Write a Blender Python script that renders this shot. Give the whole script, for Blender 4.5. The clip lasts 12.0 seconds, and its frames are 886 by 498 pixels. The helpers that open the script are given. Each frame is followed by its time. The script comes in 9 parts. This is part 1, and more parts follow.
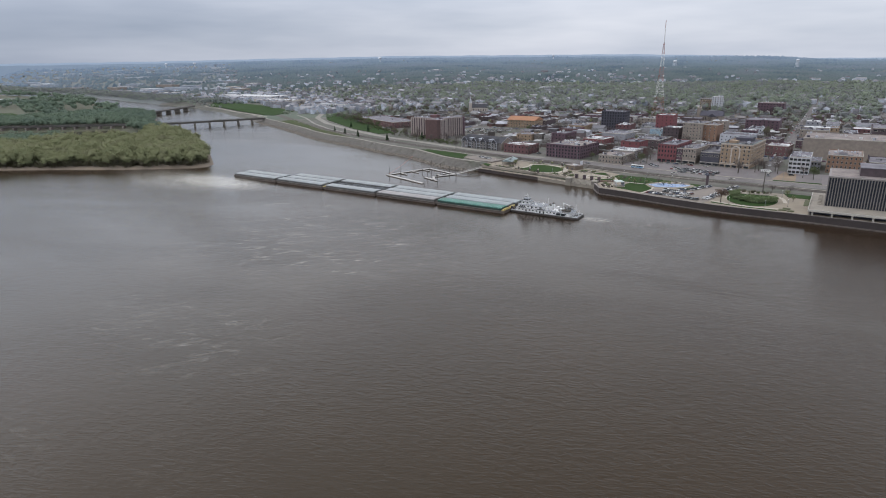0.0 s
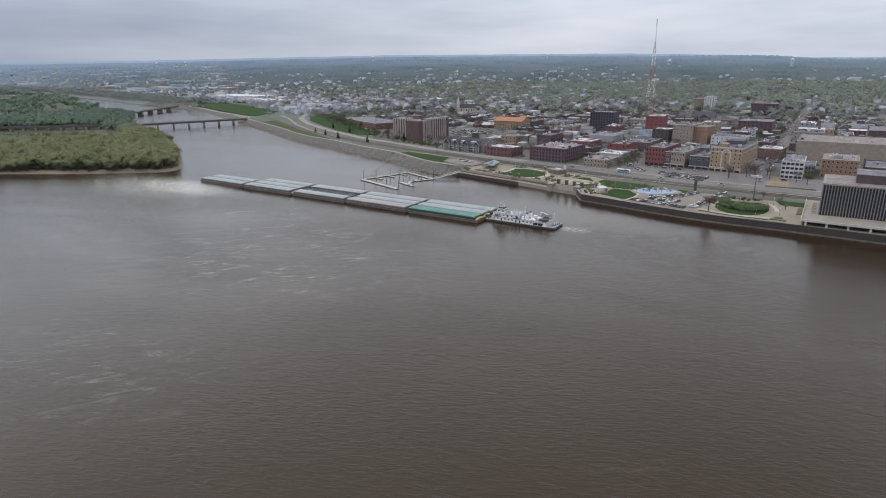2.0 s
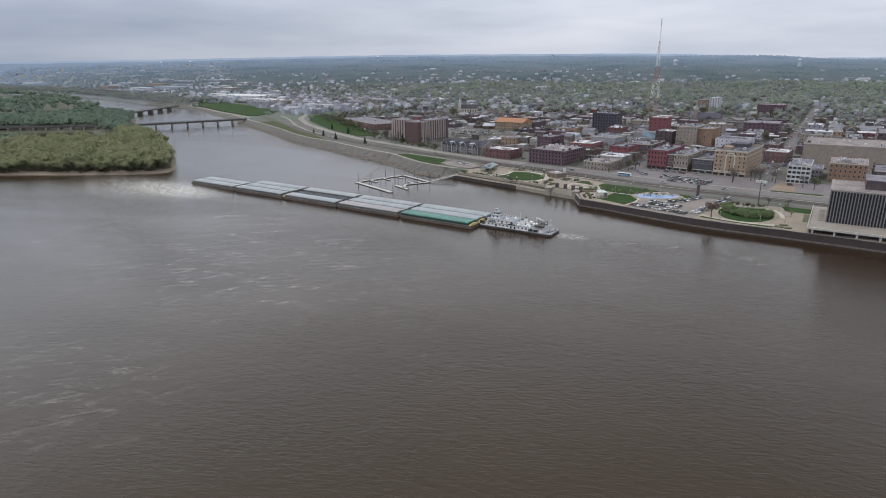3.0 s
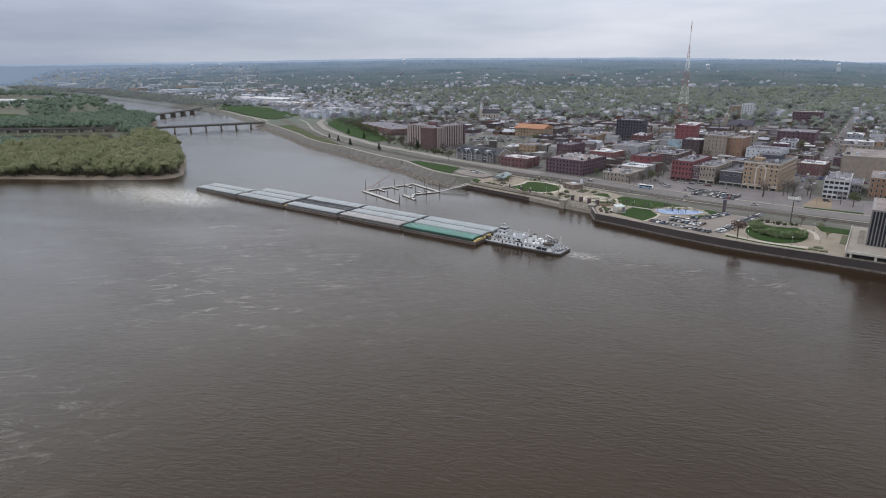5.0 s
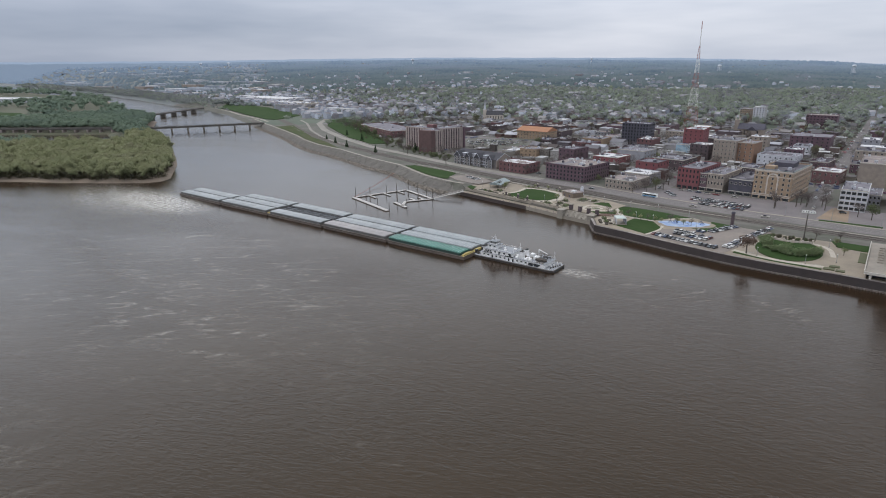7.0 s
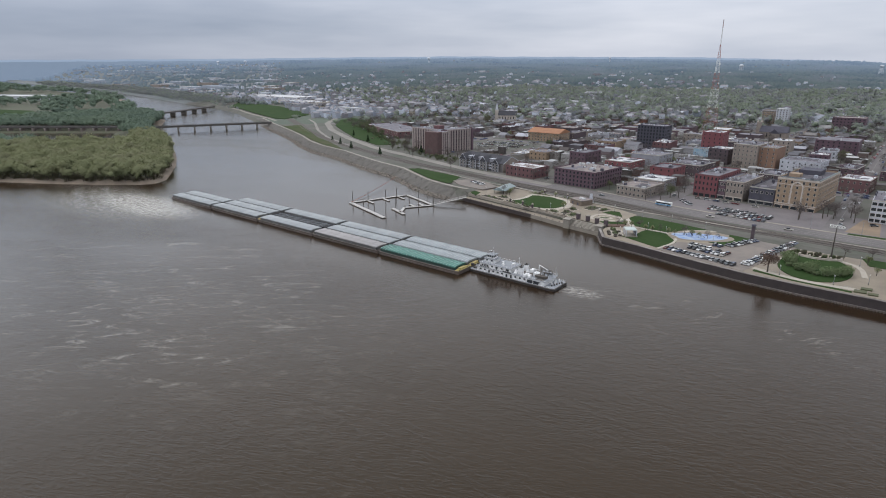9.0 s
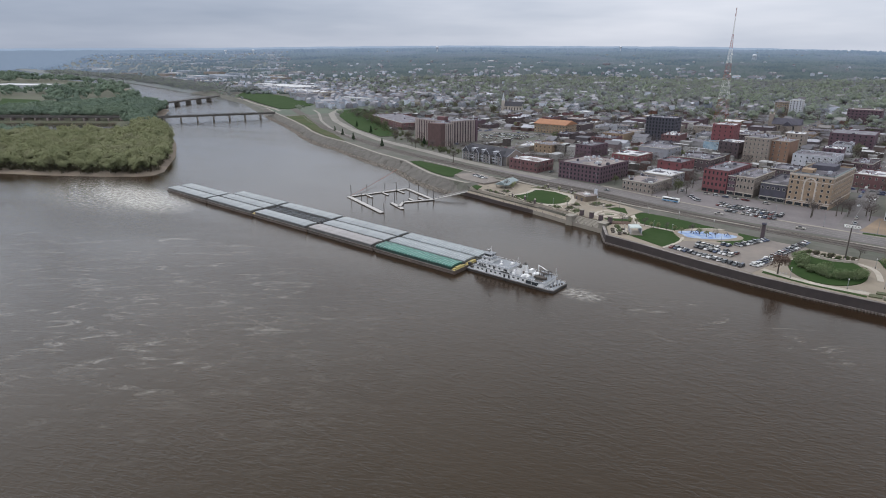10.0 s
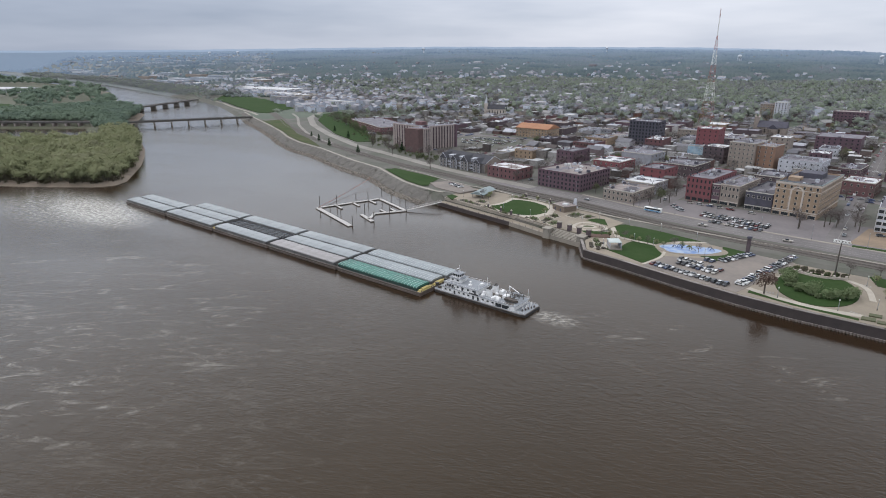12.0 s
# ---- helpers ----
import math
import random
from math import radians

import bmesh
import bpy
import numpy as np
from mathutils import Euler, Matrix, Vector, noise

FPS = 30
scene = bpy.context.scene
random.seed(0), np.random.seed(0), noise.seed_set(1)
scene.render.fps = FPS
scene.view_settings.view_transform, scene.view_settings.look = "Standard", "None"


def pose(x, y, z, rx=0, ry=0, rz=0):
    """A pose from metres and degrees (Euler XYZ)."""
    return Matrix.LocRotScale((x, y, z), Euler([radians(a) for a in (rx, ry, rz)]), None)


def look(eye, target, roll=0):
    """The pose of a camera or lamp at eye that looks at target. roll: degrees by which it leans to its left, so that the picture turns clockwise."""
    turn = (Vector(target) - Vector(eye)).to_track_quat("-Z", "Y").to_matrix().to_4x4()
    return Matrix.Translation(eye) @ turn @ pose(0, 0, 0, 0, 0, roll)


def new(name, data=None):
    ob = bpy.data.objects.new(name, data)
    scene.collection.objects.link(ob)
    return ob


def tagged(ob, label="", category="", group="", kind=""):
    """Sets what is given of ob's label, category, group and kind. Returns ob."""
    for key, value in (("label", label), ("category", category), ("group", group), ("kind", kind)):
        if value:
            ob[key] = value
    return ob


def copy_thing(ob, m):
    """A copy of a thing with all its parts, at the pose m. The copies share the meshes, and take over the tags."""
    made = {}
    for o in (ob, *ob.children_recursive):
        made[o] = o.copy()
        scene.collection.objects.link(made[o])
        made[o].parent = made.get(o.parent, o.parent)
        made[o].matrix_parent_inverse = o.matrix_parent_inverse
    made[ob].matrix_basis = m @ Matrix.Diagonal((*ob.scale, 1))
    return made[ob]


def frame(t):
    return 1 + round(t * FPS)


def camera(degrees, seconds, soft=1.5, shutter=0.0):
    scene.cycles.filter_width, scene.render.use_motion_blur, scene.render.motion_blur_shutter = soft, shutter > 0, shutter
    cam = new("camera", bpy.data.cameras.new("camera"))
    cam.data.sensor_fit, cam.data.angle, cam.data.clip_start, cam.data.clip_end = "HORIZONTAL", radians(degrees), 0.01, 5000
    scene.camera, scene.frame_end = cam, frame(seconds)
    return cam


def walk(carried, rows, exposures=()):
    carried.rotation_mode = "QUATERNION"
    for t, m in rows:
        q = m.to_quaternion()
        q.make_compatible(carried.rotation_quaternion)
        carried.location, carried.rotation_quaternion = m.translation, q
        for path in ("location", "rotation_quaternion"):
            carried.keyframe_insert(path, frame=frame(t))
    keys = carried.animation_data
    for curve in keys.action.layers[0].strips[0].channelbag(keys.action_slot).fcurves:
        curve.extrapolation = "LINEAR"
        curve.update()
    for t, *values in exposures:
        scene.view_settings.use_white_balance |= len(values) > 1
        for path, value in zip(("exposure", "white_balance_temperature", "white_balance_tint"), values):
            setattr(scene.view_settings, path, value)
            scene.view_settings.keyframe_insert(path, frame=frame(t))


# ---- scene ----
cam = camera(73.28, 12.0, 1.0)
# seconds, eye x, y, z, yaw, pitch, roll
ROWS = [
    (0, 0.00, 0.00, 105.29, 33.21, -17.48, 0.80),
    (0.5, -0.04, 8.48, 105.03, 32.98, -17.46, 0.87),
    (1, -0.12, 16.94, 104.86, 32.64, -17.49, 0.85),
    (1.5, -0.26, 25.35, 104.80, 32.58, -17.55, 0.79),
    (2, -0.48, 33.62, 104.83, 32.87, -17.55, 0.77),
    (2.5, -0.76, 41.74, 104.96, 33.32, -17.60, 0.68),
    (3, -1.12, 49.68, 105.14, 33.40, -17.57, 0.69),
    (3.5, -1.52, 57.44, 105.35, 34.25, -17.50, 0.64),
    (5.5, -4.24, 86.31, 106.25, 36.33, -17.23, 0.44),
    (6, -5.34, 93.43, 106.55, 36.53, -17.23, 0.36),
    (6.5, -6.50, 100.51, 106.82, 36.78, -17.22, 0.33),
    (7, -7.72, 107.57, 107.06, 37.04, -17.30, 0.30),
    (9, -13.73, 135.61, 107.22, 38.71, -17.40, 0.13),
    (9.5, -15.13, 142.38, 107.49, 39.24, -18.23, 0.08),
    (10, -16.49, 149.07, 107.88, 39.57, -18.35, 0.04),
    (10.5, -17.82, 155.61, 108.36, 39.77, -18.30, 0.00),
    (11, -19.10, 161.95, 108.91, 39.67, -18.26, 0.06),
    (11.5, -20.34, 168.07, 109.42, 39.31, -18.24, 0.11),
    (12, -21.55, 174.08, 109.88, 38.50, -18.27, 0.18),
]
walk(cam, [(t, pose(x, y, z, 90 + pitch, roll, yaw)) for t, x, y, z, yaw, pitch, roll in ROWS], [(0.0, 0.215, 6450, 11), (5.5, 0.22, 6450, 11), (7.0, 0.20, 6450, 11), (9.0, 0.18, 6450, 11), (10.0, 0.24, 6450, 11), (12.0, 0.32, 6450, 11)])
# ---- world, sun ----
SUN_EL, SUN_AZ = radians(48), radians(-115)
world = bpy.data.worlds.new("overcast_sky")
scene.world = world
world.use_nodes = True
wn, wl = world.node_tree.nodes, world.node_tree.links
wn.clear()
w_out = wn.new("ShaderNodeOutputWorld")
w_bg = wn.new("ShaderNodeBackground")
w_sky = wn.new("ShaderNodeTexSky")
w_sky.sky_type, w_sky.sun_disc = "NISHITA", False
w_sky.sun_elevation, w_sky.sun_rotation = SUN_EL, SUN_AZ
w_co = wn.new("ShaderNodeTexCoord")
w_map = wn.new("ShaderNodeMapping")
w_map.inputs["Scale"].default_value = (1.3, 1.3, 9.0)
w_noise = wn.new("ShaderNodeTexNoise")
w_noise.inputs["Scale"].default_value, w_noise.inputs["Detail"].default_value = 1.7, 4.0
w_noise.inputs["Roughness"].default_value = 0.55
w_ramp = wn.new("ShaderNodeValToRGB")
w_ramp.color_ramp.elements[0].position, w_ramp.color_ramp.elements[0].color = 0.30, (4.85, 5.35, 6.35, 1)
w_ramp.color_ramp.elements[1].position, w_ramp.color_ramp.elements[1].color = 0.78, (7.95, 8.15, 8.85, 1)
w_mix = wn.new("ShaderNodeMix")
w_mix.data_type = "RGBA"
w_mix.inputs["Factor"].default_value = 0.9
w_bg.inputs["Strength"].default_value = 0.092
wl.new(w_co.outputs["Generated"], w_map.inputs["Vector"])
wl.new(w_map.outputs["Vector"], w_noise.inputs["Vector"])
wl.new(w_noise.outputs["Fac"], w_ramp.inputs["Fac"])
wl.new(w_sky.outputs["Color"], w_mix.inputs["A"])
wl.new(w_ramp.outputs["Color"], w_mix.inputs["B"])
# an overcast sky is brightest overhead
w_sep, w_up, w_lift = wn.new("ShaderNodeSeparateXYZ"), wn.new("ShaderNodeMapRange"), wn.new("ShaderNodeVectorMath")
w_up.interpolation_type, w_lift.operation = "SMOOTHSTEP", "SCALE"
for key, value in (("From Min", 0.06), ("From Max", 0.21), ("To Min", 0.98), ("To Max", 1.55)):
    w_up.inputs[key].default_value = value
wl.new(w_co.outputs["Generated"], w_sep.inputs["Vector"])
wl.new(w_sep.outputs["Z"], w_up.inputs["Value"])
# the cloud is thinner ahead and to the right of the flight than to its left
w_side, w_thin, w_mul = wn.new("ShaderNodeMapRange"), wn.new("ShaderNodeVectorMath"), wn.new("ShaderNodeVectorMath")
w_thin.operation, w_mul.operation = "DOT_PRODUCT", "MULTIPLY"
w_thin.inputs[1].default_value = (0.1, 0.99, 0.0)
for key, value in (("From Min", 0.3), ("From Max", 0.9), ("To Min", 0.0), ("To Max", 1.0)):
    w_side.inputs[key].default_value = value
wl.new(w_co.outputs["Generated"], w_thin.inputs[0])
wl.new(w_thin.outputs["Value"], w_side.inputs["Value"])
wl.new(w_mix.outputs["Result"], w_mul.inputs[0])
w_above, w_most, w_grade = wn.new("ShaderNodeMapRange"), wn.new("ShaderNodeMath"), wn.new("ShaderNodeMix")
w_most.operation, w_grade.data_type = "MAXIMUM", "RGBA"
w_above.inputs["From Min"].default_value, w_above.inputs["From Max"].default_value = 0.10, 0.30
wl.new(w_sep.outputs["Z"], w_above.inputs["Value"])
wl.new(w_above.outputs["Result"], w_most.inputs[0])
wl.new(w_side.outputs["Result"], w_most.inputs[1])
# the hidden sun brightens the cloud on its side
w_glow, w_gain, w_bright = wn.new("ShaderNodeVectorMath"), wn.new("ShaderNodeMapRange"), wn.new("ShaderNodeVectorMath")
w_glow.operation, w_bright.operation, w_gain.interpolation_type = "DOT_PRODUCT", "SCALE", "SMOOTHSTEP"
w_glow.inputs[1].default_value = (-0.9, 0.1, 0.42)
wl.new(w_co.outputs["Generated"], w_glow.inputs[0])
wl.new(w_glow.outputs["Value"], w_gain.inputs["Value"])
for key, value in (("From Min", 0.2), ("From Max", 1.0), ("To Min", 1.0), ("To Max", 1.42)):
    w_gain.inputs[key].default_value = value
w_grade.inputs["A"].default_value, w_grade.inputs["B"].default_value = (0.58, 0.625, 0.69, 1), (1.04, 1.04, 1.04, 1)
wl.new(w_most.outputs[0], w_grade.inputs["Factor"])
w_low = wn.new("ShaderNodeMix")
w_low.inputs["A"].default_value = 1.0
wl.new(w_above.outputs["Result"], w_low.inputs["Factor"])
wl.new(w_gain.outputs["Result"], w_low.inputs["B"])
wl.new(w_grade.outputs["Result"], w_bright.inputs[0])
wl.new(w_low.outputs["Result"], w_bright.inputs["Scale"])
wl.new(w_bright.outputs["Vector"], w_mul.inputs[1])
wl.new(w_mul.outputs["Vector"], w_lift.inputs[0])
wl.new(w_up.outputs["Result"], w_lift.inputs["Scale"])
# high cloud lets warmer light through than the hazy horizon
w_tint, w_high = wn.new("ShaderNodeMix"), wn.new("ShaderNodeMapRange")
w_tint.data_type, w_tint.blend_type, w_high.interpolation_type = "RGBA", "MULTIPLY", "SMOOTHSTEP"
w_high.inputs["From Min"].default_value, w_high.inputs["From Max"].default_value = 0.07, 0.22
w_tint.inputs["B"].default_value = (1.02, 1.0, 0.935, 1)
wl.new(w_sep.outputs["Z"], w_high.inputs["Value"])
wl.new(w_high.outputs["Result"], w_tint.inputs["Factor"])
wl.new(w_lift.outputs["Vector"], w_tint.inputs["A"])
wl.new(w_tint.outputs["Result"], w_bg.inputs["Color"])
wl.new(w_bg.outputs["Background"], w_out.inputs["Surface"])
sun = new("sun", bpy.data.lights.new("sun", "SUN"))
sun.data.energy, sun.data.angle, sun.data.color = 0.65, radians(16), (1.0, 0.97, 0.92)
sun.matrix_world = look((0, 0, 300), (-300 * math.sin(SUN_AZ) / math.tan(SUN_EL), -300 * math.cos(SUN_AZ) / math.tan(SUN_EL), 0))


# ---- materials ----
def mat(name, c1, c2=None, rough=0.8, scale=0.5, bump=0.0, metal=0.0, vary=0.0, fine=8.0, spec=0.5, island=False):
    """A surface that varies between two colours at two scales, with fine relief; vary: value change from piece to piece."""
    m = bpy.data.materials.new(name)
    m.use_nodes = True
    n, l = m.node_tree.nodes, m.node_tree.links
    b = n["Principled BSDF"]
    c2 = c2 or tuple(v * 0.75 for v in c1)
    co = n.new("ShaderNodeTexCoord")
    big, small = n.new("ShaderNodeTexNoise"), n.new("ShaderNodeTexNoise")
    for t, s, dt in ((big, scale, 3), (small, scale * fine, 4)):
        t.inputs["Scale"].default_value, t.inputs["Detail"].default_value = s, dt
        l.new(co.outputs["Object"], t.inputs["Vector"])
    add = n.new("ShaderNodeMath")
    add.operation = "MULTIPLY_ADD"
    l.new(small.outputs["Fac"], add.inputs[0])
    add.inputs[1].default_value = 0.45
    l.new(big.outputs["Fac"], add.inputs[2])
    ramp = n.new("ShaderNodeValToRGB")
    ramp.color_ramp.elements[0].position, ramp.color_ramp.elements[0].color = 0.5, (*c1, 1)
    ramp.color_ramp.elements[1].position, ramp.color_ramp.elements[1].color = 0.95, (*c2, 1)
    l.new(add.outputs[0], ramp.inputs["Fac"])
    last = ramp.outputs["Color"]
    if vary:
        hsv = n.new("ShaderNodeHueSaturation")
        mr = n.new("ShaderNodeMapRange")
        mr.inputs["To Min"].default_value, mr.inputs["To Max"].default_value = 1 - vary, 1 + vary
        if island:
            l.new(n.new("ShaderNodeNewGeometry").outputs["Random Per Island"], mr.inputs["Value"])
        else:
            l.new(n.new("ShaderNodeObjectInfo").outputs["Random"], mr.inputs["Value"])
        l.new(mr.outputs["Result"], hsv.inputs["Value"])
        l.new(last, hsv.inputs["Color"])
        last = hsv.outputs["Color"]
    l.new(last, b.inputs["Base Color"])
    b.inputs["Roughness"].default_value, b.inputs["Metallic"].default_value = rough, metal
    b.inputs["Specular IOR Level"].default_value = spec
    if bump:
        bp = n.new("ShaderNodeBump")
        bp.inputs["Strength"].default_value, bp.inputs["Distance"].default_value = min(1, bump), max(0.02, bump * 0.1)
        l.new(small.outputs["Fac"], bp.inputs["Height"])
        l.new(bp.outputs["Normal"], b.inputs["Normal"])
    return m


def palette(name, stops, rough=0.9, spec=0.2, object_random=False):
    """Many alike pieces in one mesh (or one object each), each with its own colour out of a few."""
    m = bpy.data.materials.new(name)
    m.use_nodes = True
    n, l = m.node_tree.nodes, m.node_tree.links
    b = n["Principled BSDF"]
    src = n.new("ShaderNodeObjectInfo").outputs["Random"] if object_random else n.new("ShaderNodeNewGeometry").outputs["Random Per Island"]
    ramp = n.new("ShaderNodeValToRGB")
    ramp.color_ramp.interpolation = "LINEAR" if not object_random else "CONSTANT"
    while len(ramp.color_ramp.elements) < len(stops):
        ramp.color_ramp.elements.new(0.5)
    for i, c in enumerate(stops):
        ramp.color_ramp.elements[i].position, ramp.color_ramp.elements[i].color = i / len(stops), (*c, 1)
    l.new(src, ramp.inputs["Fac"])
    co = n.new("ShaderNodeTexCoord")
    t = n.new("ShaderNodeTexNoise")
    t.inputs["Scale"].default_value, t.inputs["Detail"].default_value = 0.7, 3
    l.new(co.outputs["Object"], t.inputs["Vector"])
    mr = n.new("ShaderNodeMapRange")
    mr.inputs["To Min"].default_value, mr.inputs["To Max"].default_value = 0.65, 1.35
    l.new(t.outputs["Fac"], mr.inputs["Value"])
    hsv = n.new("ShaderNodeHueSaturation")
    l.new(mr.outputs["Result"], hsv.inputs["Value"])
    l.new(ramp.outputs["Color"], hsv.inputs["Color"])
    l.new(hsv.outputs["Color"], b.inputs["Base Color"])
    b.inputs["Roughness"].default_value, b.inputs["Specular IOR Level"].default_value = rough, spec
    return m


def river_material():
    m = bpy.data.materials.new("river_water")
    m.use_nodes = True
    n, l = m.node_tree.nodes, m.node_tree.links
    b = n["Principled BSDF"]
    co = n.new("ShaderNodeTexCoord")

    def noise_at(scale, sx=1.0, sy=1.0, detail=4.0, rough=0.5, turn=0.0, distort=0.0):
        mp, t = n.new("ShaderNodeMapping"), n.new("ShaderNodeTexNoise")
        mp.vector_type = "TEXTURE"
        mp.inputs["Scale"].default_value, mp.inputs["Rotation"].default_value = (1 / sx, 1 / sy, 1), (0, 0, turn)
        t.inputs["Scale"].default_value, t.inputs["Detail"].default_value = scale, detail
        t.inputs["Roughness"].default_value, t.inputs["Distortion"].default_value = rough, distort
        l.new(co.outputs["Object"], mp.inputs["Vector"])
        l.new(mp.outputs["Vector"], t.inputs["Vector"])
        return t.outputs["Fac"]

    def calc(op, a, c, d=None):
        q = n.new("ShaderNodeMath")
        q.operation = op
        for i, v in enumerate((a, c, d)):
            if v is None:
                continue
            if isinstance(v, (int, float)):
                q.inputs[i].default_value = v
            else:
                l.new(v, q.inputs[i])
        return q.outputs[0]

    def ranged(v, a, c, lo, hi):
        mr = n.new("ShaderNodeMapRange")
        mr.interpolation_type = "SMOOTHSTEP"
        for k, x in (("From Min", a), ("From Max", c), ("To Min", lo), ("To Max", hi)):
            mr.inputs[k].default_value = x
        l.new(v, mr.inputs["Value"])
        return mr.outputs["Result"]

    silt = noise_at(0.006, 1, 1.6, 3, 0.5, 0.1, 0.4)
    col = n.new("ShaderNodeValToRGB")
    col.color_ramp.elements[0].position, col.color_ramp.elements[0].color = 0.3, (0.0215, 0.0122, 0.0062, 1)
    col.color_ramp.elements[1].position, col.color_ramp.elements[1].color = 0.75, (0.031, 0.018, 0.0096, 1)
    l.new(silt, col.inputs["Fac"])
    # boils and foam threads drifting with the current
    streak = ranged(noise_at(0.06, 0.5, 1.5, 10, 0.76, 0.6, 1.6), 0.55, 0.76, 0, 1)
    where = ranged(noise_at(0.0085, 1, 1.3, 2, 0.5, 0.0, 0.3), 0.50, 0.68, 0, 1)

    def near(cx, cy, rx, ry):
        """One inside an ellipse on the river, fading out at its edge."""
        sub, sc, ln = n.new("ShaderNodeVectorMath"), n.new("ShaderNodeVectorMath"), n.new("ShaderNodeVectorMath")
        sub.operation, sc.operation, ln.operation = "SUBTRACT", "MULTIPLY", "LENGTH"
        sub.inputs[1].default_value, sc.inputs[1].default_value = (cx, cy, 0), (1 / rx, 1 / ry, 0)
        l.new(co.outputs["Object"], sub.inputs[0])
        l.new(sub.outputs[0], sc.inputs[0])
        l.new(sc.outputs[0], ln.inputs[0])
        return ranged(ln.outputs["Value"], 0.25, 1.0, 1, 0)

    # painted foam and glare off the point, churn behind the towboat, boils in mid-stream
    race_glare = near(-525, 338, 125, 52)
    churn = near(-131, 388.5, 15, 8.5)
    eddies = calc("ADD", near(-70, 395, 85, 30), calc("MULTIPLY", near(-245, 268, 95, 45), 0.9))
    where = calc("MAXIMUM", calc("MULTIPLY", where, 0.38), calc("MAXIMUM", eddies, race_glare))
    fine_streak = ranged(noise_at(0.75, 0.4, 1.5, 6, 0.62, 0.6, 0.4), 0.40, 0.74, 0, 1)
    foam = calc("MULTIPLY", streak, where)
    foam = calc("MAXIMUM", foam, calc("MULTIPLY", fine_streak, calc("MAXIMUM", calc("MULTIPLY", race_glare, 2.2), calc("MULTIPLY", churn, 1.7))))
    # foam and sky reflection painted pale: scattered main-stream flecks, the sheet off the point
    flecks = ranged(noise_at(0.11, 0.42, 1.5, 10, 0.80, 0.75, 1.2), 0.50, 0.80, 0, 1)
    foam = calc("MAXIMUM", foam, calc("MULTIPLY", flecks, calc("MAXIMUM", calc("MULTIPLY", near(-320, 260, 240, 120), 0.95), calc("MAXIMUM", calc("MULTIPLY", near(-255, 238, 105, 52), 1.6), calc("MULTIPLY", near(-215, 128, 80, 48), 0.9)))))
    foam = calc("MAXIMUM", foam, calc("MULTIPLY", near(-492, 347, 92, 34), calc("MULTIPLY_ADD", fine_streak, 2.4, 0.75)))
    foam_mix = n.new("ShaderNodeMix")
    foam_mix.data_type = "RGBA"
    foam_mix.inputs["B"].default_value = (0.60, 0.57, 0.51, 1)
    l.new(calc("MULTIPLY", foam, 0.38), foam_mix.inputs["Factor"])
    l.new(col.outputs["Color"], foam_mix.inputs["A"])
    l.new(foam_mix.outputs["Result"], b.inputs["Base Color"])
    slick = noise_at(0.004, 1, 2.2, 4, 0.6, 0.15, 0.8)
    l.new(ranged(slick, 0.35, 0.65, 0.07, 0.15), b.inputs["Roughness"])
    b.inputs["IOR"].default_value = 1.33
    b.inputs["Specular IOR Level"].default_value = 0.46
    b.inputs["Specular Tint"].default_value = (1.0, 0.955, 0.75, 1)
    ripple = calc("ADD", calc("MULTIPLY", noise_at(0.9, 0.65, 1.5, 3, 0.6, 0.35), 0.36), calc("MULTIPLY", noise_at(0.3, 0.75, 1.5, 4, 0.6, 0.1, 0.5), 0.95))
    ripple = calc("ADD", ripple, calc("MULTIPLY", noise_at(0.03, 1, 1, 4, 0.6, 0.0, 1.5), 1.1))
    ripple = calc("ADD", ripple, calc("MULTIPLY", noise_at(0.55, 0.35, 1.9, 3, 0.55, 0.5, 0.3), 0.5))
    bp = n.new("ShaderNodeBump")
    bp.inputs["Distance"].default_value = 0.42
    # sheltered, smoother reaches: behind the tow, beside it and along the wall
    calm = calc("MAXIMUM", calc("MULTIPLY", near(-400, 510, 460, 200), 0.62), calc("MAXIMUM", calc("MULTIPLY", near(-215, 372, 150, 50), 0.45), calc("MAXIMUM", near(-140, 432, 170, 50), near(-60, 437, 160, 24))))
    l.new(calc("MULTIPLY", ranged(slick, 0.3, 0.7, 0.27, 0.74), calc("MULTIPLY_ADD", calm, -0.75, 1.0)), bp.inputs["Strength"])
    l.new(ripple, bp.inputs["Height"])
    l.new(bp.outputs["Normal"], b.inputs["Normal"])
    return m


M_WATER = river_material()
M_EARTH = mat("town_ground", (0.125, 0.114, 0.103), (0.067, 0.074, 0.053), 0.95, 0.035, 0.2, fine=7)
M_SUBURB = mat("suburb_lawns", (0.097, 0.115, 0.085), (0.068, 0.089, 0.065), 0.95, 0.02, 0.1, fine=6)
M_GRASS = mat("spring_lawn", (0.025, 0.052, 0.015), (0.038, 0.062, 0.022), 0.95, 0.08, 0.2, spec=0.08)
M_VERGE = mat("levee_verge", (0.046, 0.072, 0.024), (0.082, 0.082, 0.046), 0.95, 0.06, 0.2, spec=0.1)
M_ROUGH_GRASS = mat("verge_grass", (0.065, 0.085, 0.038), (0.105, 0.10, 0.06), 0.95, 0.05, 0.2)
M_ASPHALT = mat("worn_asphalt", (0.162, 0.147, 0.143), (0.113, 0.103, 0.101), 0.9, 0.05, 0.1)
M_LOT = mat("parking_asphalt", (0.216, 0.185, 0.161), (0.157, 0.138, 0.125), 0.9, 0.06, 0.1)
M_PAVING = mat("tan_paving", (0.267, 0.225, 0.172), (0.198, 0.167, 0.130), 0.85, 0.08, 0.1, fine=14)
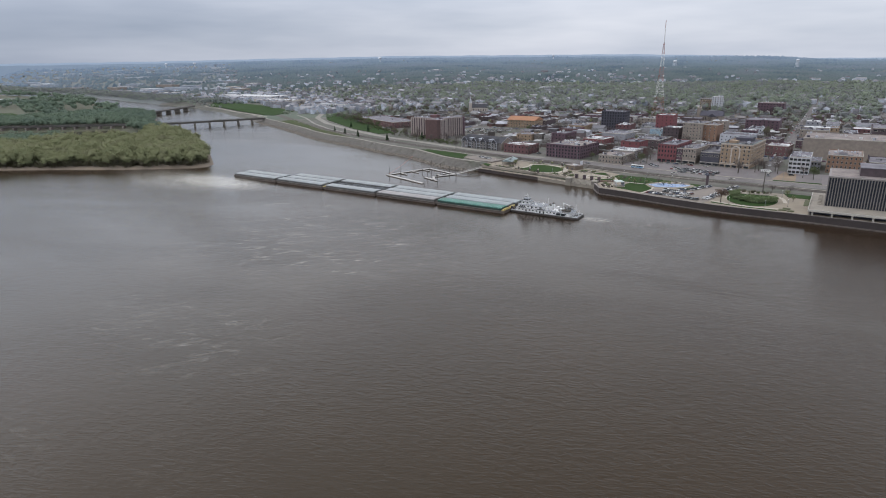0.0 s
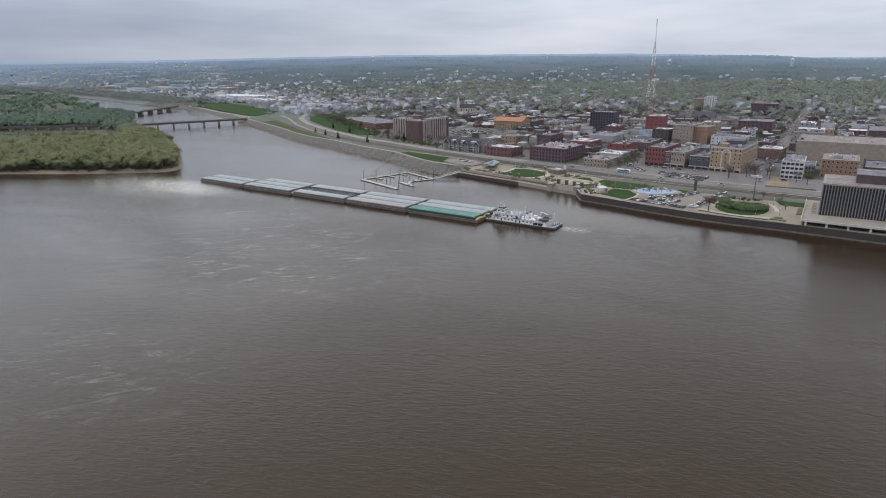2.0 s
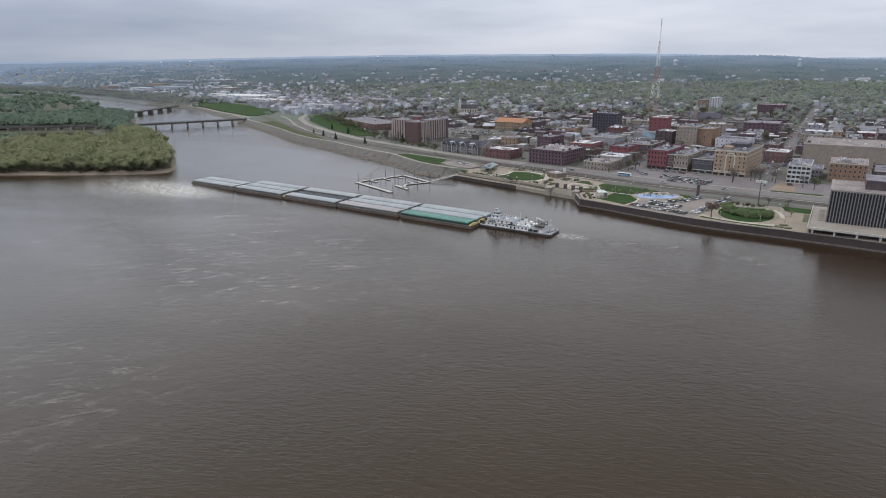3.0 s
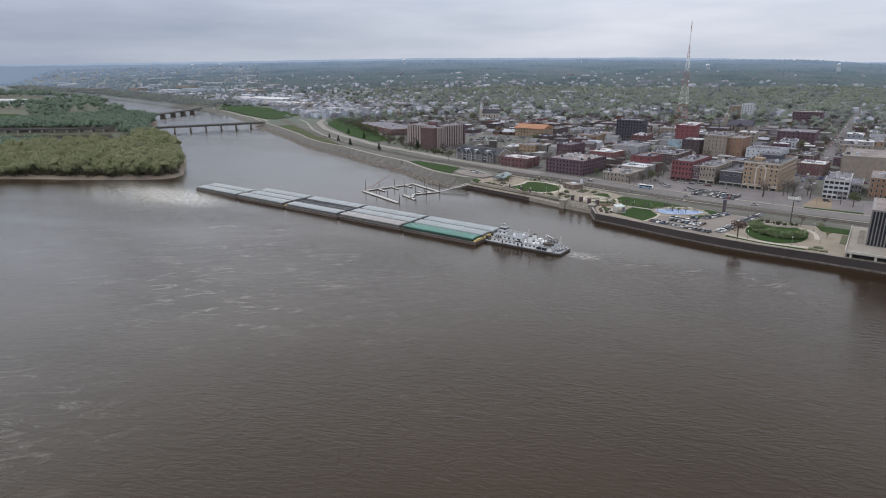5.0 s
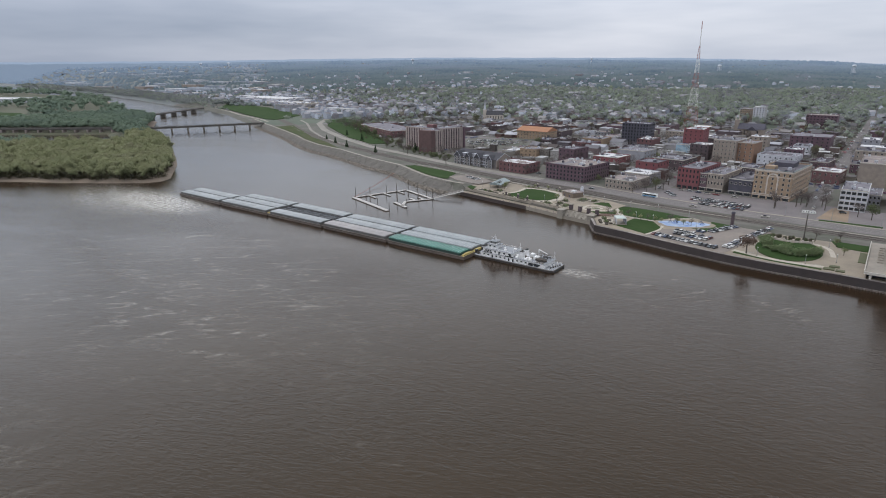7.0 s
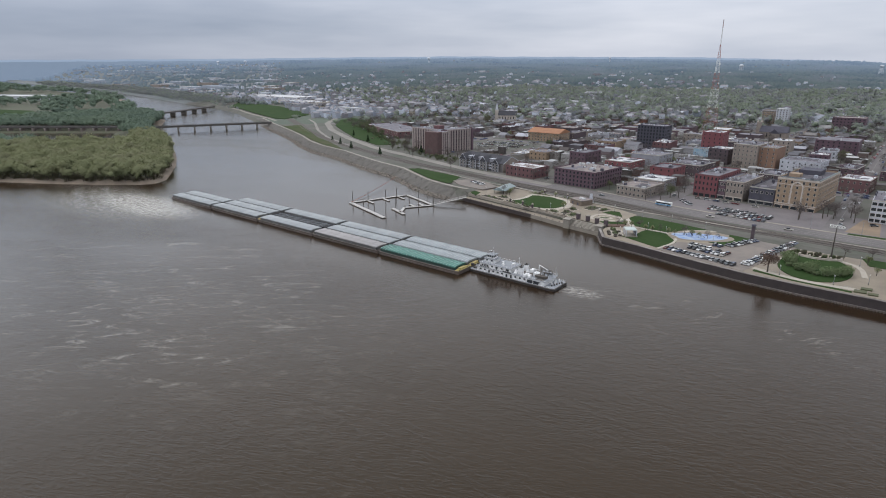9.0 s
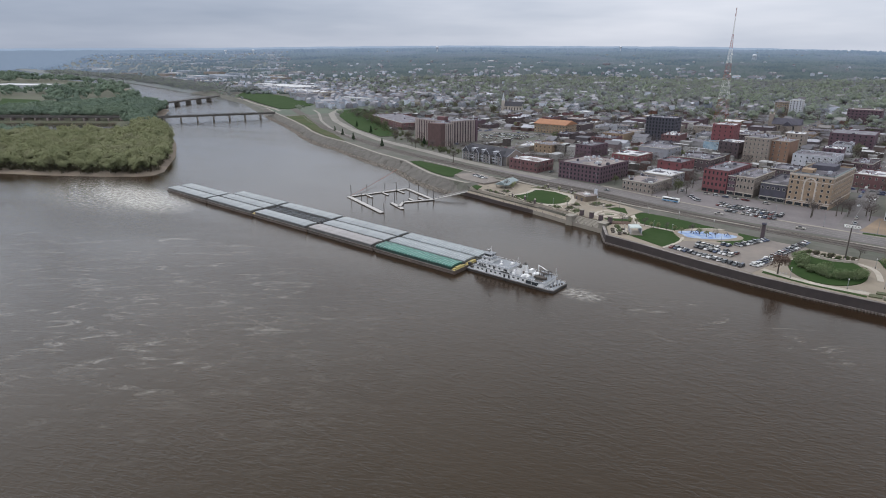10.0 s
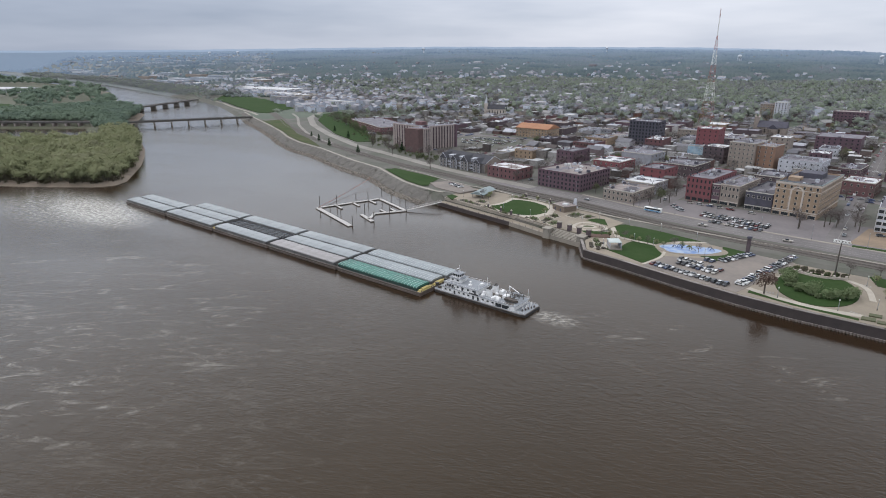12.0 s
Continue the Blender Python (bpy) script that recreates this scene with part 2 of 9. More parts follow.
M_CONCRETE = mat("weathered_concrete", (0.285, 0.253, 0.213), (0.215, 0.193, 0.166), 0.85, 0.15, 0.1)
M_PILE = mat("weathered_sheet_pile", (0.25, 0.225, 0.21), (0.13, 0.11, 0.10), 0.8, 0.3, 0.2, vary=0.2)
M_CAP = mat("wall_cap", (0.054, 0.042, 0.041), (0.038, 0.031, 0.031), 0.8, 0.2, 0.1)
M_RIPRAP = mat("riprap_stone", (0.145, 0.135, 0.121), (0.094, 0.086, 0.078), 0.95, 0.16, 0.9, fine=7)
M_CREST = mat("crest_gravel", (0.30, 0.275, 0.235), (0.23, 0.21, 0.18), 0.95, 0.2, 0.1)
M_STONE = palette("riprap_boulders", [(0.12, 0.105, 0.09), (0.18, 0.16, 0.135), (0.24, 0.21, 0.175), (0.09, 0.08, 0.07)])
M_SAND = mat("river_sand", (0.24, 0.19, 0.145), (0.16, 0.13, 0.10), 0.95, 0.1, 0.2)
M_WOODFLOOR = mat("forest_floor", (0.075, 0.085, 0.05), (0.095, 0.09, 0.065), 0.95, 0.05, 0.2)
# ground beyond 1900 m, its blue-grey tint painted for haze
M_PLAIN = mat("hazed_far_ground", (0.11, 0.13, 0.125), (0.145, 0.155, 0.16), 0.95, 0.004, 0.0, fine=6)
M_FRONT = mat("street_front_asphalt", (0.181, 0.160, 0.160), (0.132, 0.119, 0.121), 0.9, 0.06, 0.1)
M_WHITE = mat("white_paint", (0.78, 0.78, 0.76), (0.66, 0.66, 0.64), 0.5, 0.3, 0.0)
M_DARKSTEEL = mat("dark_steel", (0.055, 0.052, 0.05), (0.09, 0.07, 0.055), 0.6, 0.3, 0.1)
M_GLASS = mat("dark_glazing", (0.02, 0.025, 0.03), (0.04, 0.045, 0.05), 0.12, 0.4)
M_BLACK = mat("tyre_rubber", (0.02, 0.02, 0.02), (0.03, 0.03, 0.03), 0.8, 2.0)
M_MULCH = mat("dark_mulch", (0.075, 0.062, 0.045), (0.05, 0.052, 0.032), 0.95, 0.5, 0.2)
M_RAILBED = mat("ballast", (0.10, 0.085, 0.074), (0.07, 0.06, 0.053), 0.95, 0.3, 0.3)


# ---- mesh helpers ----
def box(bm, x0, x1, y0, y1, z0, z1, tx=0.0, ty=0.0):
    """A box; tx, ty: by how much the top is drawn in on each side."""
    v = [bm.verts.new(p) for p in ((x0, y0, z0), (x1, y0, z0), (x1, y1, z0), (x0, y1, z0),
                                   (x0 + tx, y0 + ty, z1), (x1 - tx, y0 + ty, z1), (x1 - tx, y1 - ty, z1), (x0 + tx, y1 - ty, z1))]
    for f in ((3, 2, 1, 0), (4, 5, 6, 7), (0, 1, 5, 4), (1, 2, 6, 5), (2, 3, 7, 6), (3, 0, 4, 7)):
        bm.faces.new([v[i] for i in f])
    return bm


def prism(bm, pts, z0, z1):
    """A flat outline raised from z0 to z1."""
    lo, hi = [bm.verts.new((*p, z0)) for p in pts], [bm.verts.new((*p, z1)) for p in pts]
    k = len(pts)
    bm.faces.new(hi), bm.faces.new(lo[::-1])
    for i in range(k):
        bm.faces.new((lo[i], lo[(i + 1) % k], hi[(i + 1) % k], hi[i]))
    return bm


def rod(bm, a, b, r, n=6, r2=None):
    """A round bar from a to b."""
    a, b = Vector(a), Vector(b)
    q = (b - a).to_track_quat("Z", "Y")
    r2 = r if r2 is None else r2
    ring = [[bm.verts.new(p + q @ Vector((rr * math.cos(2 * math.pi * i / n), rr * math.sin(2 * math.pi * i / n), 0))) for i in range(n)] for p, rr in ((a, r), (b, max(r2, 0.004)))]
    for i in range(n):
        bm.faces.new((ring[0][i], ring[0][(i + 1) % n], ring[1][(i + 1) % n], ring[1][i]))
    bm.faces.new(ring[0][::-1]), bm.faces.new(ring[1])
    return bm


def mesh_of(bm, *mats):
    me = bpy.data.meshes.new("mesh")
    bmesh.ops.recalc_face_normals(bm, faces=bm.faces)
    bm.to_mesh(me)
    bm.free()
    for m in mats:
        me.materials.append(m)
    return me


def part(name, bm, material, parent, label="", at=None):
    """A bmesh (or a shared mesh) as one object under a thing or a part."""
    me = mesh_of(bm, material) if isinstance(bm, bmesh.types.BMesh) else bm
    ob = new(name, me)
    ob.parent = parent
    if at is not None:
        ob.matrix_basis = at
    return tagged(ob, label)


def thing(name, at, label, category, group="", kind=""):
    ob = new(name)
    ob.empty_display_size = 0.5
    ob.matrix_basis = at
    return tagged(ob, label, category, group, kind)


def raw(name, verts, faces, *mats):
    me = bpy.data.meshes.new(name)
    me.from_pydata([tuple(map(float, v)) for v in verts], [], faces)
    for m in mats:
        me.materials.append(m)
    me.update()
    return me


def bulk(name, verts, tris, material, label, category, normals=None):
    """Very many small faces as one object of kind stuff. verts (n, 3), tris (m, 3) arrays."""
    me = bpy.data.meshes.new(name)
    me.vertices.add(len(verts))
    me.vertices.foreach_set("co", np.ascontiguousarray(verts, np.float32).ravel())
    me.loops.add(3 * len(tris))
    me.loops.foreach_set("vertex_index", np.ascontiguousarray(tris, np.int32).ravel())
    me.polygons.add(len(tris))
    me.polygons.foreach_set("loop_start", np.arange(0, 3 * len(tris), 3, dtype=np.int32))
    me.materials.append(material)
    me.polygons.foreach_set("use_smooth", np.full(len(tris), normals is not None))
    me.update(calc_edges=True)
    if normals is not None and len(normals):
        me.normals_split_custom_set_from_vertices(np.ascontiguousarray(normals, np.float32))
    return tagged(new(name, me), label, category, kind="stuff")


def B():
    return bmesh.new()


# ---- the lie of the land ----
SHORE_X = [-4900, -3149, -2650, -2290, -1910, -1600, -1428, -1208, -1040, -896, -790, -711, -661, -608, -548, -467, -411, -381, -353, -335, -312, -302, -295, -257, -225, -195, -166, -156, -132, -100, -73, -50, -18, 14, 60, 300, 900]
SHORE_Y = [1500, 1240, 1215, 1153, 1069, 1000, 975, 900, 822, 752, 704, 666, 638, 615, 599, 568, 552, 535.5, 521, 515, 509.5, 508.5, 514, 506, 500, 492, 486, 469.6, 465, 457.5, 452.5, 450.6, 450.6, 449.5, 447, 440, 430]


def shore(x):
    return np.interp(x, SHORE_X, SHORE_Y)


def smooth(v):
    v = np.clip(v, 0, 1)
    return v * v * (3 - 2 * v)


def land(x, y):
    """Height of the town's ground: flat by the river, rising to wooded hills far behind it."""
    x, y = np.asarray(x, float), np.asarray(y, float)
    r = np.hypot(x, y)
    az = np.degrees(np.arctan2(-x, y))
    ridge = np.interp(az, [-40, -8, 0, 8, 20, 40, 52, 62, 75, 100], [58, 70, 76, 100, 112, 118, 108, 94, 86, 80])
    roll = 5.0 * np.sin(x * 0.0043 + 1.0) * np.sin(y * 0.0037) + 3.0 * np.sin(x * 0.011) * np.cos(y * 0.009 + 2)
    d = y - shore(x)
    rise = np.clip((r - np.interp(az, [44, 58], [1500, 1900])) / np.interp(az, [44, 58], [3200, 2850]), 0, 1) ** 1.35
    z = 6.0 + 6.0 * smooth((d - 550) / 900) + (ridge - 12.0) * rise * smooth((d - 120) / 350)
    return z + roll * smooth((r - 1500) / 900) * smooth((d - 120) / 900)


def build_ground():
    xs = np.unique(np.concatenate([np.linspace(-4900, -1400, 50), np.arange(-1400, 130, 7.0), np.linspace(130, 900, 20), np.array(SHORE_X, float)]))
    far = np.concatenate([np.arange(70, 700, 35.0), np.geomspace(700, 4700, 42)])
    n_wall = np.array([(-300, -5), (-20, -5), (0.25, -5), (0.45, 5), (12, 5), (24, 5.0), (40, 5.0), (62, 5.05)], float)
    n_quay = np.array([(-300, -5), (-20, -5), (0.25, -5), (0.45, 2.6), (6, 2.6), (6.3, 5.0), (24, 5.2), (52, 5.4)], float)
    n_levee = np.array([(-300, -5), (-20, -5), (-4, -1.9), (5, 0.6), (14, 6.9), (16, 7.4), (28, 6.2), (62, 6)], float)
    n_bank = np.array([(-300, -5), (-20, -5), (-3, -1), (4, 1.5), (10, 4), (20, 5), (30, 5.6), (60, 6)], float)
    verts, cols = [], []
    for x in xs:
        s = float(shore(x))
        wall, quay = smooth((x + 161) / 2), smooth((x + 302) / 6)
        lev = smooth((x + 1000) / 80)
        pr = n_bank * (1 - lev) + n_levee * lev
        pr = pr * (1 - quay) + n_quay * quay
        pr = pr * (1 - wall) + n_wall * wall
        row = [(x, s + d, z) for d, z in pr]
        for d in far:
            row.append((x, s + d, float(land(x, s + d))))
        verts += row
        cols.append(len(row))
    k = cols[0]
    faces = [(i * k + j, (i + 1) * k + j, (i + 1) * k + j + 1, i * k + j + 1) for i in range(len(xs) - 1) for j in range(k - 1)]
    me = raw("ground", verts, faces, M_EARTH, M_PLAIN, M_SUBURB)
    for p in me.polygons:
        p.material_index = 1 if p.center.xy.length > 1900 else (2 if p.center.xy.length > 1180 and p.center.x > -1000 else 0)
    return tagged(new("ground", me), "mixed bare and grassy town ground rising to wooded hills", "ground", kind="structure")


build_ground()
water = new("water", raw("water", [(-4900, -900, 0), (1500, -900, 0), (1500, 3000, 0), (-4900, 3000, 0)], [(0, 1, 2, 3)], M_WATER))
tagged(water, "wide brown-grey river with small ripples and boils", "water", kind="structure")


def lie(x, y):
    """Height of the ground as built, with the levee's slopes near the water."""
    z = float(land(x, y))
    d = y - float(shore(x))
    if x < -310 and d < 60:
        lev = float(smooth((x + 1000) / 80))
        bank = float(np.interp(d, [4, 10, 20, 30, 60], [1.5, 4, 5, 5.6, 6]))
        z = bank * (1 - lev) + lev * float(np.interp(d, [14, 16, 19, 28, 60], [6.9, 7.5, 7.5, 6.2, 6]))
    return z


def strip(name, line, width, lift, material, label, category, close=4.0, base=None):
    """A band of even width along a line, laid on the land."""
    p = [Vector(q).to_2d() for q in line]
    pts = []
    for a, b in zip(p, p[1:]):
        k = max(1, int((b - a).length / close))
        pts += [a.lerp(b, i / k) for i in range(k)]
    pts.append(p[-1])
    for _ in range(6):
        pts = [pts[0]] + [(pts[i - 1] + pts[i] * 2 + pts[i + 1]) / 4 for i in range(1, len(pts) - 1)] + [pts[-1]]
    verts, faces = [], []
    for i, q in enumerate(pts):
        t = (pts[min(i + 1, len(pts) - 1)] - pts[max(i - 1, 0)]).normalized()
        nrm = Vector((-t.y, t.x)) * width / 2
        for s, dz in ((1, -0.4), (1, 0), (-1, 0), (-1, -0.4)):
            g = q + nrm * s
            zc = (max(lie(g.x, g.y), lie(q.x, q.y)) if base is None else base) + lift + dz
            verts.append((g.x, g.y, zc))
        if i:
            k = 4 * i
            faces += [(k - 4 + j, k + j, k + j + 1, k - 3 + j) for j in range(3)]
    return tagged(new(name, raw(name, verts, faces, material)), label, category, kind="structure")


def slab(name, outline, z, material, label, category, lift=0.0):
    """A thin flat sheet with its own edge, lying on the ground."""
    ob = new(name, mesh_of(prism(B(), outline, z - 0.35, z + lift), material))
    return tagged(ob, label, category, kind="structure")


def oval(cx, cy, rx, ry, n=36, turn=0.0, wob=0.0):
    out = []
    for i in range(n):
        a = 2 * math.pi * i / n
        k = 1 + wob * math.sin(3 * a + 1) + wob * 0.6 * math.sin(5 * a)
        x, y = rx * k * math.cos(a), ry * k * math.sin(a)
        out.append((cx + x * math.cos(turn) - y * math.sin(turn), cy + x * math.sin(turn) + y * math.cos(turn)))
    return out


# ---- the tow: barges and towboat ----
M_HULL = mat("barge_hull_paint", (0.12, 0.092, 0.077), (0.06, 0.05, 0.045), 0.7, 0.2, 0.15, vary=0.25)
M_GUNWALE = mat("rubbed_gunwale", (0.24, 0.22, 0.20), (0.11, 0.095, 0.085), 0.75, 0.35, 0.1)
M_COAMING = mat("grey_coaming", (0.15, 0.15, 0.148), (0.085, 0.082, 0.08), 0.7, 0.3, 0.1)
M_HULL_GREEN = mat("dark_green_hull", (0.018, 0.062, 0.05), (0.028, 0.045, 0.04), 0.65, 0.3, 0.1)
M_DECK = mat("barge_deck", (0.15, 0.125, 0.11), (0.09, 0.075, 0.068), 0.8, 0.3, 0.1, vary=0.2)
M_COVER = mat("pale_blue_cover", (0.285, 0.305, 0.312), (0.19, 0.205, 0.21), 0.5, 0.12, 0.05, vary=0.10, fine=12)
M_COVER_PINK = mat("faded_grey_cover", (0.315, 0.295, 0.288), (0.225, 0.21, 0.205), 0.5, 0.25, 0.05, vary=0.10)
M_COVER_GREEN = mat("green_cover", (0.010, 0.078, 0.058), (0.05, 0.17, 0.135), 0.55, 0.35, 0.05, vary=0.16, fine=6)
M_COVER_RIB = mat("ribbed_cover", (0.27, 0.30, 0.31), (0.19, 0.21, 0.218), 0.5, 0.2, 0.05, vary=0.08)
M_HOPPER = mat("empty_hopper_steel", (0.085, 0.085, 0.09), (0.05, 0.05, 0.055), 0.7, 0.5, 0.2)
M_PIPE = mat("grey_blue_pipework", (0.17, 0.185, 0.195), (0.09, 0.10, 0.11), 0.6, 0.6)
M_YELLOW = mat("yellow_deck_paint", (0.46, 0.37, 0.14), (0.34, 0.27, 0.11), 0.7, 0.5, 0.1)
BL, BW = 59.2, 10.6


def cover_mesh(length, arched):
    """One hatch cover: a shell across the hopper with sloped or arched shoulders."""
    bm, w = B(), BW - 1.1
    prof = [(0, 0.0), (0.1, 0.45), (0.7, 0.72), (1.9, 0.82), (3.2, 0.88), (w / 2, 0.91)] if arched else [(0, 0.0), (0.05, 0.34), (0.45, 0.52), (2.4, 0.62), (3.6, 0.67), (w / 2, 0.69)]
    prof = prof + [(w - y, z) for y, z in prof[-2::-1]]
    rings = []
    for x, k in ((0, 0.985), (0.08, 1.0), (length - 0.08, 1.0), (length, 0.985)):
        rings.append([bm.verts.new((x, y - w / 2, z * k)) for y, z in prof])
    for a, b in zip(rings, rings[1:]):
        for i in range(len(prof) - 1):
            bm.faces.new((a[i], b[i], b[i + 1], a[i + 1]))
    bm.faces.new(rings[0]), bm.faces.new(rings[-1][::-1])
    return bm


def rib_mesh():
    bm, w = B(), BW - 1.06
    prof = [(0, 0.0), (0.09, 0.50), (0.7, 0.78), (1.9, 0.88), (3.2, 0.94), (w / 2, 0.97)]
    prof = prof + [(w - y, z) for y, z in prof[-2::-1]]
    a = [bm.verts.new((-0.09, y - w / 2, z)) for y, z in prof]
    b = [bm.verts.new((0.09, y - w / 2, z)) for y, z in prof]
    for i in range(len(prof) - 1):
        bm.faces.new((a[i], b[i], b[i + 1], a[i + 1]))
    bm.faces.new(a), bm.faces.new(b[::-1])
    return bm


HATCHES = 9
HATCH_L = (BL - 3.1) / HATCHES
SHELL = {}
for key, arched, m in (("blue", False, M_COVER), ("pink", False, M_COVER_PINK), ("green", True, M_COVER_GREEN), ("rib", True, M_COVER_RIB)):
    SHELL[key] = mesh_of(cover_mesh(HATCH_L - (0.05 if arched else 0.03), arched), m)
M_RIB_GREEN = mat("worn_green_rib", (0.55, 0.66, 0.62), (0.08, 0.22, 0.18), 0.6, 0.3)
M_RIB_PALE = mat("worn_pale_rib", (0.66, 0.68, 0.68), (0.21, 0.23, 0.24), 0.6, 0.35)
RIBS = {"green": mesh_of(rib_mesh(), M_RIB_GREEN), "rib": mesh_of(rib_mesh(), M_RIB_PALE)}
COVER_WORDS = {"blue": "river barge with pale blue-grey hatch covers", "pink": "river barge with faded grey hatch covers", "green": "river barge with green ribbed hatch covers", "rib": "river barge with ribbed blue-grey covers", "open": "open river barge with dark empty hopper"}


def barge(x, y, kind, yellow=0):
    """A hopper barge, x: its up-river end, y: its near side."""
    b = thing("barge", pose(x + BL / 2, y + BW / 2, 0), COVER_WORDS[kind], "barge", "barges of the tow")
    h, w = BL / 2, BW / 2
    bm = B()
    sec = [(-h, 0.9, 1.9), (-h + 4.5, -1.2, 1.9), (h - 1.5, -1.2, 1.9), (h, -0.4, 1.9)]
    rings = [[bm.verts.new(p) for p in ((px_, -w, lo), (px_, w, lo), (px_, w, hi), (px_, -w, hi))] for px_, lo, hi in sec]
    for a, c in zip(rings, rings[1:]):
        for i in range(4):
            bm.faces.new((a[i], a[(i + 1) % 4], c[(i + 1) % 4], c[i]))
    bm.faces.new(rings[0]), bm.faces.new(rings[-1])
    part("hull", bm, M_HULL, b)
    bm = B()
    for s in (-1, 1):
        box(bm, -h + 0.2, h - 0.2, s * w - 0.09, s * w + 0.09, 1.66, 1.93), box(bm, -h + 2.5, h - 0.6, s * w - 0.06, s * w + 0.06, 0.72, 0.88)
    part("gunwale", bm, M_GUNWALE, b, "rubbed pale steel gunwale")
    bm = B()
    head, tail = 3.3 if yellow < 0 else 1.7, 2.5 if yellow > 0 else 1.3
    for y0, y1 in ((-w + 0.05, -w + 0.6), (w - 0.6, w - 0.05)):
        box(bm, -h + 0.1, h - 0.1, y0, y1, 1.88, 1.96)
    box(bm, -h + 0.1, -h + head + 0.1, -w + 0.6, w - 0.6, 1.88, 1.96)
    box(bm, h - tail - 0.1, h - 0.1, -w + 0.6, w - 0.6, 1.88, 1.96)
    part("deck", bm, M_DECK, b)
    bm = B()
    cx0, cx1, cy = -h + head, h - tail, w - 0.56
    for s in (-1, 1):
        box(bm, cx0, cx1, min(s * cy, s * (cy - 0.25)), max(s * cy, s * (cy - 0.25)), 1.9, 3.35)
        for i in range(12):
            xx = cx0 + (i + 0.5) * (cx1 - cx0) / 12
            box(bm, xx - 0.1, xx + 0.1, min(s * cy, s * (cy + 0.3)), max(s * cy, s * (cy + 0.3)), 1.96, 2.9)
    box(bm, cx0, cx0 + 0.25, -cy, cy, 1.9, 3.35), box(bm, cx1 - 0.25, cx1, -cy, cy, 1.9, 3.35)
    part("coaming", bm, {"open": M_HOPPER, "green": M_HULL_GREEN}.get(kind, M_COAMING), b)
    if kind == "open":
        bm = B()
        box(bm, cx0 + 0.3, cx1 - 0.3, -cy + 0.3, cy - 0.3, 0.2, 0.45)
        part("hopper_floor", bm, M_HOPPER, b)
        for k_ in (-2.6, -0.8, 1.0, 2.8):
            part("pipe_run", rod(B(), (cx0 + 0.6, k_, 2.9), (cx1 - 0.6, k_, 3.0), 0.22, 6), M_PIPE, b)
        for i in range(24):
            bm = B()
            xx = cx0 + (i + 0.7) * (cx1 - cx0) / 24.6
            box(bm, xx - 0.22, xx + 0.22, -cy + 0.26, cy - 0.26, 2.4 + 0.5 * (i % 2), 3.0 + 0.3 * (i % 2))
            part("cross_beam", bm, M_HOPPER if i % 3 else M_PIPE, b)
    else:
        stretch = (cx1 - cx0 - 0.1) / (HATCHES * HATCH_L)
        for i in range(HATCHES):
            part("hatch_cover", SHELL[kind], None, b, at=pose(cx0 + 0.05 + i * HATCH_L * stretch, 0, 3.3 + (0.06 if i % 2 else 0.0)) @ Matrix.Diagonal((stretch, 1, 1, 1)))
        if kind in RIBS:
            for i in range(3 * HATCHES + 1):
                part("cover_rib", RIBS[kind], None, b, at=pose(cx0 + 0.05 + min(max(i * HATCH_L / 3, 0.2), HATCHES * HATCH_L - 0.2) * stretch, 0, 3.3))
    for sx in (-h + 0.85, h - 0.7):
        for sy in (-w + 1.5, w - 1.5):
            bm = B()
            rod(bm, (sx - 0.3, sy, 1.95), (sx - 0.3, sy, 2.5), 0.16, 8), rod(bm, (sx + 0.3, sy, 1.95), (sx + 0.3, sy, 2.5), 0.16, 8)
            box(bm, sx - 0.6, sx + 0.6, sy - 0.14, sy + 0.14, 2.36, 2.5)
            part("bitt", bm, M_DARKSTEEL, b)
    if yellow:
        bm = B()
        x0 = -h + 0.2 if yellow < 0 else h - 2.45
        x1 = -h + 3.2 if yellow < 0 else h - 0.2
        box(bm, x0, x1, -w + 0.3, w - 0.3, 1.96, 2.02)
        box(bm, x0 + 0.3, x1 - 0.3, -w + 0.8, -w + 2.6, 2.02, 2.7, 0.2, 0.2)
        box(bm, x0 + 0.3, x1 - 0.3, w - 2.6, w - 0.8, 2.02, 2.7, 0.2, 0.2), box(bm, x0 + 0.2, x1 - 0.2, -w + 2.8, w - 2.8, 2.02, 3.0, 0.1, 0.1)
        part("end_deck", bm, M_YELLOW, b, "yellow painted end deck")
    return b


TOW_X, TOW_Y, STEP_X, STEP_Y = -490.3, 371.3, 59.6, 10.9
PLAN = [["blue", "blue", "blue", "pink", "green"], ["blue", "blue", "open", "blue", "rib"], [None, "blue", "blue", "blue", "rib"]]
for j, row in enumerate(PLAN):
    for i, kind in enumerate(row):
        if kind:
            barge(TOW_X + i * STEP_X, TOW_Y + j * STEP_Y, kind, -1 if (i, j) == (2, 0) else (1 if i == 4 and j < 2 else 0))

M_BOAT = mat("white_boat_paint", (0.80, 0.80, 0.81), (0.54, 0.53, 0.52), 0.55, 0.7, 0.03, fine=5)
M_BOATDECK = mat("grey_boat_deck", (0.27, 0.285, 0.305), (0.19, 0.2, 0.215), 0.7, 0.4, 0.05)
M_BOATHULL = mat("black_boat_hull", (0.03, 0.03, 0.032), (0.05, 0.045, 0.042), 0.5, 0.3)


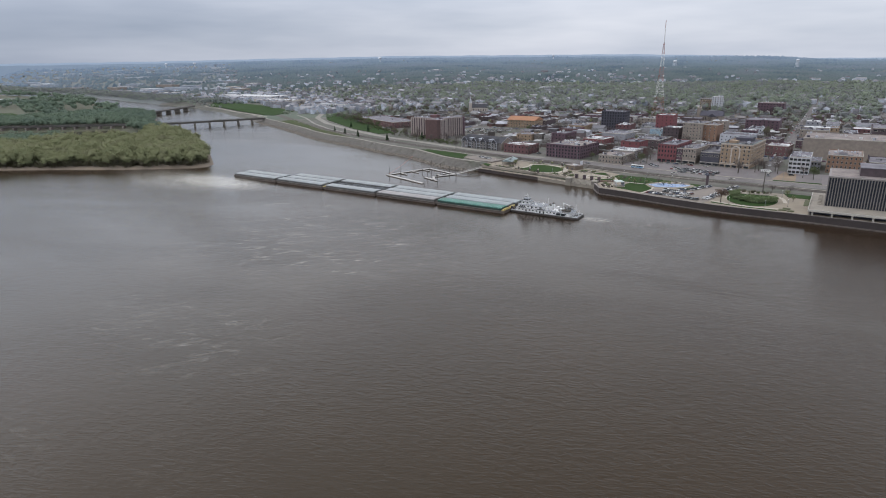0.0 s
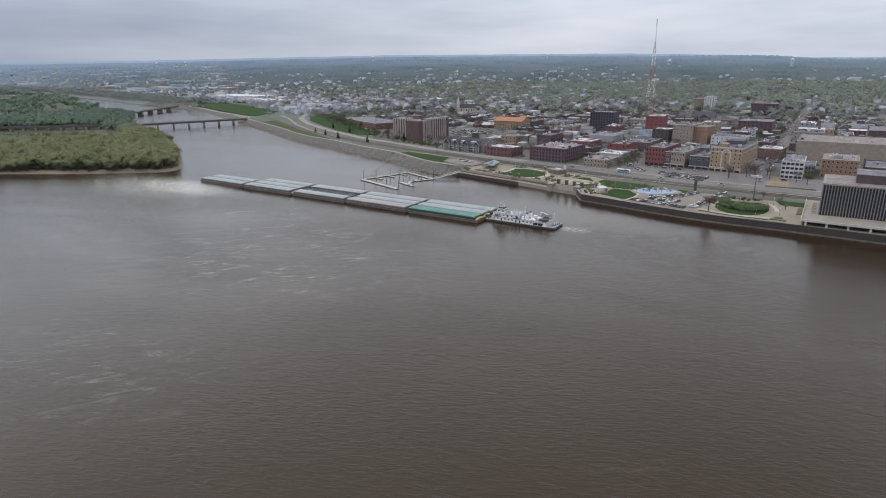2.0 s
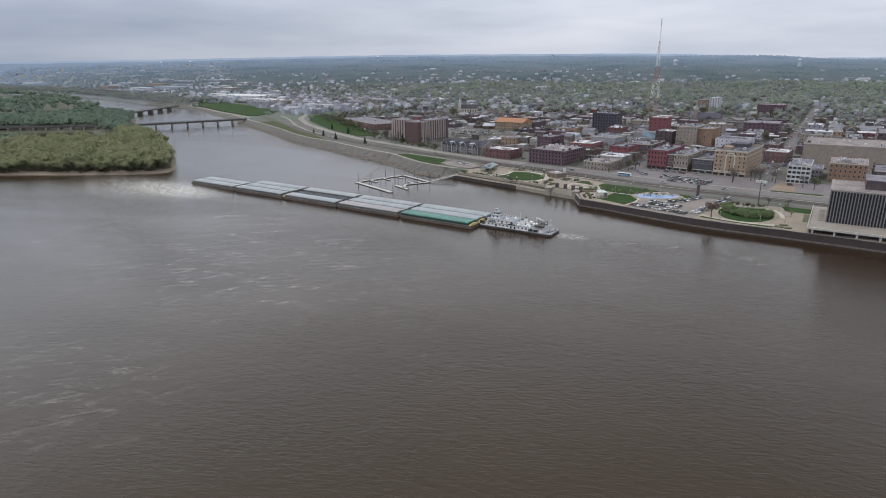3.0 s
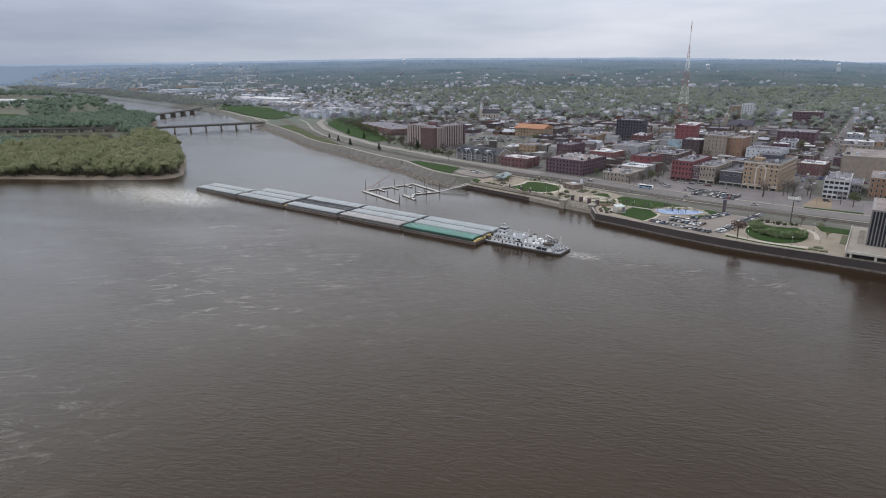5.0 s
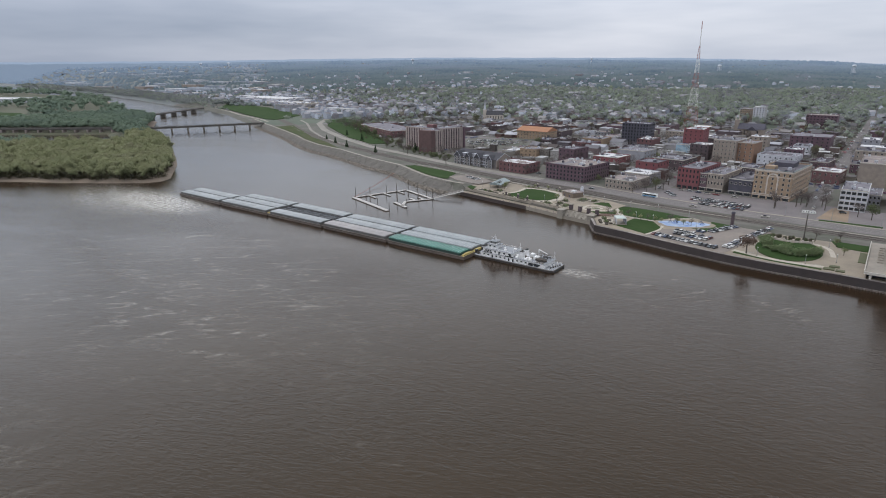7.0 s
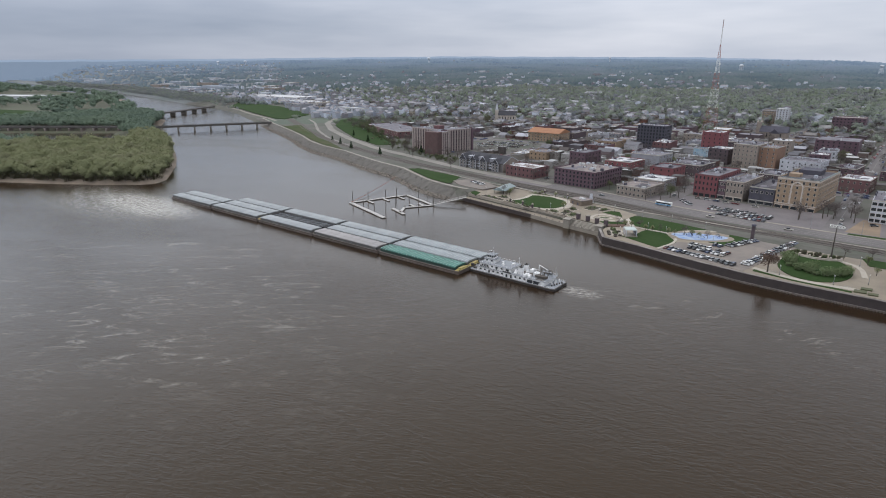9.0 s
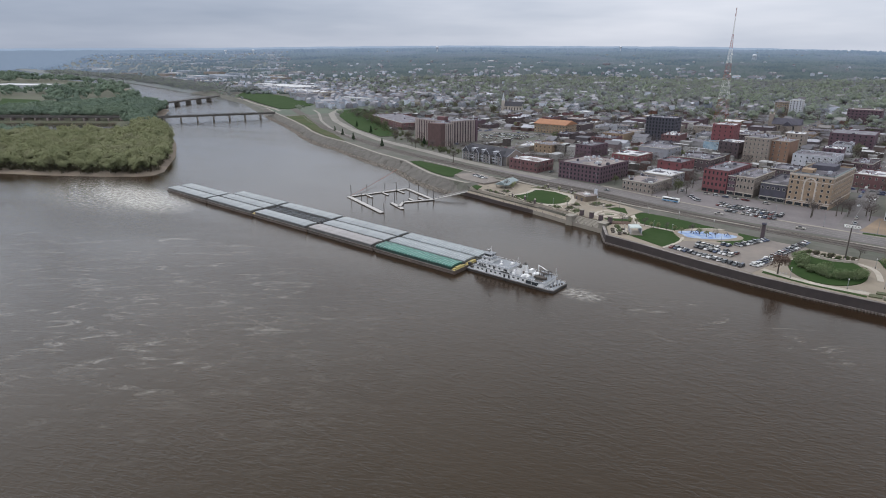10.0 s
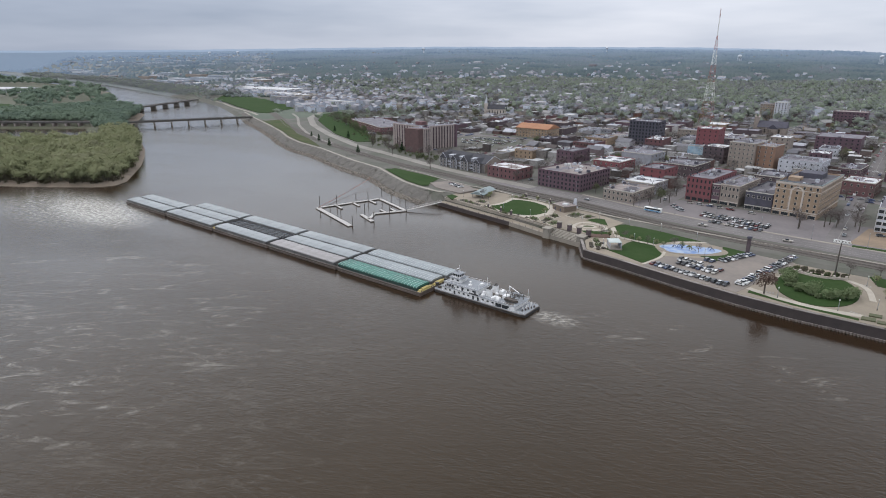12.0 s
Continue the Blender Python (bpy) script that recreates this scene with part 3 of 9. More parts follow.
def towboat(x, y):
    t = thing("towboat", pose(x, y, 0) @ Matrix.Diagonal((1, 1, 0.8, 1)), "white towboat with pilothouse and twin stacks pushing the barges", "towboat")
    bm = B()
    prism(bm, [(0, -6.2), (2, -7), (49, -7), (51.5, -6.2), (51.5, 6.2), (49, 7), (2, 7), (0, 6.2)], -1.5, 1.3)
    part("hull", bm, M_BOATHULL, t, "black steel hull")
    bm = B()
    prism(bm, [(0.2, -6.3), (2, -7.1), (49, -7.1), (51.2, -6.3), (51.2, 6.3), (49, 7.1), (2, 7.1), (0.2, 6.3)], 1.3, 1.75)
    part("guard", bm, M_GUNWALE, t, "rubbed pale sheer strake")
    bm = B()
    prism(bm, [(0.4, -6.2), (2, -6.9), (49, -6.9), (51, -6.1), (51, 6.1), (49, 6.9), (2, 6.9), (0.4, 6.2)], 1.75, 1.8)
    part("main_deck", bm, M_BOATDECK, t)
    for s in (-1, 1):
        bm = B()
        box(bm, -0.9, 0.8, s * 3.4 - 0.7, s * 3.4 + 0.7, -0.5, 4.2, 0.1, 0.1)
        part("push_knee", bm, M_BOATHULL, t)
    house = part("deckhouse", box(B(), 5.0, 45.5, -6.25, 6.25, 1.8, 4.5), M_BOAT, t)
    part("boiler_deck", box(B(), 4.4, 46.4, -6.4, 6.4, 4.5, 4.65), M_BOATDECK, t)
    upper = part("upper_cabin", box(B(), 6.0, 25, -5.5, 5.5, 4.65, 7.2), M_BOAT, t)
    part("texas_deck", box(B(), 5.6, 25.4, -5.65, 5.65, 7.2, 7.33), M_BOATDECK, t)
    part("officers_cabin", box(B(), 7.2, 13.6, -2.7, 2.7, 7.33, 9.7), M_BOAT, t)
    part("bridge_deck", box(B(), 6.8, 14.2, -3.1, 3.1, 9.7, 9.82), M_BOATDECK, t)
    bm = B()
    box(bm, 8.3, 12.5, -2.0, 2.0, 9.82, 10.6), box(bm, 8.2, 12.6, -2.1, 2.1, 12.0, 12.3)
    for px_ in (8.4, 9.8, 11.1, 12.4):
        for py in (-1.95, 1.95):
            box(bm, px_ - 0.08, px_ + 0.08, py - 0.08, py + 0.08, 10.6, 12.0)
    for py in (-0.7, 0.7):
        box(bm, 8.3, 8.46, py - 0.08, py + 0.08, 10.6, 12.0), box(bm, 12.34, 12.5, py - 0.08, py + 0.08, 10.6, 12.0)
    pilot = part("pilothouse", bm, M_BOAT, t)
    part("glazing", box(B(), 8.42, 12.38, -1.9, 1.9, 10.6, 12.0), M_GLASS, pilot, "dark pilothouse glazing")
    part("roof", box(B(), 7.9, 12.9, -2.4, 2.4, 12.3, 12.5, 0.3, 0.3), M_BOATDECK, pilot)
    for ax, ay, az in ((9, -1, 15.2), (10, 1.2, 16.4), (11.5, 0, 14.6), (12.2, -1.6, 15.8)):
        part("antenna", rod(B(), (ax, ay, 12.5), (ax, ay, az), 0.07, 5), M_BOAT, pilot)
    part("radar_mast", rod(B(), (9.6, 0.3, 12.5), (9.6, 0.3, 14.4), 0.14, 6), M_DARKSTEEL, pilot)
    part("radar_bar", box(B(), 9.45, 9.75, -1.1, 1.7, 14.3, 14.5), M_BOAT, pilot)
    part("searchlight", rod(B(), (8.3, 1.3, 12.9), (7.8, 1.3, 12.9), 0.3, 8), M_DARKSTEEL, pilot)
    win = mesh_of(box(B(), -0.55, 0.55, -0.05, 0.05, -0.5, 0.5), M_GLASS)
    door = mesh_of(box(B(), -0.5, 0.5, -0.05, 0.05, -1.1, 0.95), M_GLASS)
    for s in (-1, 1):
        for i in range(14):
            if i in (2, 6, 7, 11):
                part("door", door, None, house, at=pose(7.3 + i * 2.7, s * 6.27, 2.95))
            else:
                part("window", win, None, house, at=pose(7.3 + i * 2.7, s * 6.27, 3.4))
        for i in range(6):
            part("window", win, None, upper, at=pose(8.0 + i * 3.0, s * 5.52, 6.2))
        for i in range(2):
            part("window", win, None, t, at=pose(8.9 + i * 3.0, s * 2.72, 8.7))
    for s in (-1, 1):
        bm = B()
        box(bm, 28.6, 31.2, s * 2.6 - 1.0, s * 2.6 + 1.0, 4.65, 9.0, 0.25, 0.15)
        stack = part("funnel", bm, M_BOAT, t)
        part("funnel_top", box(B(), 28.9, 30.9, s * 2.6 - 0.8, s * 2.6 + 0.8, 9.0, 9.5), M_BOATHULL, stack, "black funnel top")
        part("exhaust", rod(B(), (29.9, s * 2.6, 9.5), (30.2, s * 2.6, 10.5), 0.28, 8), M_DARKSTEEL, stack)
    for k, (x0, x1, y0, y1, z0, z1) in enumerate(((26.2, 27.6, -3.6, -1.6, 4.65, 6.3), (33, 35.2, -4.6, -2.6, 4.65, 6.1), (18, 19.4, -2.6, -1.2, 7.33, 8.1), (36.4, 39.4, -1.6, 1.8, 4.65, 6.6), (22, 23.5, 1, 3, 7.33, 8.3), (32.6, 34.4, 1.6, 4.4, 4.65, 6.8), (35.4, 36.2, -5.6, -4.6, 4.65, 5.8), (16, 17, 0.6, 2.0, 7.33, 8.0))):
        part("deck_box", box(B(), x0, x1, y0, y1, z0, z1, 0.08, 0.08), M_BOAT, t)
    for x0, x1, y0, y1 in ((29, 32.5, -1.2, 1.2), (33.6, 36.0, -1.9, 1.0), (26.4, 28.2, 0.6, 3.2), (40, 44.5, -5.6, -4.2)):
        part("skylight", box(B(), x0, x1, y0, y1, 4.65, 5.15, 0.15, 0.15), M_DARKSTEEL, t, "dark engine room skylight")
    for k, (mx, my) in enumerate(((27.2, 0), (25.4, -4.4), (46, 5.0))):
        part("light_mast", rod(B(), (mx, my, 4.6), (mx, my, 14.0 if k == 0 else 10.5), 0.12, 6), M_BOAT, t)
    bm = B()
    rod(bm, (37.0, 3.6, 4.65), (37.0, 3.6, 10.4), 0.26, 8), rod(bm, (37.0, 3.6, 10.3), (43.6, 1.0, 9.2), 0.2, 6)
    part("boat_crane", bm, M_BOAT, t)
    bm = B()
    prism(bm, [(37.6, 4.9), (42.3, 4.9), (43.6, 5.7), (42.3, 6.5), (37.6, 6.5)], 4.9, 5.8)
    part("skiff", bm, M_BOATDECK, t, "grey aluminium skiff on the deck")
    for k in range(5):
        part("capstan", rod(B(), (48.3 + k * 0.5, -3.5 + 1.7 * k, 1.8), (48.3 + k * 0.5, -3.5 + 1.7 * k, 2.8), 0.4, 8), M_DARKSTEEL, t)
    for k in range(4):
        part("winch", box(B(), 1.6, 3.0, -5.2 + k * 3.1, -3.9 + k * 3.1, 1.8, 3.0, 0.15, 0.15), M_DARKSTEEL, t)
    for s in (-1, 1):
        bm = B()
        for zz in (2.3, 2.85):
            rod(bm, (44.5, s * 6.8, zz), (50.6, s * 6.1, zz), 0.04, 4)
        for i in range(6):
            xx = 44.5 + i * 1.22
            rod(bm, (xx, s * (6.8 - 0.11 * i), 1.8), (xx, s * (6.8 - 0.11 * i), 2.85), 0.04, 4)
        part("railing", bm, M_BOAT, t)
        for z, x0, x1, yy in ((4.65, 4.6, 46.2, 6.3), (7.33, 5.8, 25.2, 5.55)):
            bm = B()
            rod(bm, (x0, s * yy, z + 1.0), (x1, s * yy, z + 1.0), 0.045, 4), rod(bm, (x0, s * yy, z + 0.5), (x1, s * yy, z + 0.5), 0.035, 4)
            k = int((x1 - x0) / 2.0)
            for i in range(k + 1):
                xx = x0 + (x1 - x0) * i / k
                rod(bm, (xx, s * yy, z), (xx, s * yy, z + 1.0), 0.035, 4)
            part("railing", bm, M_BOAT, t)
    for s in (-1, 1):
        bm2 = B()
        box(bm2, 6.4, 12.2, s * 5.56 - 0.04, s * 5.56 + 0.04, 4.75, 5.6)
        part("name_board", bm2, M_BOATHULL, t, "dark board on the rail")
        bm3 = B()
        box(bm3, 21.2, 26.4, s * 6.38 - 0.04, s * 6.38 + 0.04, 4.72, 5.55)
        part("name_board", bm3, M_BOATHULL, t, "dark board on the rail")
    for k in range(4):
        bm = B()
        rod(bm, (47.5 + 0.7 * (k % 2), -2 + 2.1 * k, 1.8), (47.5 + 0.7 * (k % 2), -2 + 2.1 * k, 3.4), 0.5, 8, 0.3)
        part("vent", bm, M_BOAT, t)
    bm = B()
    for gx in (38.5, 40.6, 42.7, 44.6):
        for gy in (-1.4, 3.2):
            rod(bm, (gx, gy, 4.65), (gx, gy, 8.6), 0.15, 6)
        rod(bm, (gx, -1.4, 8.5), (gx, 3.2, 8.5), 0.15, 6)
    for gy in (-1.4, 3.2):
        for gz in (6.4, 8.5):
            rod(bm, (38.5, gy, gz), (44.6, gy, gz), 0.14, 6)
        rod(bm, (38.5, gy, 4.7), (44.6, gy, 8.5), 0.1, 5)
    part("stern_gantry", bm, M_DARKSTEEL, t, "dark lifting frame over the stern")
    bm = B()
    prism(bm, [(38.6, -3.6), (43.6, -3.6), (45.2, -2.6), (43.6, -1.6), (38.6, -1.6)], 5.2, 6.4)
    part("workboat", bm, M_DARKSTEEL, t, "dark workboat hung in the frame")
    for k in range(9):
        sx = 6.5 + k * 4.4
        for s in (-1, 1):
            part("fender", rod(B(), (sx, s * 7.2, 0.5), (sx, s * 7.2, 1.5), 0.28, 7), M_BOATHULL, t)
    for k in range(6):
        part("vent_cowl", rod(B(), (27.6 + 2.3 * k, 4.6 - 0.5 * (k % 3), 4.65), (27.6 + 2.3 * k, 4.6 - 0.5 * (k % 3), 5.9), 0.32, 7, 0.24), M_BOAT, t)
    for k, (tx, ty, tr_) in enumerate(((28.0, -4.8, 0.9), (33.4, -5.0, 0.8), (35.6, -3.4, 1.0), (32.2, 0.4, 0.9), (36.4, -5.2, 0.7))):
        bm = B()
        rod(bm, (tx, ty, 4.65), (tx, ty, 5.7), tr_, 12), rod(bm, (tx, ty, 5.7), (tx, ty, 6.2), tr_, 12, tr_ * 0.4)
        part("deck_tank", bm, M_BOAT, t, "white domed deck tank")
    for k, (ax, aw) in enumerate(((37.4, 1.5), (40.8, 1.5))):
        part("engine_room_opening", box(B(), ax - aw, ax + aw, -6.31, -6.21, 1.9, 3.9), M_GLASS, house, "dark open engine room doorway")
    for k in range(3):
        part("cabin_door", door, None, upper, at=pose(9.5 + 7.2 * k, -5.52, 5.8))
    bm = B()
    rod(bm, (50.2, 0, 1.8), (50.2, 0, 6.2), 0.07, 5)
    part("jack_staff", bm, M_BOAT, t)
    return t


towboat(-192.6, 387.6)

# ---- river walls, levee, dock ----
WALL = [(-166, 485.8), (-156.2, 469.6), (-132, 465), (-100, 457.5), (-73, 452.5), (-50, 450.6), (-18, 450.6), (14, 449.5), (60, 447), (160, 443)]


def seawall():
    w = thing("seawall", pose(0, 0, 0), "dark rusted sheet-pile river wall with a cap", "seawall", kind="structure")
    pile = B()
    prism(pile, [(0, -0.9), (0.3, -1.5), (0.9, -1.5), (1.2, -0.9), (1.2, 0.3), (0, 0.3)], -2.5, 0.85)
    pile = mesh_of(pile, M_PILE)
    built = 0
    for a, b in zip(WALL, WALL[1:]):
        a, b = Vector((*a, 0)), Vector((*b, 0))
        d = (b - a)
        ang = math.degrees(math.atan2(d.y, d.x))
        k = int(d.length / 1.2)
        for i in range(k):
            p = a + d * (i / k)
            if built < 280:
                part("pile", pile, None, w, at=pose(p.x, p.y, 0, 0, 0, ang))
                built += 1
        bm = B()
        L = d.length
        box(bm, -0.3, L + 0.3, -0.62, 0.75, 0.7, 5.12)
        cap = part("cap", bm, M_CAP, w, at=pose(a.x, a.y, 0, 0, 0, ang))
        bm = B()
        box(bm, -0.1, L + 0.1, -0.5, 0.6, -2, 0.7)
        part("backing", bm, M_PILE, w, at=pose(a.x, a.y, 0, 0, 0, ang))
        bm = B()
        box(bm, -0.3, L + 0.3, -0.72, 0.85, 5.12, 5.32)
        part("coping", bm, M_PILE, w, at=pose(a.x, a.y, 0, 0, 0, ang))
    return w


seawall()

QUAY = [(-297, 514.4), (-257, 506), (-225, 500), (-195, 492), (-166, 486)]


def quay():
    q = thing("quay_wall", pose(0, 0, 0), "tan concrete quay wall with stepped promenade", "quay", kind="structure")
    for n, (a, b) in enumerate(zip(QUAY, QUAY[1:])):
        a, b = Vector((*a, 0)), Vector((*b, 0))
        d, L = b - a, (b - a).length
        at = pose(a.x, a.y, 0, 0, 0, math.degrees(math.atan2(d.y, d.x)))
        part("wall_face", box(B(), -0.2, L + 0.2, -0.15, 0.6, -2, 2.75), M_CAP if n < 2 else M_CONCRETE, q, at=at)
        if n == 3:
            for k in range(5):
                part("step", box(B(), 2.0, L - 2.0, 0.7 + k * 1.05, 6.2, 2.7 + k * 0.5, 3.2 + k * 0.5), M_CREST, q, at=at)
        part("promenade", box(B(), -0.2, L + 0.2, 0.6, 6.3, 2.3, 2.68), M_PAVING, q, at=at)
        part("upper_wall", box(B(), -0.2, L + 0.2, 6.0, 6.5, 2.4, 5.35), M_CONCRETE, q, at=at)
        for i in range(int(L / 6)):
            part("bollard", rod(B(), (3 + i * 6, 0.5, 2.7), (3 + i * 6, 0.5, 3.5), 0.22, 7), M_DARKSTEEL, q, at=at)
    for (x, y) in ((-192, 491.6), (-167.6, 488.2)):
        bm = B()
        box(bm, x - 2.2, x + 2.2, y - 1.6, y + 4, -2, 5.9, 0.1, 0.1), box(bm, x - 2.6, x + 2.6, y - 2.0, y + 4.3, 5.9, 6.5)
        part("buttress", bm, M_CREST, q)
    return q


quay()


def boulders(name, line, count, spread, zf, size, seed, label, material=None):
    """Broken stone along a line."""
    rng = np.random.default_rng(seed)
    ico = bmesh.new()
    bmesh.ops.create_icosphere(ico, subdivisions=1, radius=1)
    base = np.array([v.co[:] for v in ico.verts])
    tri = np.array([[v.index for v in f.verts] for f in ico.faces])
    ico.free()
    xs, yv = np.array([p[0] for p in line], float), np.array([p[1] for p in line], float)
    cum = np.r_[0, np.cumsum(np.hypot(np.diff(xs), np.diff(yv)))]
    s = rng.uniform(0, cum[-1], count)
    off = rng.uniform(0, 1, count)
    cx, cy = np.interp(s, cum, xs), np.interp(s, cum, yv) + off * spread
    cz = zf(off)
    k = rng.uniform(*size, count)
    v = base[None] * (1 + rng.uniform(-0.3, 0.3, (count, len(base), 1))) * k[:, None, None] * np.array([1.2, 1.0, 0.7])
    v = v + np.stack([cx, cy, cz], -1)[:, None]
    t = tri[None] + (np.arange(count) * len(base))[:, None, None]
    return bulk(name, v.reshape(-1, 3), t.reshape(-1, 3), material or M_STONE, label, "riprap")


LEVEE = [(x, float(shore(x)) - 1.6) for x in range(-930, -300, 9)]
boulders("riprap", LEVEE, 5600, 6.4, lambda o: -0.35 + o * 1.5, (0.4, 1.0), 3, "grey-brown broken stone along the levee toe")

boulders("facing_stone", [(x, y + 6.4) for x, y in LEVEE], 9000, 9.4, lambda o: 0.95 + o * 6.35, (0.2, 0.42), 4, "pale rubble facing the levee slope", palette("facing_rubble", [(0.134, 0.122, 0.110), (0.160, 0.149, 0.133), (0.117, 0.109, 0.098), (0.145, 0.135, 0.121)]))


def levee_bank():
    """The stone-faced slope above a narrow toe bench, and the worn pale path on its crest."""
    xs = np.arange(-1000, -298, 3.0)
    rng = np.random.default_rng(17)
    section = [(-4, -1.8), (0.2, 0.05), (2.4, 0.75), (4.4, 0.95), (5.2, 1.35), (7.4, 2.9), (9.6, 4.45), (11.8, 5.95), (13.6, 7.05), (14.6, 7.5), (15.4, 7.66)]
    k = len(section)
    verts, faces = [], []
    for i, x in enumerate(xs):
        s = float(shore(x))
        fade = float(smooth((-300 - x) / 22))
        for d, z in section:
            verts.append((x + rng.normal(0, 0.35), s + d + rng.normal(0, 0.22), min(z, 0.6 + (z - 0.6) * (0.75 + 0.25 * fade)) + rng.normal(0, 0.10)))
        if i:
            q = k * i
            faces += [(q - k + j, q + j, q + j + 1, q - k + j + 1) for j in range(k - 1)]
    tagged(new("levee_slope", raw("levee_slope", verts, faces, M_RIPRAP)), "stone-faced flood levee slope", "levee", kind="structure")
    verts, faces = [], []
    for i, x in enumerate(xs):
        s = float(shore(x))
        verts += [(x, s + 15.2, 7.60), (x, s + 15.5, 7.72), (x, s + 18.4, 7.72), (x, s + 19.2, 7.3)]
        if i:
            q = 4 * i
            faces += [(q - 4 + j, q + j, q + 1 + j, q - 3 + j) for j in range(3)]
    tagged(new("levee_path", raw("levee_path", verts, faces, M_CREST)), "pale gravel path along the levee crest", "path", kind="structure")


levee_bank()

M_FLOAT = mat("pale_dock_deck", (0.46, 0.44, 0.42), (0.36, 0.345, 0.33), 0.8, 0.5, 0.05)


def dock():
    d = thing("boat_dock", pose(0, 0, 0), "empty floating boat dock with grey decks and piles", "dock")

    def pier(a, b, w):
        a, b = Vector((*a, 0)), Vector((*b, 0))
        v = b - a
        L = v.length
        at = pose(a.x, a.y, 0, 0, 0, math.degrees(math.atan2(v.y, v.x)))
        k = max(1, round(L / 9))
        for i in range(k):
            f = part("float", box(B(), i * L / k + 0.05, (i + 1) * L / k - 0.05, -w / 2 + 0.1, w / 2 - 0.1, -0.3, 0.45), M_DARKSTEEL, d, at=at)
            part("deck_board", box(B(), i * L / k + 0.03, (i + 1) * L / k - 0.03, -w / 2, w / 2, 0.45, 0.68), M_FLOAT, d, at=at)
        return at

    A, Bq, C, D = (-362.6, 452.4), (-307.4, 433.8), (-346.3, 501.5), (-305.0, 486.3)
    pier(A, Bq, 3.2), pier(A, C, 2.4), pier(C, D, 2.4), pier(D, (-317, 466), 2.4)
    pier((-322.5, 458.8), (-303.4, 450.6), 2.6), pier((-317, 466), (-309, 452.6), 2.2)
    for i in (0.28, 0.55, 0.82):
        p = Vector(A).lerp(Vector(C), i)
        pier((p.x, p.y), (p.x + 11.5, p.y - 4.0), 1.6)
    for i in (0.3, 0.62):
        p = Vector(D).lerp(Vector((-317, 466)), i)
        pier((p.x, p.y), (p.x - 9, p.y + 3.2), 1.6)
    piles = [A, (-345, 447), (-327, 441), (-309, 434.8), C, (-332, 497), (-318, 491.6), (-358, 465), (-353, 480), (-350, 490), (-322, 459), (-306, 452), (-312, 474), (-307, 486)]
    for x, y in piles:
        part("mooring_post", rod(B(), (x + 1.4, y + 1.2, -2), (x + 1.4, y + 1.2, 6.6 + (x * 7 % 3)), 0.24, 8), M_DARKSTEEL, d, "dark steel mooring pile")
    bm = B()
    pts = [Vector((-362, 453, 0.8)).lerp(Vector((-396, 541, 1.0)), i / 10) for i in range(11)]
    for i, (a, b) in enumerate(zip(pts, pts[1:])):
        sag = [2.4 * 4 * t * (1 - t) for t in (i / 10, (i + 1) / 10)]
        rod(bm, a + Vector((0, 0, 3.5 * i / 10)) - Vector((0, 0, sag[0] * 0.3)), b + Vector((0, 0, 3.5 * (i + 1) / 10)) - Vector((0, 0, sag[1] * 0.3)), 0.16, 5)
    part("debris_boom", bm, mat("rusty_boom", (0.30, 0.10, 0.07), (0.2, 0.07, 0.05), 0.8), d, "rust-red floating boom")
    return d


dock()


def gangway():
    g = thing("gangway", pose(-304.5, 486.8, 0), "grey metal truss gangway to the dock", "gangway")
    v = Vector((15.5, 22.0, 0))
    L = v.length
    at = pose(0, 0, 0.7, 0, -math.degrees(math.atan2(4.3, L)), math.degrees(math.atan2(v.y, v.x)))
    part("deck", box(B(), 0, L, -0.9, 0.9, 0, 0.2), M_FLOAT, g, at=at)
    for s in (-1, 1):
        bm = B()
        rod(bm, (0, s * 0.95, 1.3), (L, s * 0.95, 1.3), 0.09, 5)
        rod(bm, (0, s * 0.95, 0.1), (L, s * 0.95, 0.1), 0.09, 5)
        for i in range(11):
            rod(bm, (i * L / 10, s * 0.95, 0.1), (i * L / 10, s * 0.95, 1.3), 0.06, 4)
            if i < 10:
                rod(bm, (i * L / 10, s * 0.95, 0.1), ((i + 1) * L / 10, s * 0.95, 1.3), 0.05, 4)
        part("truss", bm, M_FLOAT, g, at=at)


gangway()
M_BRIDGE = mat("dark_bridge_girder", (0.10, 0.092, 0.085), (0.07, 0.064, 0.06), 0.75, 0.2, 0.05)
M_PIER = mat("bridge_pier_stone", (0.23, 0.21, 0.19), (0.15, 0.14, 0.125), 0.9, 0.3, 0.2)


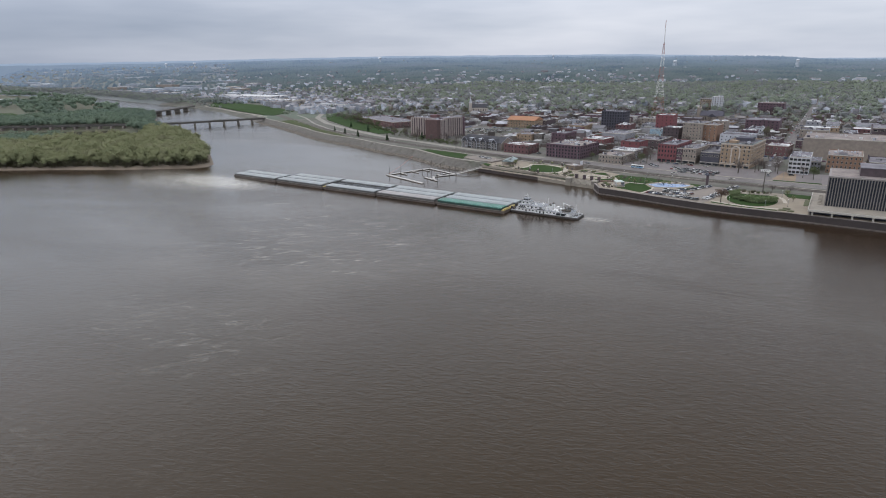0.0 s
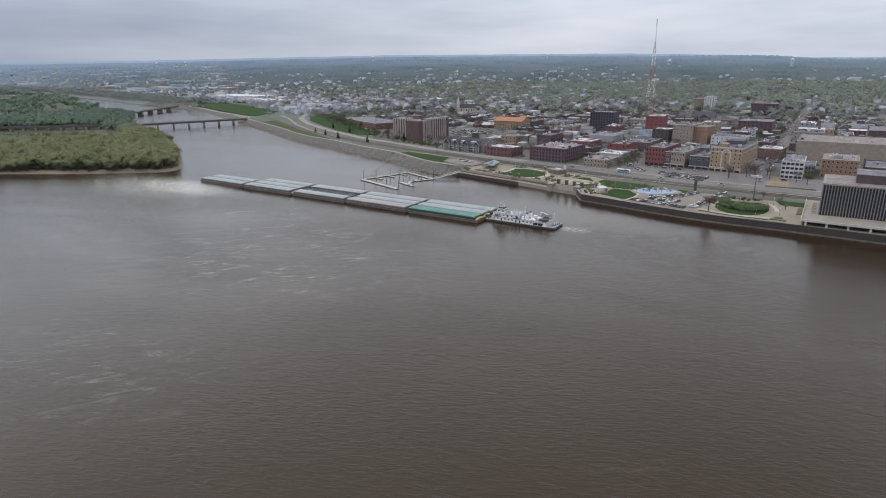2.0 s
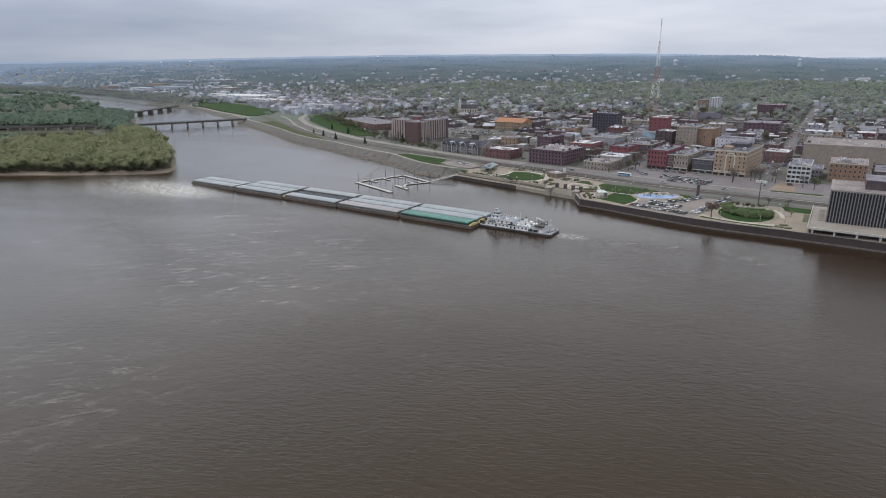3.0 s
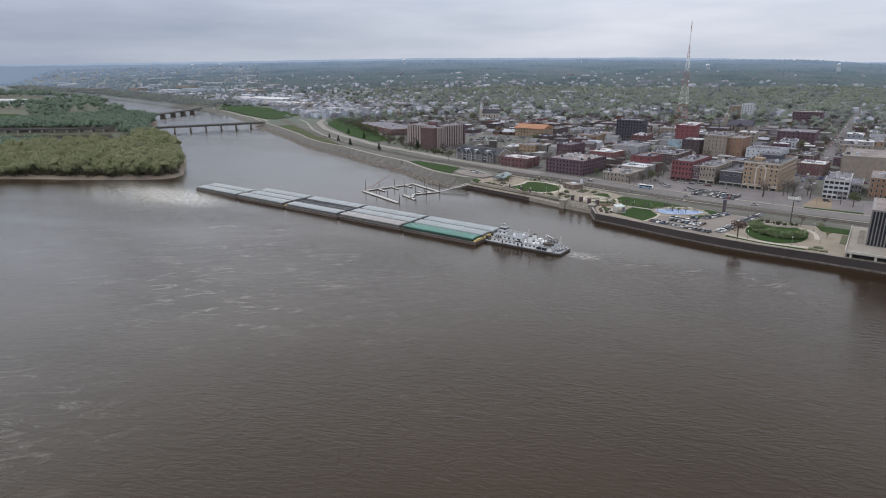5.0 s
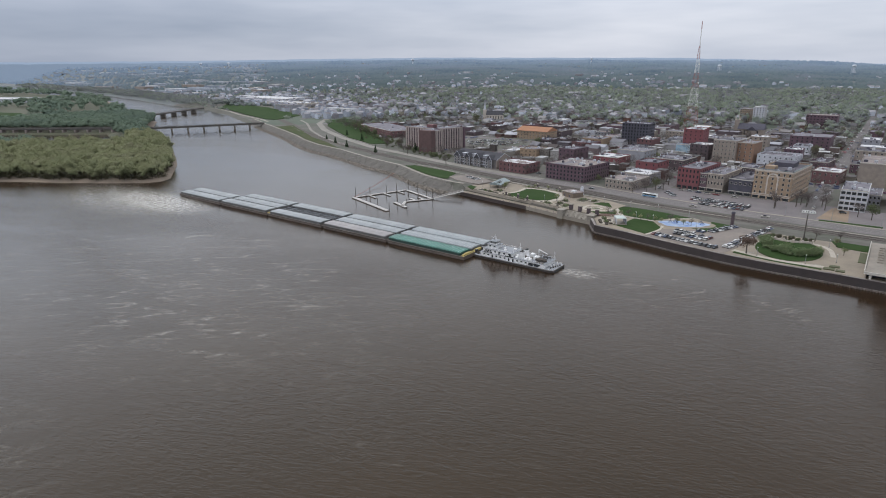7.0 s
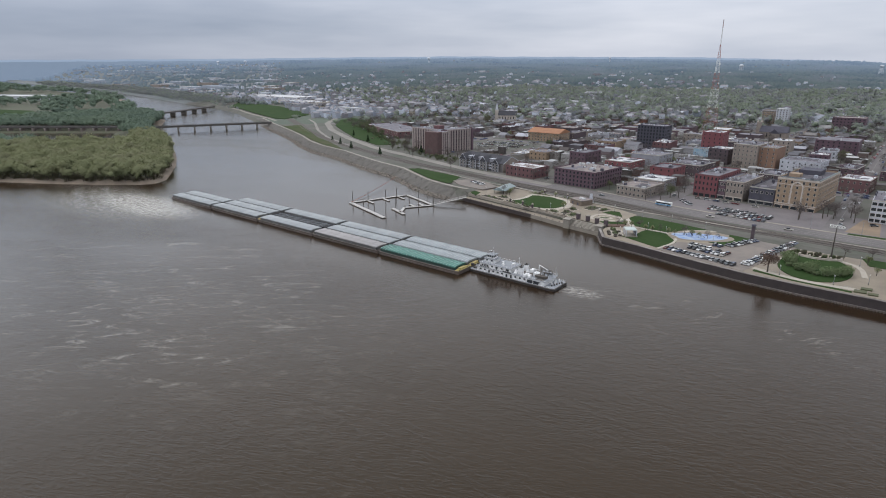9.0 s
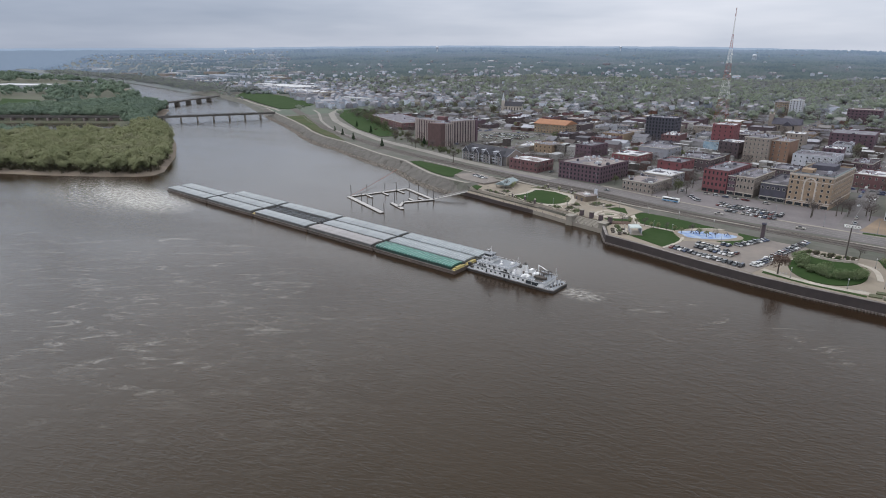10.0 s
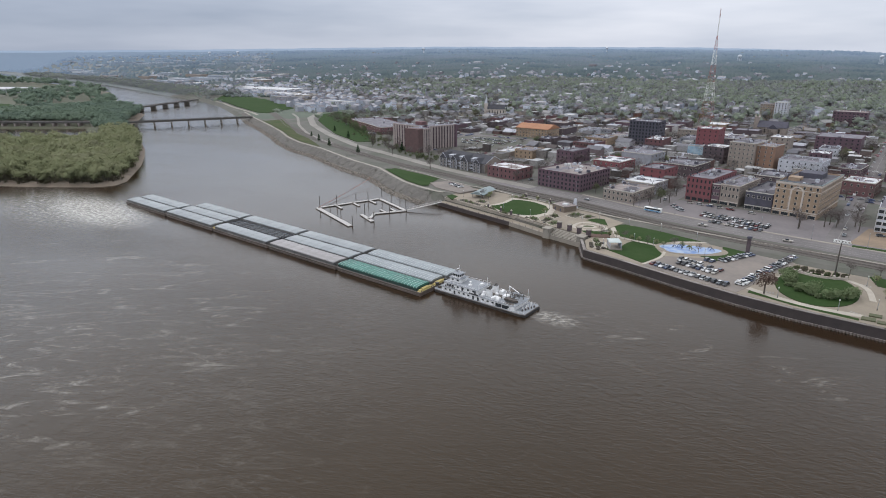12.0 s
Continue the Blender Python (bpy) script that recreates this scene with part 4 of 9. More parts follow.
def bridge(name, a, b, width, deck_z, spans, label, truss=0.0):
    a, b = Vector((*a, 0)), Vector((*b, 0))
    v = b - a
    L = v.length
    br = thing(name, pose(a.x, a.y, 0, 0, 0, math.degrees(math.atan2(v.y, v.x))), label, "bridge")
    for s in (-1, 1):
        bm = B()
        box(bm, 0, L, s * width / 2 - 0.25, s * width / 2 + 0.25, deck_z - 2.2, deck_z + 0.5)
        part("girder", bm, M_BRIDGE, br)
        bm = B()
        rod(bm, (0, s * width / 2, deck_z + 1.5), (L, s * width / 2, deck_z + 1.5), 0.1, 4)
        for i in range(int(L / 5)):
            rod(bm, (i * 5, s * width / 2, deck_z + 0.4), (i * 5, s * width / 2, deck_z + 1.5), 0.08, 4)
        part("railing", bm, M_BRIDGE, br)
    part("deck", box(B(), 0, L, -width / 2 + 0.2, width / 2 - 0.2, deck_z - 0.7, deck_z), M_ASPHALT, br)
    for i in range(1, spans):
        bm = B()
        x = i * L / spans
        prism(bm, [(x - 1.3, -width / 2 - 1), (x, -width / 2 - 2.4), (x + 1.3, -width / 2 - 1), (x + 1.3, width / 2 + 1), (x, width / 2 + 2.4), (x - 1.3, width / 2 + 1)], -3, deck_z - 2.9)
        box(bm, x - 1.6, x + 1.6, -width / 2 - 1.2, width / 2 + 1.2, deck_z - 2.9, deck_z - 2.2)
        part("pier", bm, M_PIER, br)
    return br


bridge("railway_bridge", (-1000, 595), (-906, 772), 7.5, 8.6, 8, "dark steel girder railway bridge on stone piers")
bridge("road_bridge", (-1212, 680), (-1345, 925), 9.0, 9.2, 7, "dark girder road bridge on stone piers")


# ---- streets, railway, park ----
ROAD = [(260, 549), (60, 550), (-26, 552), (-95, 556.5), (-119, 558.8), (-158.5, 566), (-203, 577), (-230, 582.5), (-259, 588.5), (-289, 594), (-321, 599.5), (-357, 607), (-389, 615.5), (-461, 638), (-537, 660), (-640, 708), (-745, 768), (-835, 836), (-890, 905), (-985, 985), (-1150, 1070), (-1400, 1180)]
strip("road", ROAD[:9], 17.0, 0.08, M_ASPHALT, "wide grey riverside street", "road")
M_PALE_ROAD = mat("pale_concrete_road", (0.25, 0.232, 0.205), (0.19, 0.175, 0.157), 0.9, 0.05, 0.1)
strip("road", ROAD[8:], 10.0, 0.14, M_PALE_ROAD, "wide pale concrete road curving behind the levee", "road")
strip("levee_path", [(-1400, 998), (-1345, 962), (-1240, 928), (-1128, 880), (-985, 828), (-940, 806)], 5.0, 0.25, M_CREST, "pale path along the tributary bank", "path")
RAILS = [(260, 530), (60, 532), (-26, 534), (-95, 538.5), (-128, 542.5), (-149, 547), (-170, 553), (-195, 560), (-220, 565), (-245, 569), (-274, 573), (-303, 577.5), (-338, 585), (-368, 591.5), (-421, 601), (-504, 625.6), (-630, 673), (-769, 738), (-861, 795), (-960, 850)]
strip("railway_bed", RAILS, 12.5, 0.12, M_RAILBED, "brown-grey ballast of the riverside railway", "railway")
for off in (-3.4, -1.9, 1.9, 3.4):
    strip("rail_line", [(x, y + off) for x, y in RAILS[:-1]], 0.25, 0.3, M_DARKSTEEL, "steel rails of the riverside railway", "railway")
strip("verge_edge", [(-402, 586), (-366, 578.5), (-333.6, 568.5), (-303, 562), (-276, 560.5)], 1.3, 0.45, M_CREST, "pale concrete kerb between the railway and the levee lawn", "kerb")
strip("access_road", [(-575, 655), (-610, 668), (-680, 702), (-759, 752), (-858, 828), (-915, 862)], 4.2, 0.16, M_PALE_ROAD, "pale access road beside the railway", "road")
STREETS_X = [62, -48, -159, -270, -381, -492, -603, -714, -825, -936, -1047]
STREETS_Y = [695, 826, 937, 1048, 1159, 1270, 1381, 1492, 1603]
for sx in STREETS_X:
    lo = max(560.0, float(shore(sx)) + 110)
    strip("road", [(sx, lo), (sx, 1700)], 12.0, 0.06, M_ASPHALT, "grey town street running inland", "road", 25)
for sy in STREETS_Y:
    lo = -1150 if sy > 1000 else (-500 if sy < 700 else -780)
    strip("road", [(lo, sy), (230, sy)], 11.0, 0.065, M_ASPHALT, "grey town cross street", "road", 25)

slab("pavement", [(-155.6, 471), (-131.5, 466.2), (-100, 458.8), (-73, 453.8), (-50, 452), (-18, 452), (14, 451), (60, 449), (160, 446), (160, 521), (-60, 524), (-100, 528), (-160, 534), (-164, 486)], 5.0, M_PAVING, "tan paved riverside plaza", "pavement", 0.25)
slab("pavement", [(-296, 522), (-257, 513.5), (-225, 507.5), (-195, 499.5), (-166, 494), (-160, 534), (-175, 541), (-202, 550), (-237, 555.5), (-272, 558.5), (-296, 559), (-302, 535)], 5.55, M_PAVING, "tan paved promenade gardens", "pavement", 0.1)
slab("pavement", [(-160, 557), (-100, 560), (60, 559), (60, 612), (-56, 616), (-90, 613), (-150, 618), (-205, 582), (-270, 592), (-330, 603), (-330, 592), (-255, 575), (-170, 563)], 6.0, M_FRONT, "grey asphalt of the town front", "pavement", 0.025)
slab("lawn", [(-149.5, 478.5), (-122, 467.2), (-117.2, 485.5), (-124.5, 494.5), (-128, 500.8), (-141, 501), (-142.3, 496), (-142.6, 485.5)], 5.3, M_GRASS, "mown green lawn by the seawall", "lawn", 0.08)
slab("lawn", [(-166, 533), (-155, 506.5), (-141, 504.2), (-128.8, 503.8), (-124.2, 511.5), (-121, 517.5), (-113, 521), (-103, 524.5), (-98, 528.6)], 5.3, M_GRASS, "mown green park lawn", "lawn", 0.08)
slab("lawn", [(-103.5, 497.5), (-93.2, 494.5), (-80, 522), (-77.5, 529), (-97, 521.5), (-95, 512)], 5.3, M_GRASS, "mown green lawn beside the splash pad", "lawn", 0.1)
M_PATH = mat("pale_park_path", (0.43, 0.385, 0.32), (0.335, 0.30, 0.255), 0.85, 0.2, 0.05)
ROUND_LAWN = [(-253, 519), (-243, 513.2), (-230, 509.6), (-220, 511.2), (-214.3, 516.8), (-211.9, 526.6), (-214.5, 534.7), (-221.3, 542.6), (-234.3, 547.4), (-245, 547.4), (-250, 544.5), (-248.6, 534), (-249.7, 525)]
RING = [(-233 + (x + 233) * 1.22, max(528 + (y - 528) * 1.25, float(shore(x)) + 8.0)) for x, y in ROUND_LAWN]
slab("park_path", RING, 5.6, M_PATH, "pale concrete walk round the promenade lawn", "path", 0.075)
slab("lawn", ROUND_LAWN, 5.65, M_GRASS, "round mown green lawn in the promenade", "lawn", 0.12)
slab("lawn", [(-303, 530.5), (-299, 531.5), (-289, 528), (-286, 517), (-297, 524)], 5.62, M_GRASS, "small green lawn beside the gangway", "lawn", 0.14)


def drape(xs, low, high, material, label, lift=0.35):
    """Grass laid over the uneven ground between two lines."""
    verts, faces = [], []
    for i, x in enumerate(xs):
        lo = low(x)
        hi = max(lo + 1.0, high(x))
        for f in (0.0, 0.2, 0.4, 0.7, 1.0):
            y = lo + (hi - lo) * f
            verts.append((x, y, max(lie(x, y), lie(x + 3, y), lie(x - 3, y)) + lift))
        if i:
            q = 5 * i
            faces += [(q - 5 + j, q + j, q + 1 + j, q - 4 + j) for j in range(4)]
    tagged(new("lawn", raw("lawn", verts, faces, material)), label, "lawn", kind="structure")


drape(np.arange(-404, -326, 3.0), lambda x: float(shore(x)) + 19.5, lambda x: float(np.interp(x, [-404, -372, -341, -332, -326], [582, 576, 570, 545, 538])), M_GRASS, "green grass slope behind the levee")
drape(np.arange(-850, -560, 4.0), lambda x: float(shore(x)) + 20.0, lambda x: float(np.interp(x, [-850, -770, -686, -628, -585, -560], [790, 742, 690, 664, 640, 625])), M_VERGE, "thin green grass behind the levee crest", 0.2)
slab("lawn", [(-182.5, 525.5), (-178.8, 533.5), (-173.2, 534.5), (-165.5, 521.5), (-173.5, 523.5)], 5.6, M_GRASS, "small green lawn in the plaza", "lawn", 0.1)
slab("lawn", [(-174.2, 501.5), (-163.8, 506.8), (-158.5, 508.8), (-156, 505), (-168.5, 498)], 5.6, M_GRASS, "narrow green lawn beside the looped path", "lawn", 0.1)
slab("lawn", oval(-46, 482.5, 16.8, 23.0, turn=0.05), 5.3, M_GRASS, "oval green planted island", "lawn", 0.25)
slab("lawn", [(-70, 458), (-50, 454), (-27, 453.2), (-27, 455.5), (-50, 457), (-70, 461.5)], 5.3, M_GRASS, "narrow grass strip along the seawall", "lawn", 0.08)
slab("lawn", [(-13, 478), (2, 478), (2, 497), (-13, 499)], 5.3, M_ROUGH_GRASS, "clipped garden beds beside the office", "lawn", 0.2)
slab("lawn", [(-24, 503), (2, 501), (2, 519), (-30, 521)], 5.3, M_GRASS, "green strip beside the railway", "lawn", 0.15)
slab("lawn", [(-40, 563), (-5, 564), (-5, 568), (-40, 567)], 6.0, M_GRASS, "green strip by the street", "lawn", 0.2)
slab("lawn", [(-1340, 968), (-1490, 1095), (-1244, 1040), (-1104, 983), (-996, 928), (-958, 838), (-985, 836), (-1128, 888), (-1240, 935)], 6.5, M_GRASS, "large green field behind the river bank", "lawn", 0.3)
slab("lawn", [(-560, 682), (-640, 718), (-719, 768), (-790, 815), (-862, 888), (-872, 935), (-800, 905), (-700, 820), (-625, 762), (-545, 700)], 6.2, M_GRASS, "green slope beside the curving road", "lawn", 0.3)
M_BLUE = mat("blue_splash_pad", (0.10, 0.20, 0.46), (0.36, 0.43, 0.50), 0.5, 0.3)
slab("splash_pad", oval(-109.5, 505.6, 19.0, 10.5, turn=0.42), 5.3, M_PAVING, "pale rim round the splash pad", "pavement", 0.12)
slab("splash_pad", oval(-110.5, 505, 15.6, 7.8, turn=0.42, wob=0.08), 5.3, M_BLUE, "blue painted splash pad", "splash pad", 0.2)
slab("pavement", [(-121.5, 464.5), (-100, 459.5), (-74, 454.5), (-72, 462), (-57, 529), (-76, 528), (-92, 499), (-116.5, 486)], 5.3, M_LOT, "pale asphalt riverside car park", "car park", 0.06)

slab("pavement", [(-335, 550), (-326, 566), (-300, 558.5), (-288, 551.5), (-292, 535), (-302, 535.5), (-320, 539.5)], 5.9, M_LOT, "small pale car park behind the levee", "car park", 0.86)
# pale paths and beds of the park
for line, wd in (([(-172, 538), (-161, 519), (-150.5, 502.5)], 3.0), ([(-151, 503), (-138, 502.4), (-126, 502.2), (-119, 497)], 2.2), ([(-124, 503), (-118, 518), (-100, 527.4), (-78, 531)], 2.0), ([(-121.8, 466), (-117, 486), (-120, 493)], 1.6),
                 ([(-181.4, 505.1), (-184.6, 515), (-182.7, 523), (-174.4, 521.2), (-163.2, 518.6), (-160.5, 512.5), (-166.6, 507.2), (-175.3, 504), (-181.4, 505.1)], 2.3), ([(-71, 463.5), (-57, 458.5), (-42, 456.8), (-26, 459)], 3.4), ([(-62, 478), (-63, 492), (-57, 502), (-40, 506), (-27, 499), (-24, 480)], 2.6)):
    strip("park_path", line, wd, 0.0, M_PATH, "pale concrete path through the riverside park", "path", 3.0, base=5.66 if line[0][0] < -180 else 5.405)
slab("park_path", oval(-174.5, 512.5, 5.4, 3.6, turn=0.5), 5.6, M_PATH, "pale paved ring inside the looped path", "path", 0.09)
slab("lawn", oval(-174.5, 512.5, 3.4, 2.1, turn=0.5), 5.6, M_ROUGH_GRASS, "small worn lawn inside the looped path", "lawn", 0.14)
slab("planting_bed", [(-170.5, 498.5), (-157, 504.2), (-153.9, 499), (-164.2, 493.5)], 5.5, mat("red_brown_mulch", (0.13, 0.075, 0.055), (0.09, 0.055, 0.042), 0.95, 0.4, 0.2), "red-brown mulched bed beside the plaza", "planting bed", 0.12)
for x, y, w, d_ in ((-24, 456.5, 5, 3.5), (-19, 455.6, 4, 3), (-22, 462, 4.5, 3)):
    slab("garden_bed", [(x - w / 2, y - d_ / 2), (x + w / 2, y - d_ / 2 + 0.6), (x + w / 2, y + d_ / 2 + 0.6), (x - w / 2, y + d_ / 2)], 5.35 if x > -160 else 5.65, M_ROUGH_GRASS, "dark hedged garden bed on the plaza", "garden bed", 0.45)
slab("terrace", [(-160, 484), (-152.5, 490), (-147, 479), (-153.5, 474)], 5.35, M_PATH, "pale stepped stone terrace by the seawall", "terrace", 0.12)
slab("pavement", [(-42, 570), (-36, 612), (-26, 612), (-24, 570)], 6.02, mat("brown_dirt_lot", (0.26, 0.19, 0.13), (0.19, 0.145, 0.105), 0.95, 0.1, 0.2), "brown dirt lot beside the street", "pavement", 0.03)

M_MARK = mat("worn_white_marking", (0.30, 0.285, 0.265), (0.20, 0.19, 0.18), 0.8, 0.5)


def crosswalk(a, b, n, w, length, z):
    ob = thing("crosswalk", pose(0, 0, 0), "white crosswalk bars on the paving", "road marking", kind="structure")
    a, b = Vector(a), Vector(b)
    ang = math.degrees(math.atan2(b.y - a.y, b.x - a.x))
    bar = mesh_of(box(B(), -w / 2, w / 2, -length / 2, length / 2, 0, 0.03), M_MARK)
    for i in range(n):
        p = a.lerp(b, (i + 0.5) / n)
        part("bar", bar, None, ob, at=pose(p.x, p.y, z, 0, 0, ang))


crosswalk((-71, 462), (-60, 464.5), 9, 0.6, 2.0, 5.27)
crosswalk((-31, 461.5), (-22, 458.5), 9, 0.6, 2.0, 5.27)
crosswalk((-66, 495), (-58, 500), 7, 0.6, 2.0, 5.27)
crosswalk((-35, 502), (-26, 500), 8, 0.6, 2.0, 5.27)
for off, wd in ((0.0, 0.14), (-4.2, 0.1), (4.2, 0.1)):
    strip("road_marking", [(x, y + off) for x, y in ROAD[:9]], wd + 0.1, 0.11, M_MARK, "faded lane line on the riverside street", "road marking", 8)
for sx in STREETS_X[1:6]:
    strip("road_marking", [(sx, 575), (sx, 1100)], 0.22, 0.1, M_MARK, "faded centre line of a town street", "road marking", 25)
strip("pavement", [(60, 560.5), (-26, 562), (-100, 567), (-158, 576.5), (-203, 587), (-216, 590)], 2.6, 0.14, M_CONCRETE, "pale concrete sidewalk along the street", "sidewalk")
strip("pavement", [(60, 538.3), (-100, 540.2), (-170, 543.2), (-255, 556.0), (-290, 565.5)], 2.0, 0.14, M_CONCRETE, "pale concrete kerb strip along the street", "sidewalk")

# ---- buildings ----
# most wall and roof colours lean blue, a tint painted for haze
BRICK = mat("red_brick", (0.163, 0.081, 0.084), (0.113, 0.061, 0.066), 0.9, 0.3, 0.15, fine=20)
BRICK_PURPLE = mat("purple_brown_brick", (0.129, 0.079, 0.099), (0.091, 0.059, 0.075), 0.9, 0.3, 0.15, fine=20)
BRICK_DARK = mat("dark_brown_brick", (0.099, 0.074, 0.082), (0.069, 0.053, 0.060), 0.9, 0.3, 0.15, fine=20)
BRICK_RED = mat("bright_red_paint", (0.211, 0.070, 0.078), (0.149, 0.055, 0.062), 0.8, 0.3, 0.1, fine=20)
BRICK_TAN = mat("tan_brick", (0.330, 0.243, 0.168), (0.245, 0.180, 0.128), 0.9, 0.3, 0.15, fine=20)
BRICK_BUFF = mat("buff_stone", (0.283, 0.240, 0.207), (0.206, 0.175, 0.155), 0.9, 0.3, 0.15, fine=20)
BRICK_ORANGE = mat("orange_brick", (0.250, 0.148, 0.103), (0.190, 0.119, 0.086), 0.9, 0.3, 0.15, fine=20)
STONE_CREAM = mat("cream_stucco", (0.536, 0.480, 0.425), (0.433, 0.380, 0.338), 0.9, 0.3, 0.1)
STUCCO_GREY = mat("grey_stucco", (0.288, 0.292, 0.325), (0.216, 0.220, 0.244), 0.9, 0.3, 0.1)
SLATE_DARK = mat("charcoal_facade", (0.074, 0.071, 0.094), (0.052, 0.050, 0.066), 0.8, 0.3, 0.1)
WALL_WHITE = mat("white_facade", (0.509, 0.520, 0.572), (0.403, 0.411, 0.451), 0.85, 0.3, 0.05)
ROOF_GREY = mat("grey_gravel_roof", (0.206, 0.195, 0.218), (0.098, 0.092, 0.106), 0.95, 0.12, 0.1, fine=5)
ROOF_DARK = mat("dark_tar_roof", (0.103, 0.095, 0.109), (0.046, 0.043, 0.050), 0.9, 0.12, 0.1, fine=5)
ROOF_WHITE = mat("white_roof_membrane", (0.6, 0.6, 0.61), (0.36, 0.36, 0.365), 0.7, 0.12, 0.05, fine=5)
ROOF_TAN = mat("tan_gravel_roof", (0.278, 0.235, 0.218), (0.134, 0.115, 0.114), 0.95, 0.12, 0.1, fine=5)
ROOF_ORANGE = mat("orange_tile_roof", (0.36, 0.175, 0.095), (0.28, 0.135, 0.075), 0.85, 0.3, 0.2)
SHINGLE = mat("charcoal_shingle", (0.059, 0.059, 0.069), (0.042, 0.041, 0.048), 0.9, 0.3, 0.2)
METAL = mat("galvanised_unit", (0.442, 0.455, 0.506), (0.326, 0.337, 0.374), 0.5, 0.5, 0.0)
TRIM = mat("pale_trim", (0.50, 0.47, 0.42), (0.40, 0.375, 0.335), 0.8, 0.4)


def window_mesh(w, h, frame_mat):
    """A framed window in one piece: a proud surround and a pane set back in it."""
    bm = B()
    f = 0.12

    def ring(a, c, y):
        return [bm.verts.new(p) for p in ((-a, y, -c), (a, y, -c), (a, y, c), (-a, y, c))]

    rings = [ring(w / 2 + f, h / 2 + f, 0.02), ring(w / 2 + f, h / 2 + f, -0.13), ring(w / 2, h / 2, -0.13), ring(w / 2, h / 2, -0.03)]
    for p, q in zip(rings, rings[1:]):
        for i in range(4):
            bm.faces.new((p[i], p[(i + 1) % 4], q[(i + 1) % 4], q[i])).material_index = 1
    bm.faces.new(rings[-1]).material_index = 0
    return mesh_of(bm, M_GLASS, frame_mat)


WINDOWS = {}


def window(w, h, m):
    key = (round(w, 2), round(h, 2), m.name)
    if key not in WINDOWS:
        WINDOWS[key] = window_mesh(w, h, m)
    return WINDOWS[key]


def building(x0, x1, y0, y1, h, wall, roof, label, floors=2, south=0, east=0, west=0, z=None, win=(1.2, 1.7), parapet=0.7, units=2, trim=None, shop=False, turn=None, name="commercial_building", seed=0):
    """A flat-roofed block with parapet, cornice, windows on the faces that show and plant on the roof."""
    z = float(land((x0 + x1) / 2, (y0 + y1) / 2)) - 0.3 if z is None else z
    cx, cy, a, c = (x0 + x1) / 2, (y0 + y1) / 2, (x1 - x0) / 2, (y1 - y0) / 2
    if turn is None:
        # the blocks of the old town stand a little askew to the river front
        turn = -6.5 if -330 < x0 < -40 and y0 < 830 else 0.0
        cx += c * math.sin(radians(-turn))
    ob = thing(name, pose(cx, cy, z, 0, 0, turn), label, "building")
    bm = B()
    box(bm, -a, a, -c, c, 0, h - 0.05)
    body = part("wall", bm, wall, ob)
    bm = B()
    t = 0.35
    for q in ((-a, a, -c, -c + t), (-a, a, c - t, c), (-a, -a + t, -c + t, c - t), (a - t, a, -c + t, c - t)):
        box(bm, *q, h - 0.05, h + parapet)
    part("parapet", bm, wall, ob)
    part("roof", box(B(), -a + t + 0.01, a - t - 0.01, -c + t + 0.01, c - t - 0.01, h - 0.04, h + 0.12), roof, ob)
    tr = trim or TRIM
    bm = B()
    box(bm, -a - 0.18, a + 0.18, -c - 0.18, -c + 0.02, h + parapet - 0.55, h + parapet + 0.1), box(bm, a - 0.02, a + 0.18, -c + 0.02, c, h + parapet - 0.55, h + parapet + 0.1)
    part("cornice", bm, tr, ob)
    fh = h / floors
    base = 0
    if shop:
        n = max(1, int(2 * a / 4.5))
        me = window(2 * a / n - 1.1, 2.1, tr)
        for i in range(n):
            part("shop_window", me, None, ob, at=pose(-a + (i + 0.5) * 2 * a / n, -c, 1.6))
        part("shop_cornice", box(B(), -a - 0.1, a + 0.1, -c - 0.25, -c + 0.02, 3.0, 3.4), tr, ob)
        base = 1
    me = window(*win, tr)
    for f in range(base, floors):
        zz = (f + 0.55) * fh
        for i in range(south):
            part("window", me, None, ob, at=pose(-a + (i + 0.5) * 2 * a / south, -c, zz))
        for i in range(east):
            part("window", me, None, ob, at=pose(a, -c + (i + 0.5) * 2 * c / east, zz, 0, 0, 90))
        for i in range(west):
            part("window", me, None, ob, at=pose(-a, -c + (i + 0.5) * 2 * c / west, zz, 0, 0, -90))
    rng = random.Random(round(x0 * 7 + y0 * 3) + seed)
    for i in range(units):
        w, d, e = rng.uniform(1.2, 3.2), rng.uniform(1.2, 3.0), rng.uniform(0.8, 2.0)
        if 2 * a < 9 or 2 * c < 9:
            w, d = 1.4, 1.2
        ux, uy = rng.uniform(-a + 2.4, a - 2.4), rng.uniform(-c + 2.4, c - 2.4)
        bm = B()
        box(bm, ux - w / 2, ux + w / 2, uy - d / 2, uy + d / 2, h + 0.1, h + 0.12 + e, 0.06, 0.06)
        box(bm, ux - w / 3, ux + w / 3, uy - d / 3, uy + d / 3, h + 0.1 + e, h + 0.3 + e)
        part("roof_unit", bm, rng.choice((METAL, METAL, ROOF_WHITE, SLATE_DARK)), ob)
    if y0 < 900 and 2 * a > 9 and 2 * c > 9 and units:
        bm, vents = B(), B()
        for i in range(3):
            w, d = rng.uniform(0.15, 0.4) * a, rng.uniform(0.15, 0.45) * c
            ux, uy = rng.uniform(-a + 1 + w, a - 1 - w), rng.uniform(-c + 1 + d, c - 1 - d)
            box(bm, ux - w, ux + w, uy - d, uy + d, h + 0.11, h + 0.15 + 0.012 * i)
        part("roof_patch", bm, rng.choice((ROOF_DARK, ROOF_DARK, ROOF_TAN, ROOF_GREY)) if roof is not ROOF_DARK else ROOF_GREY, ob)
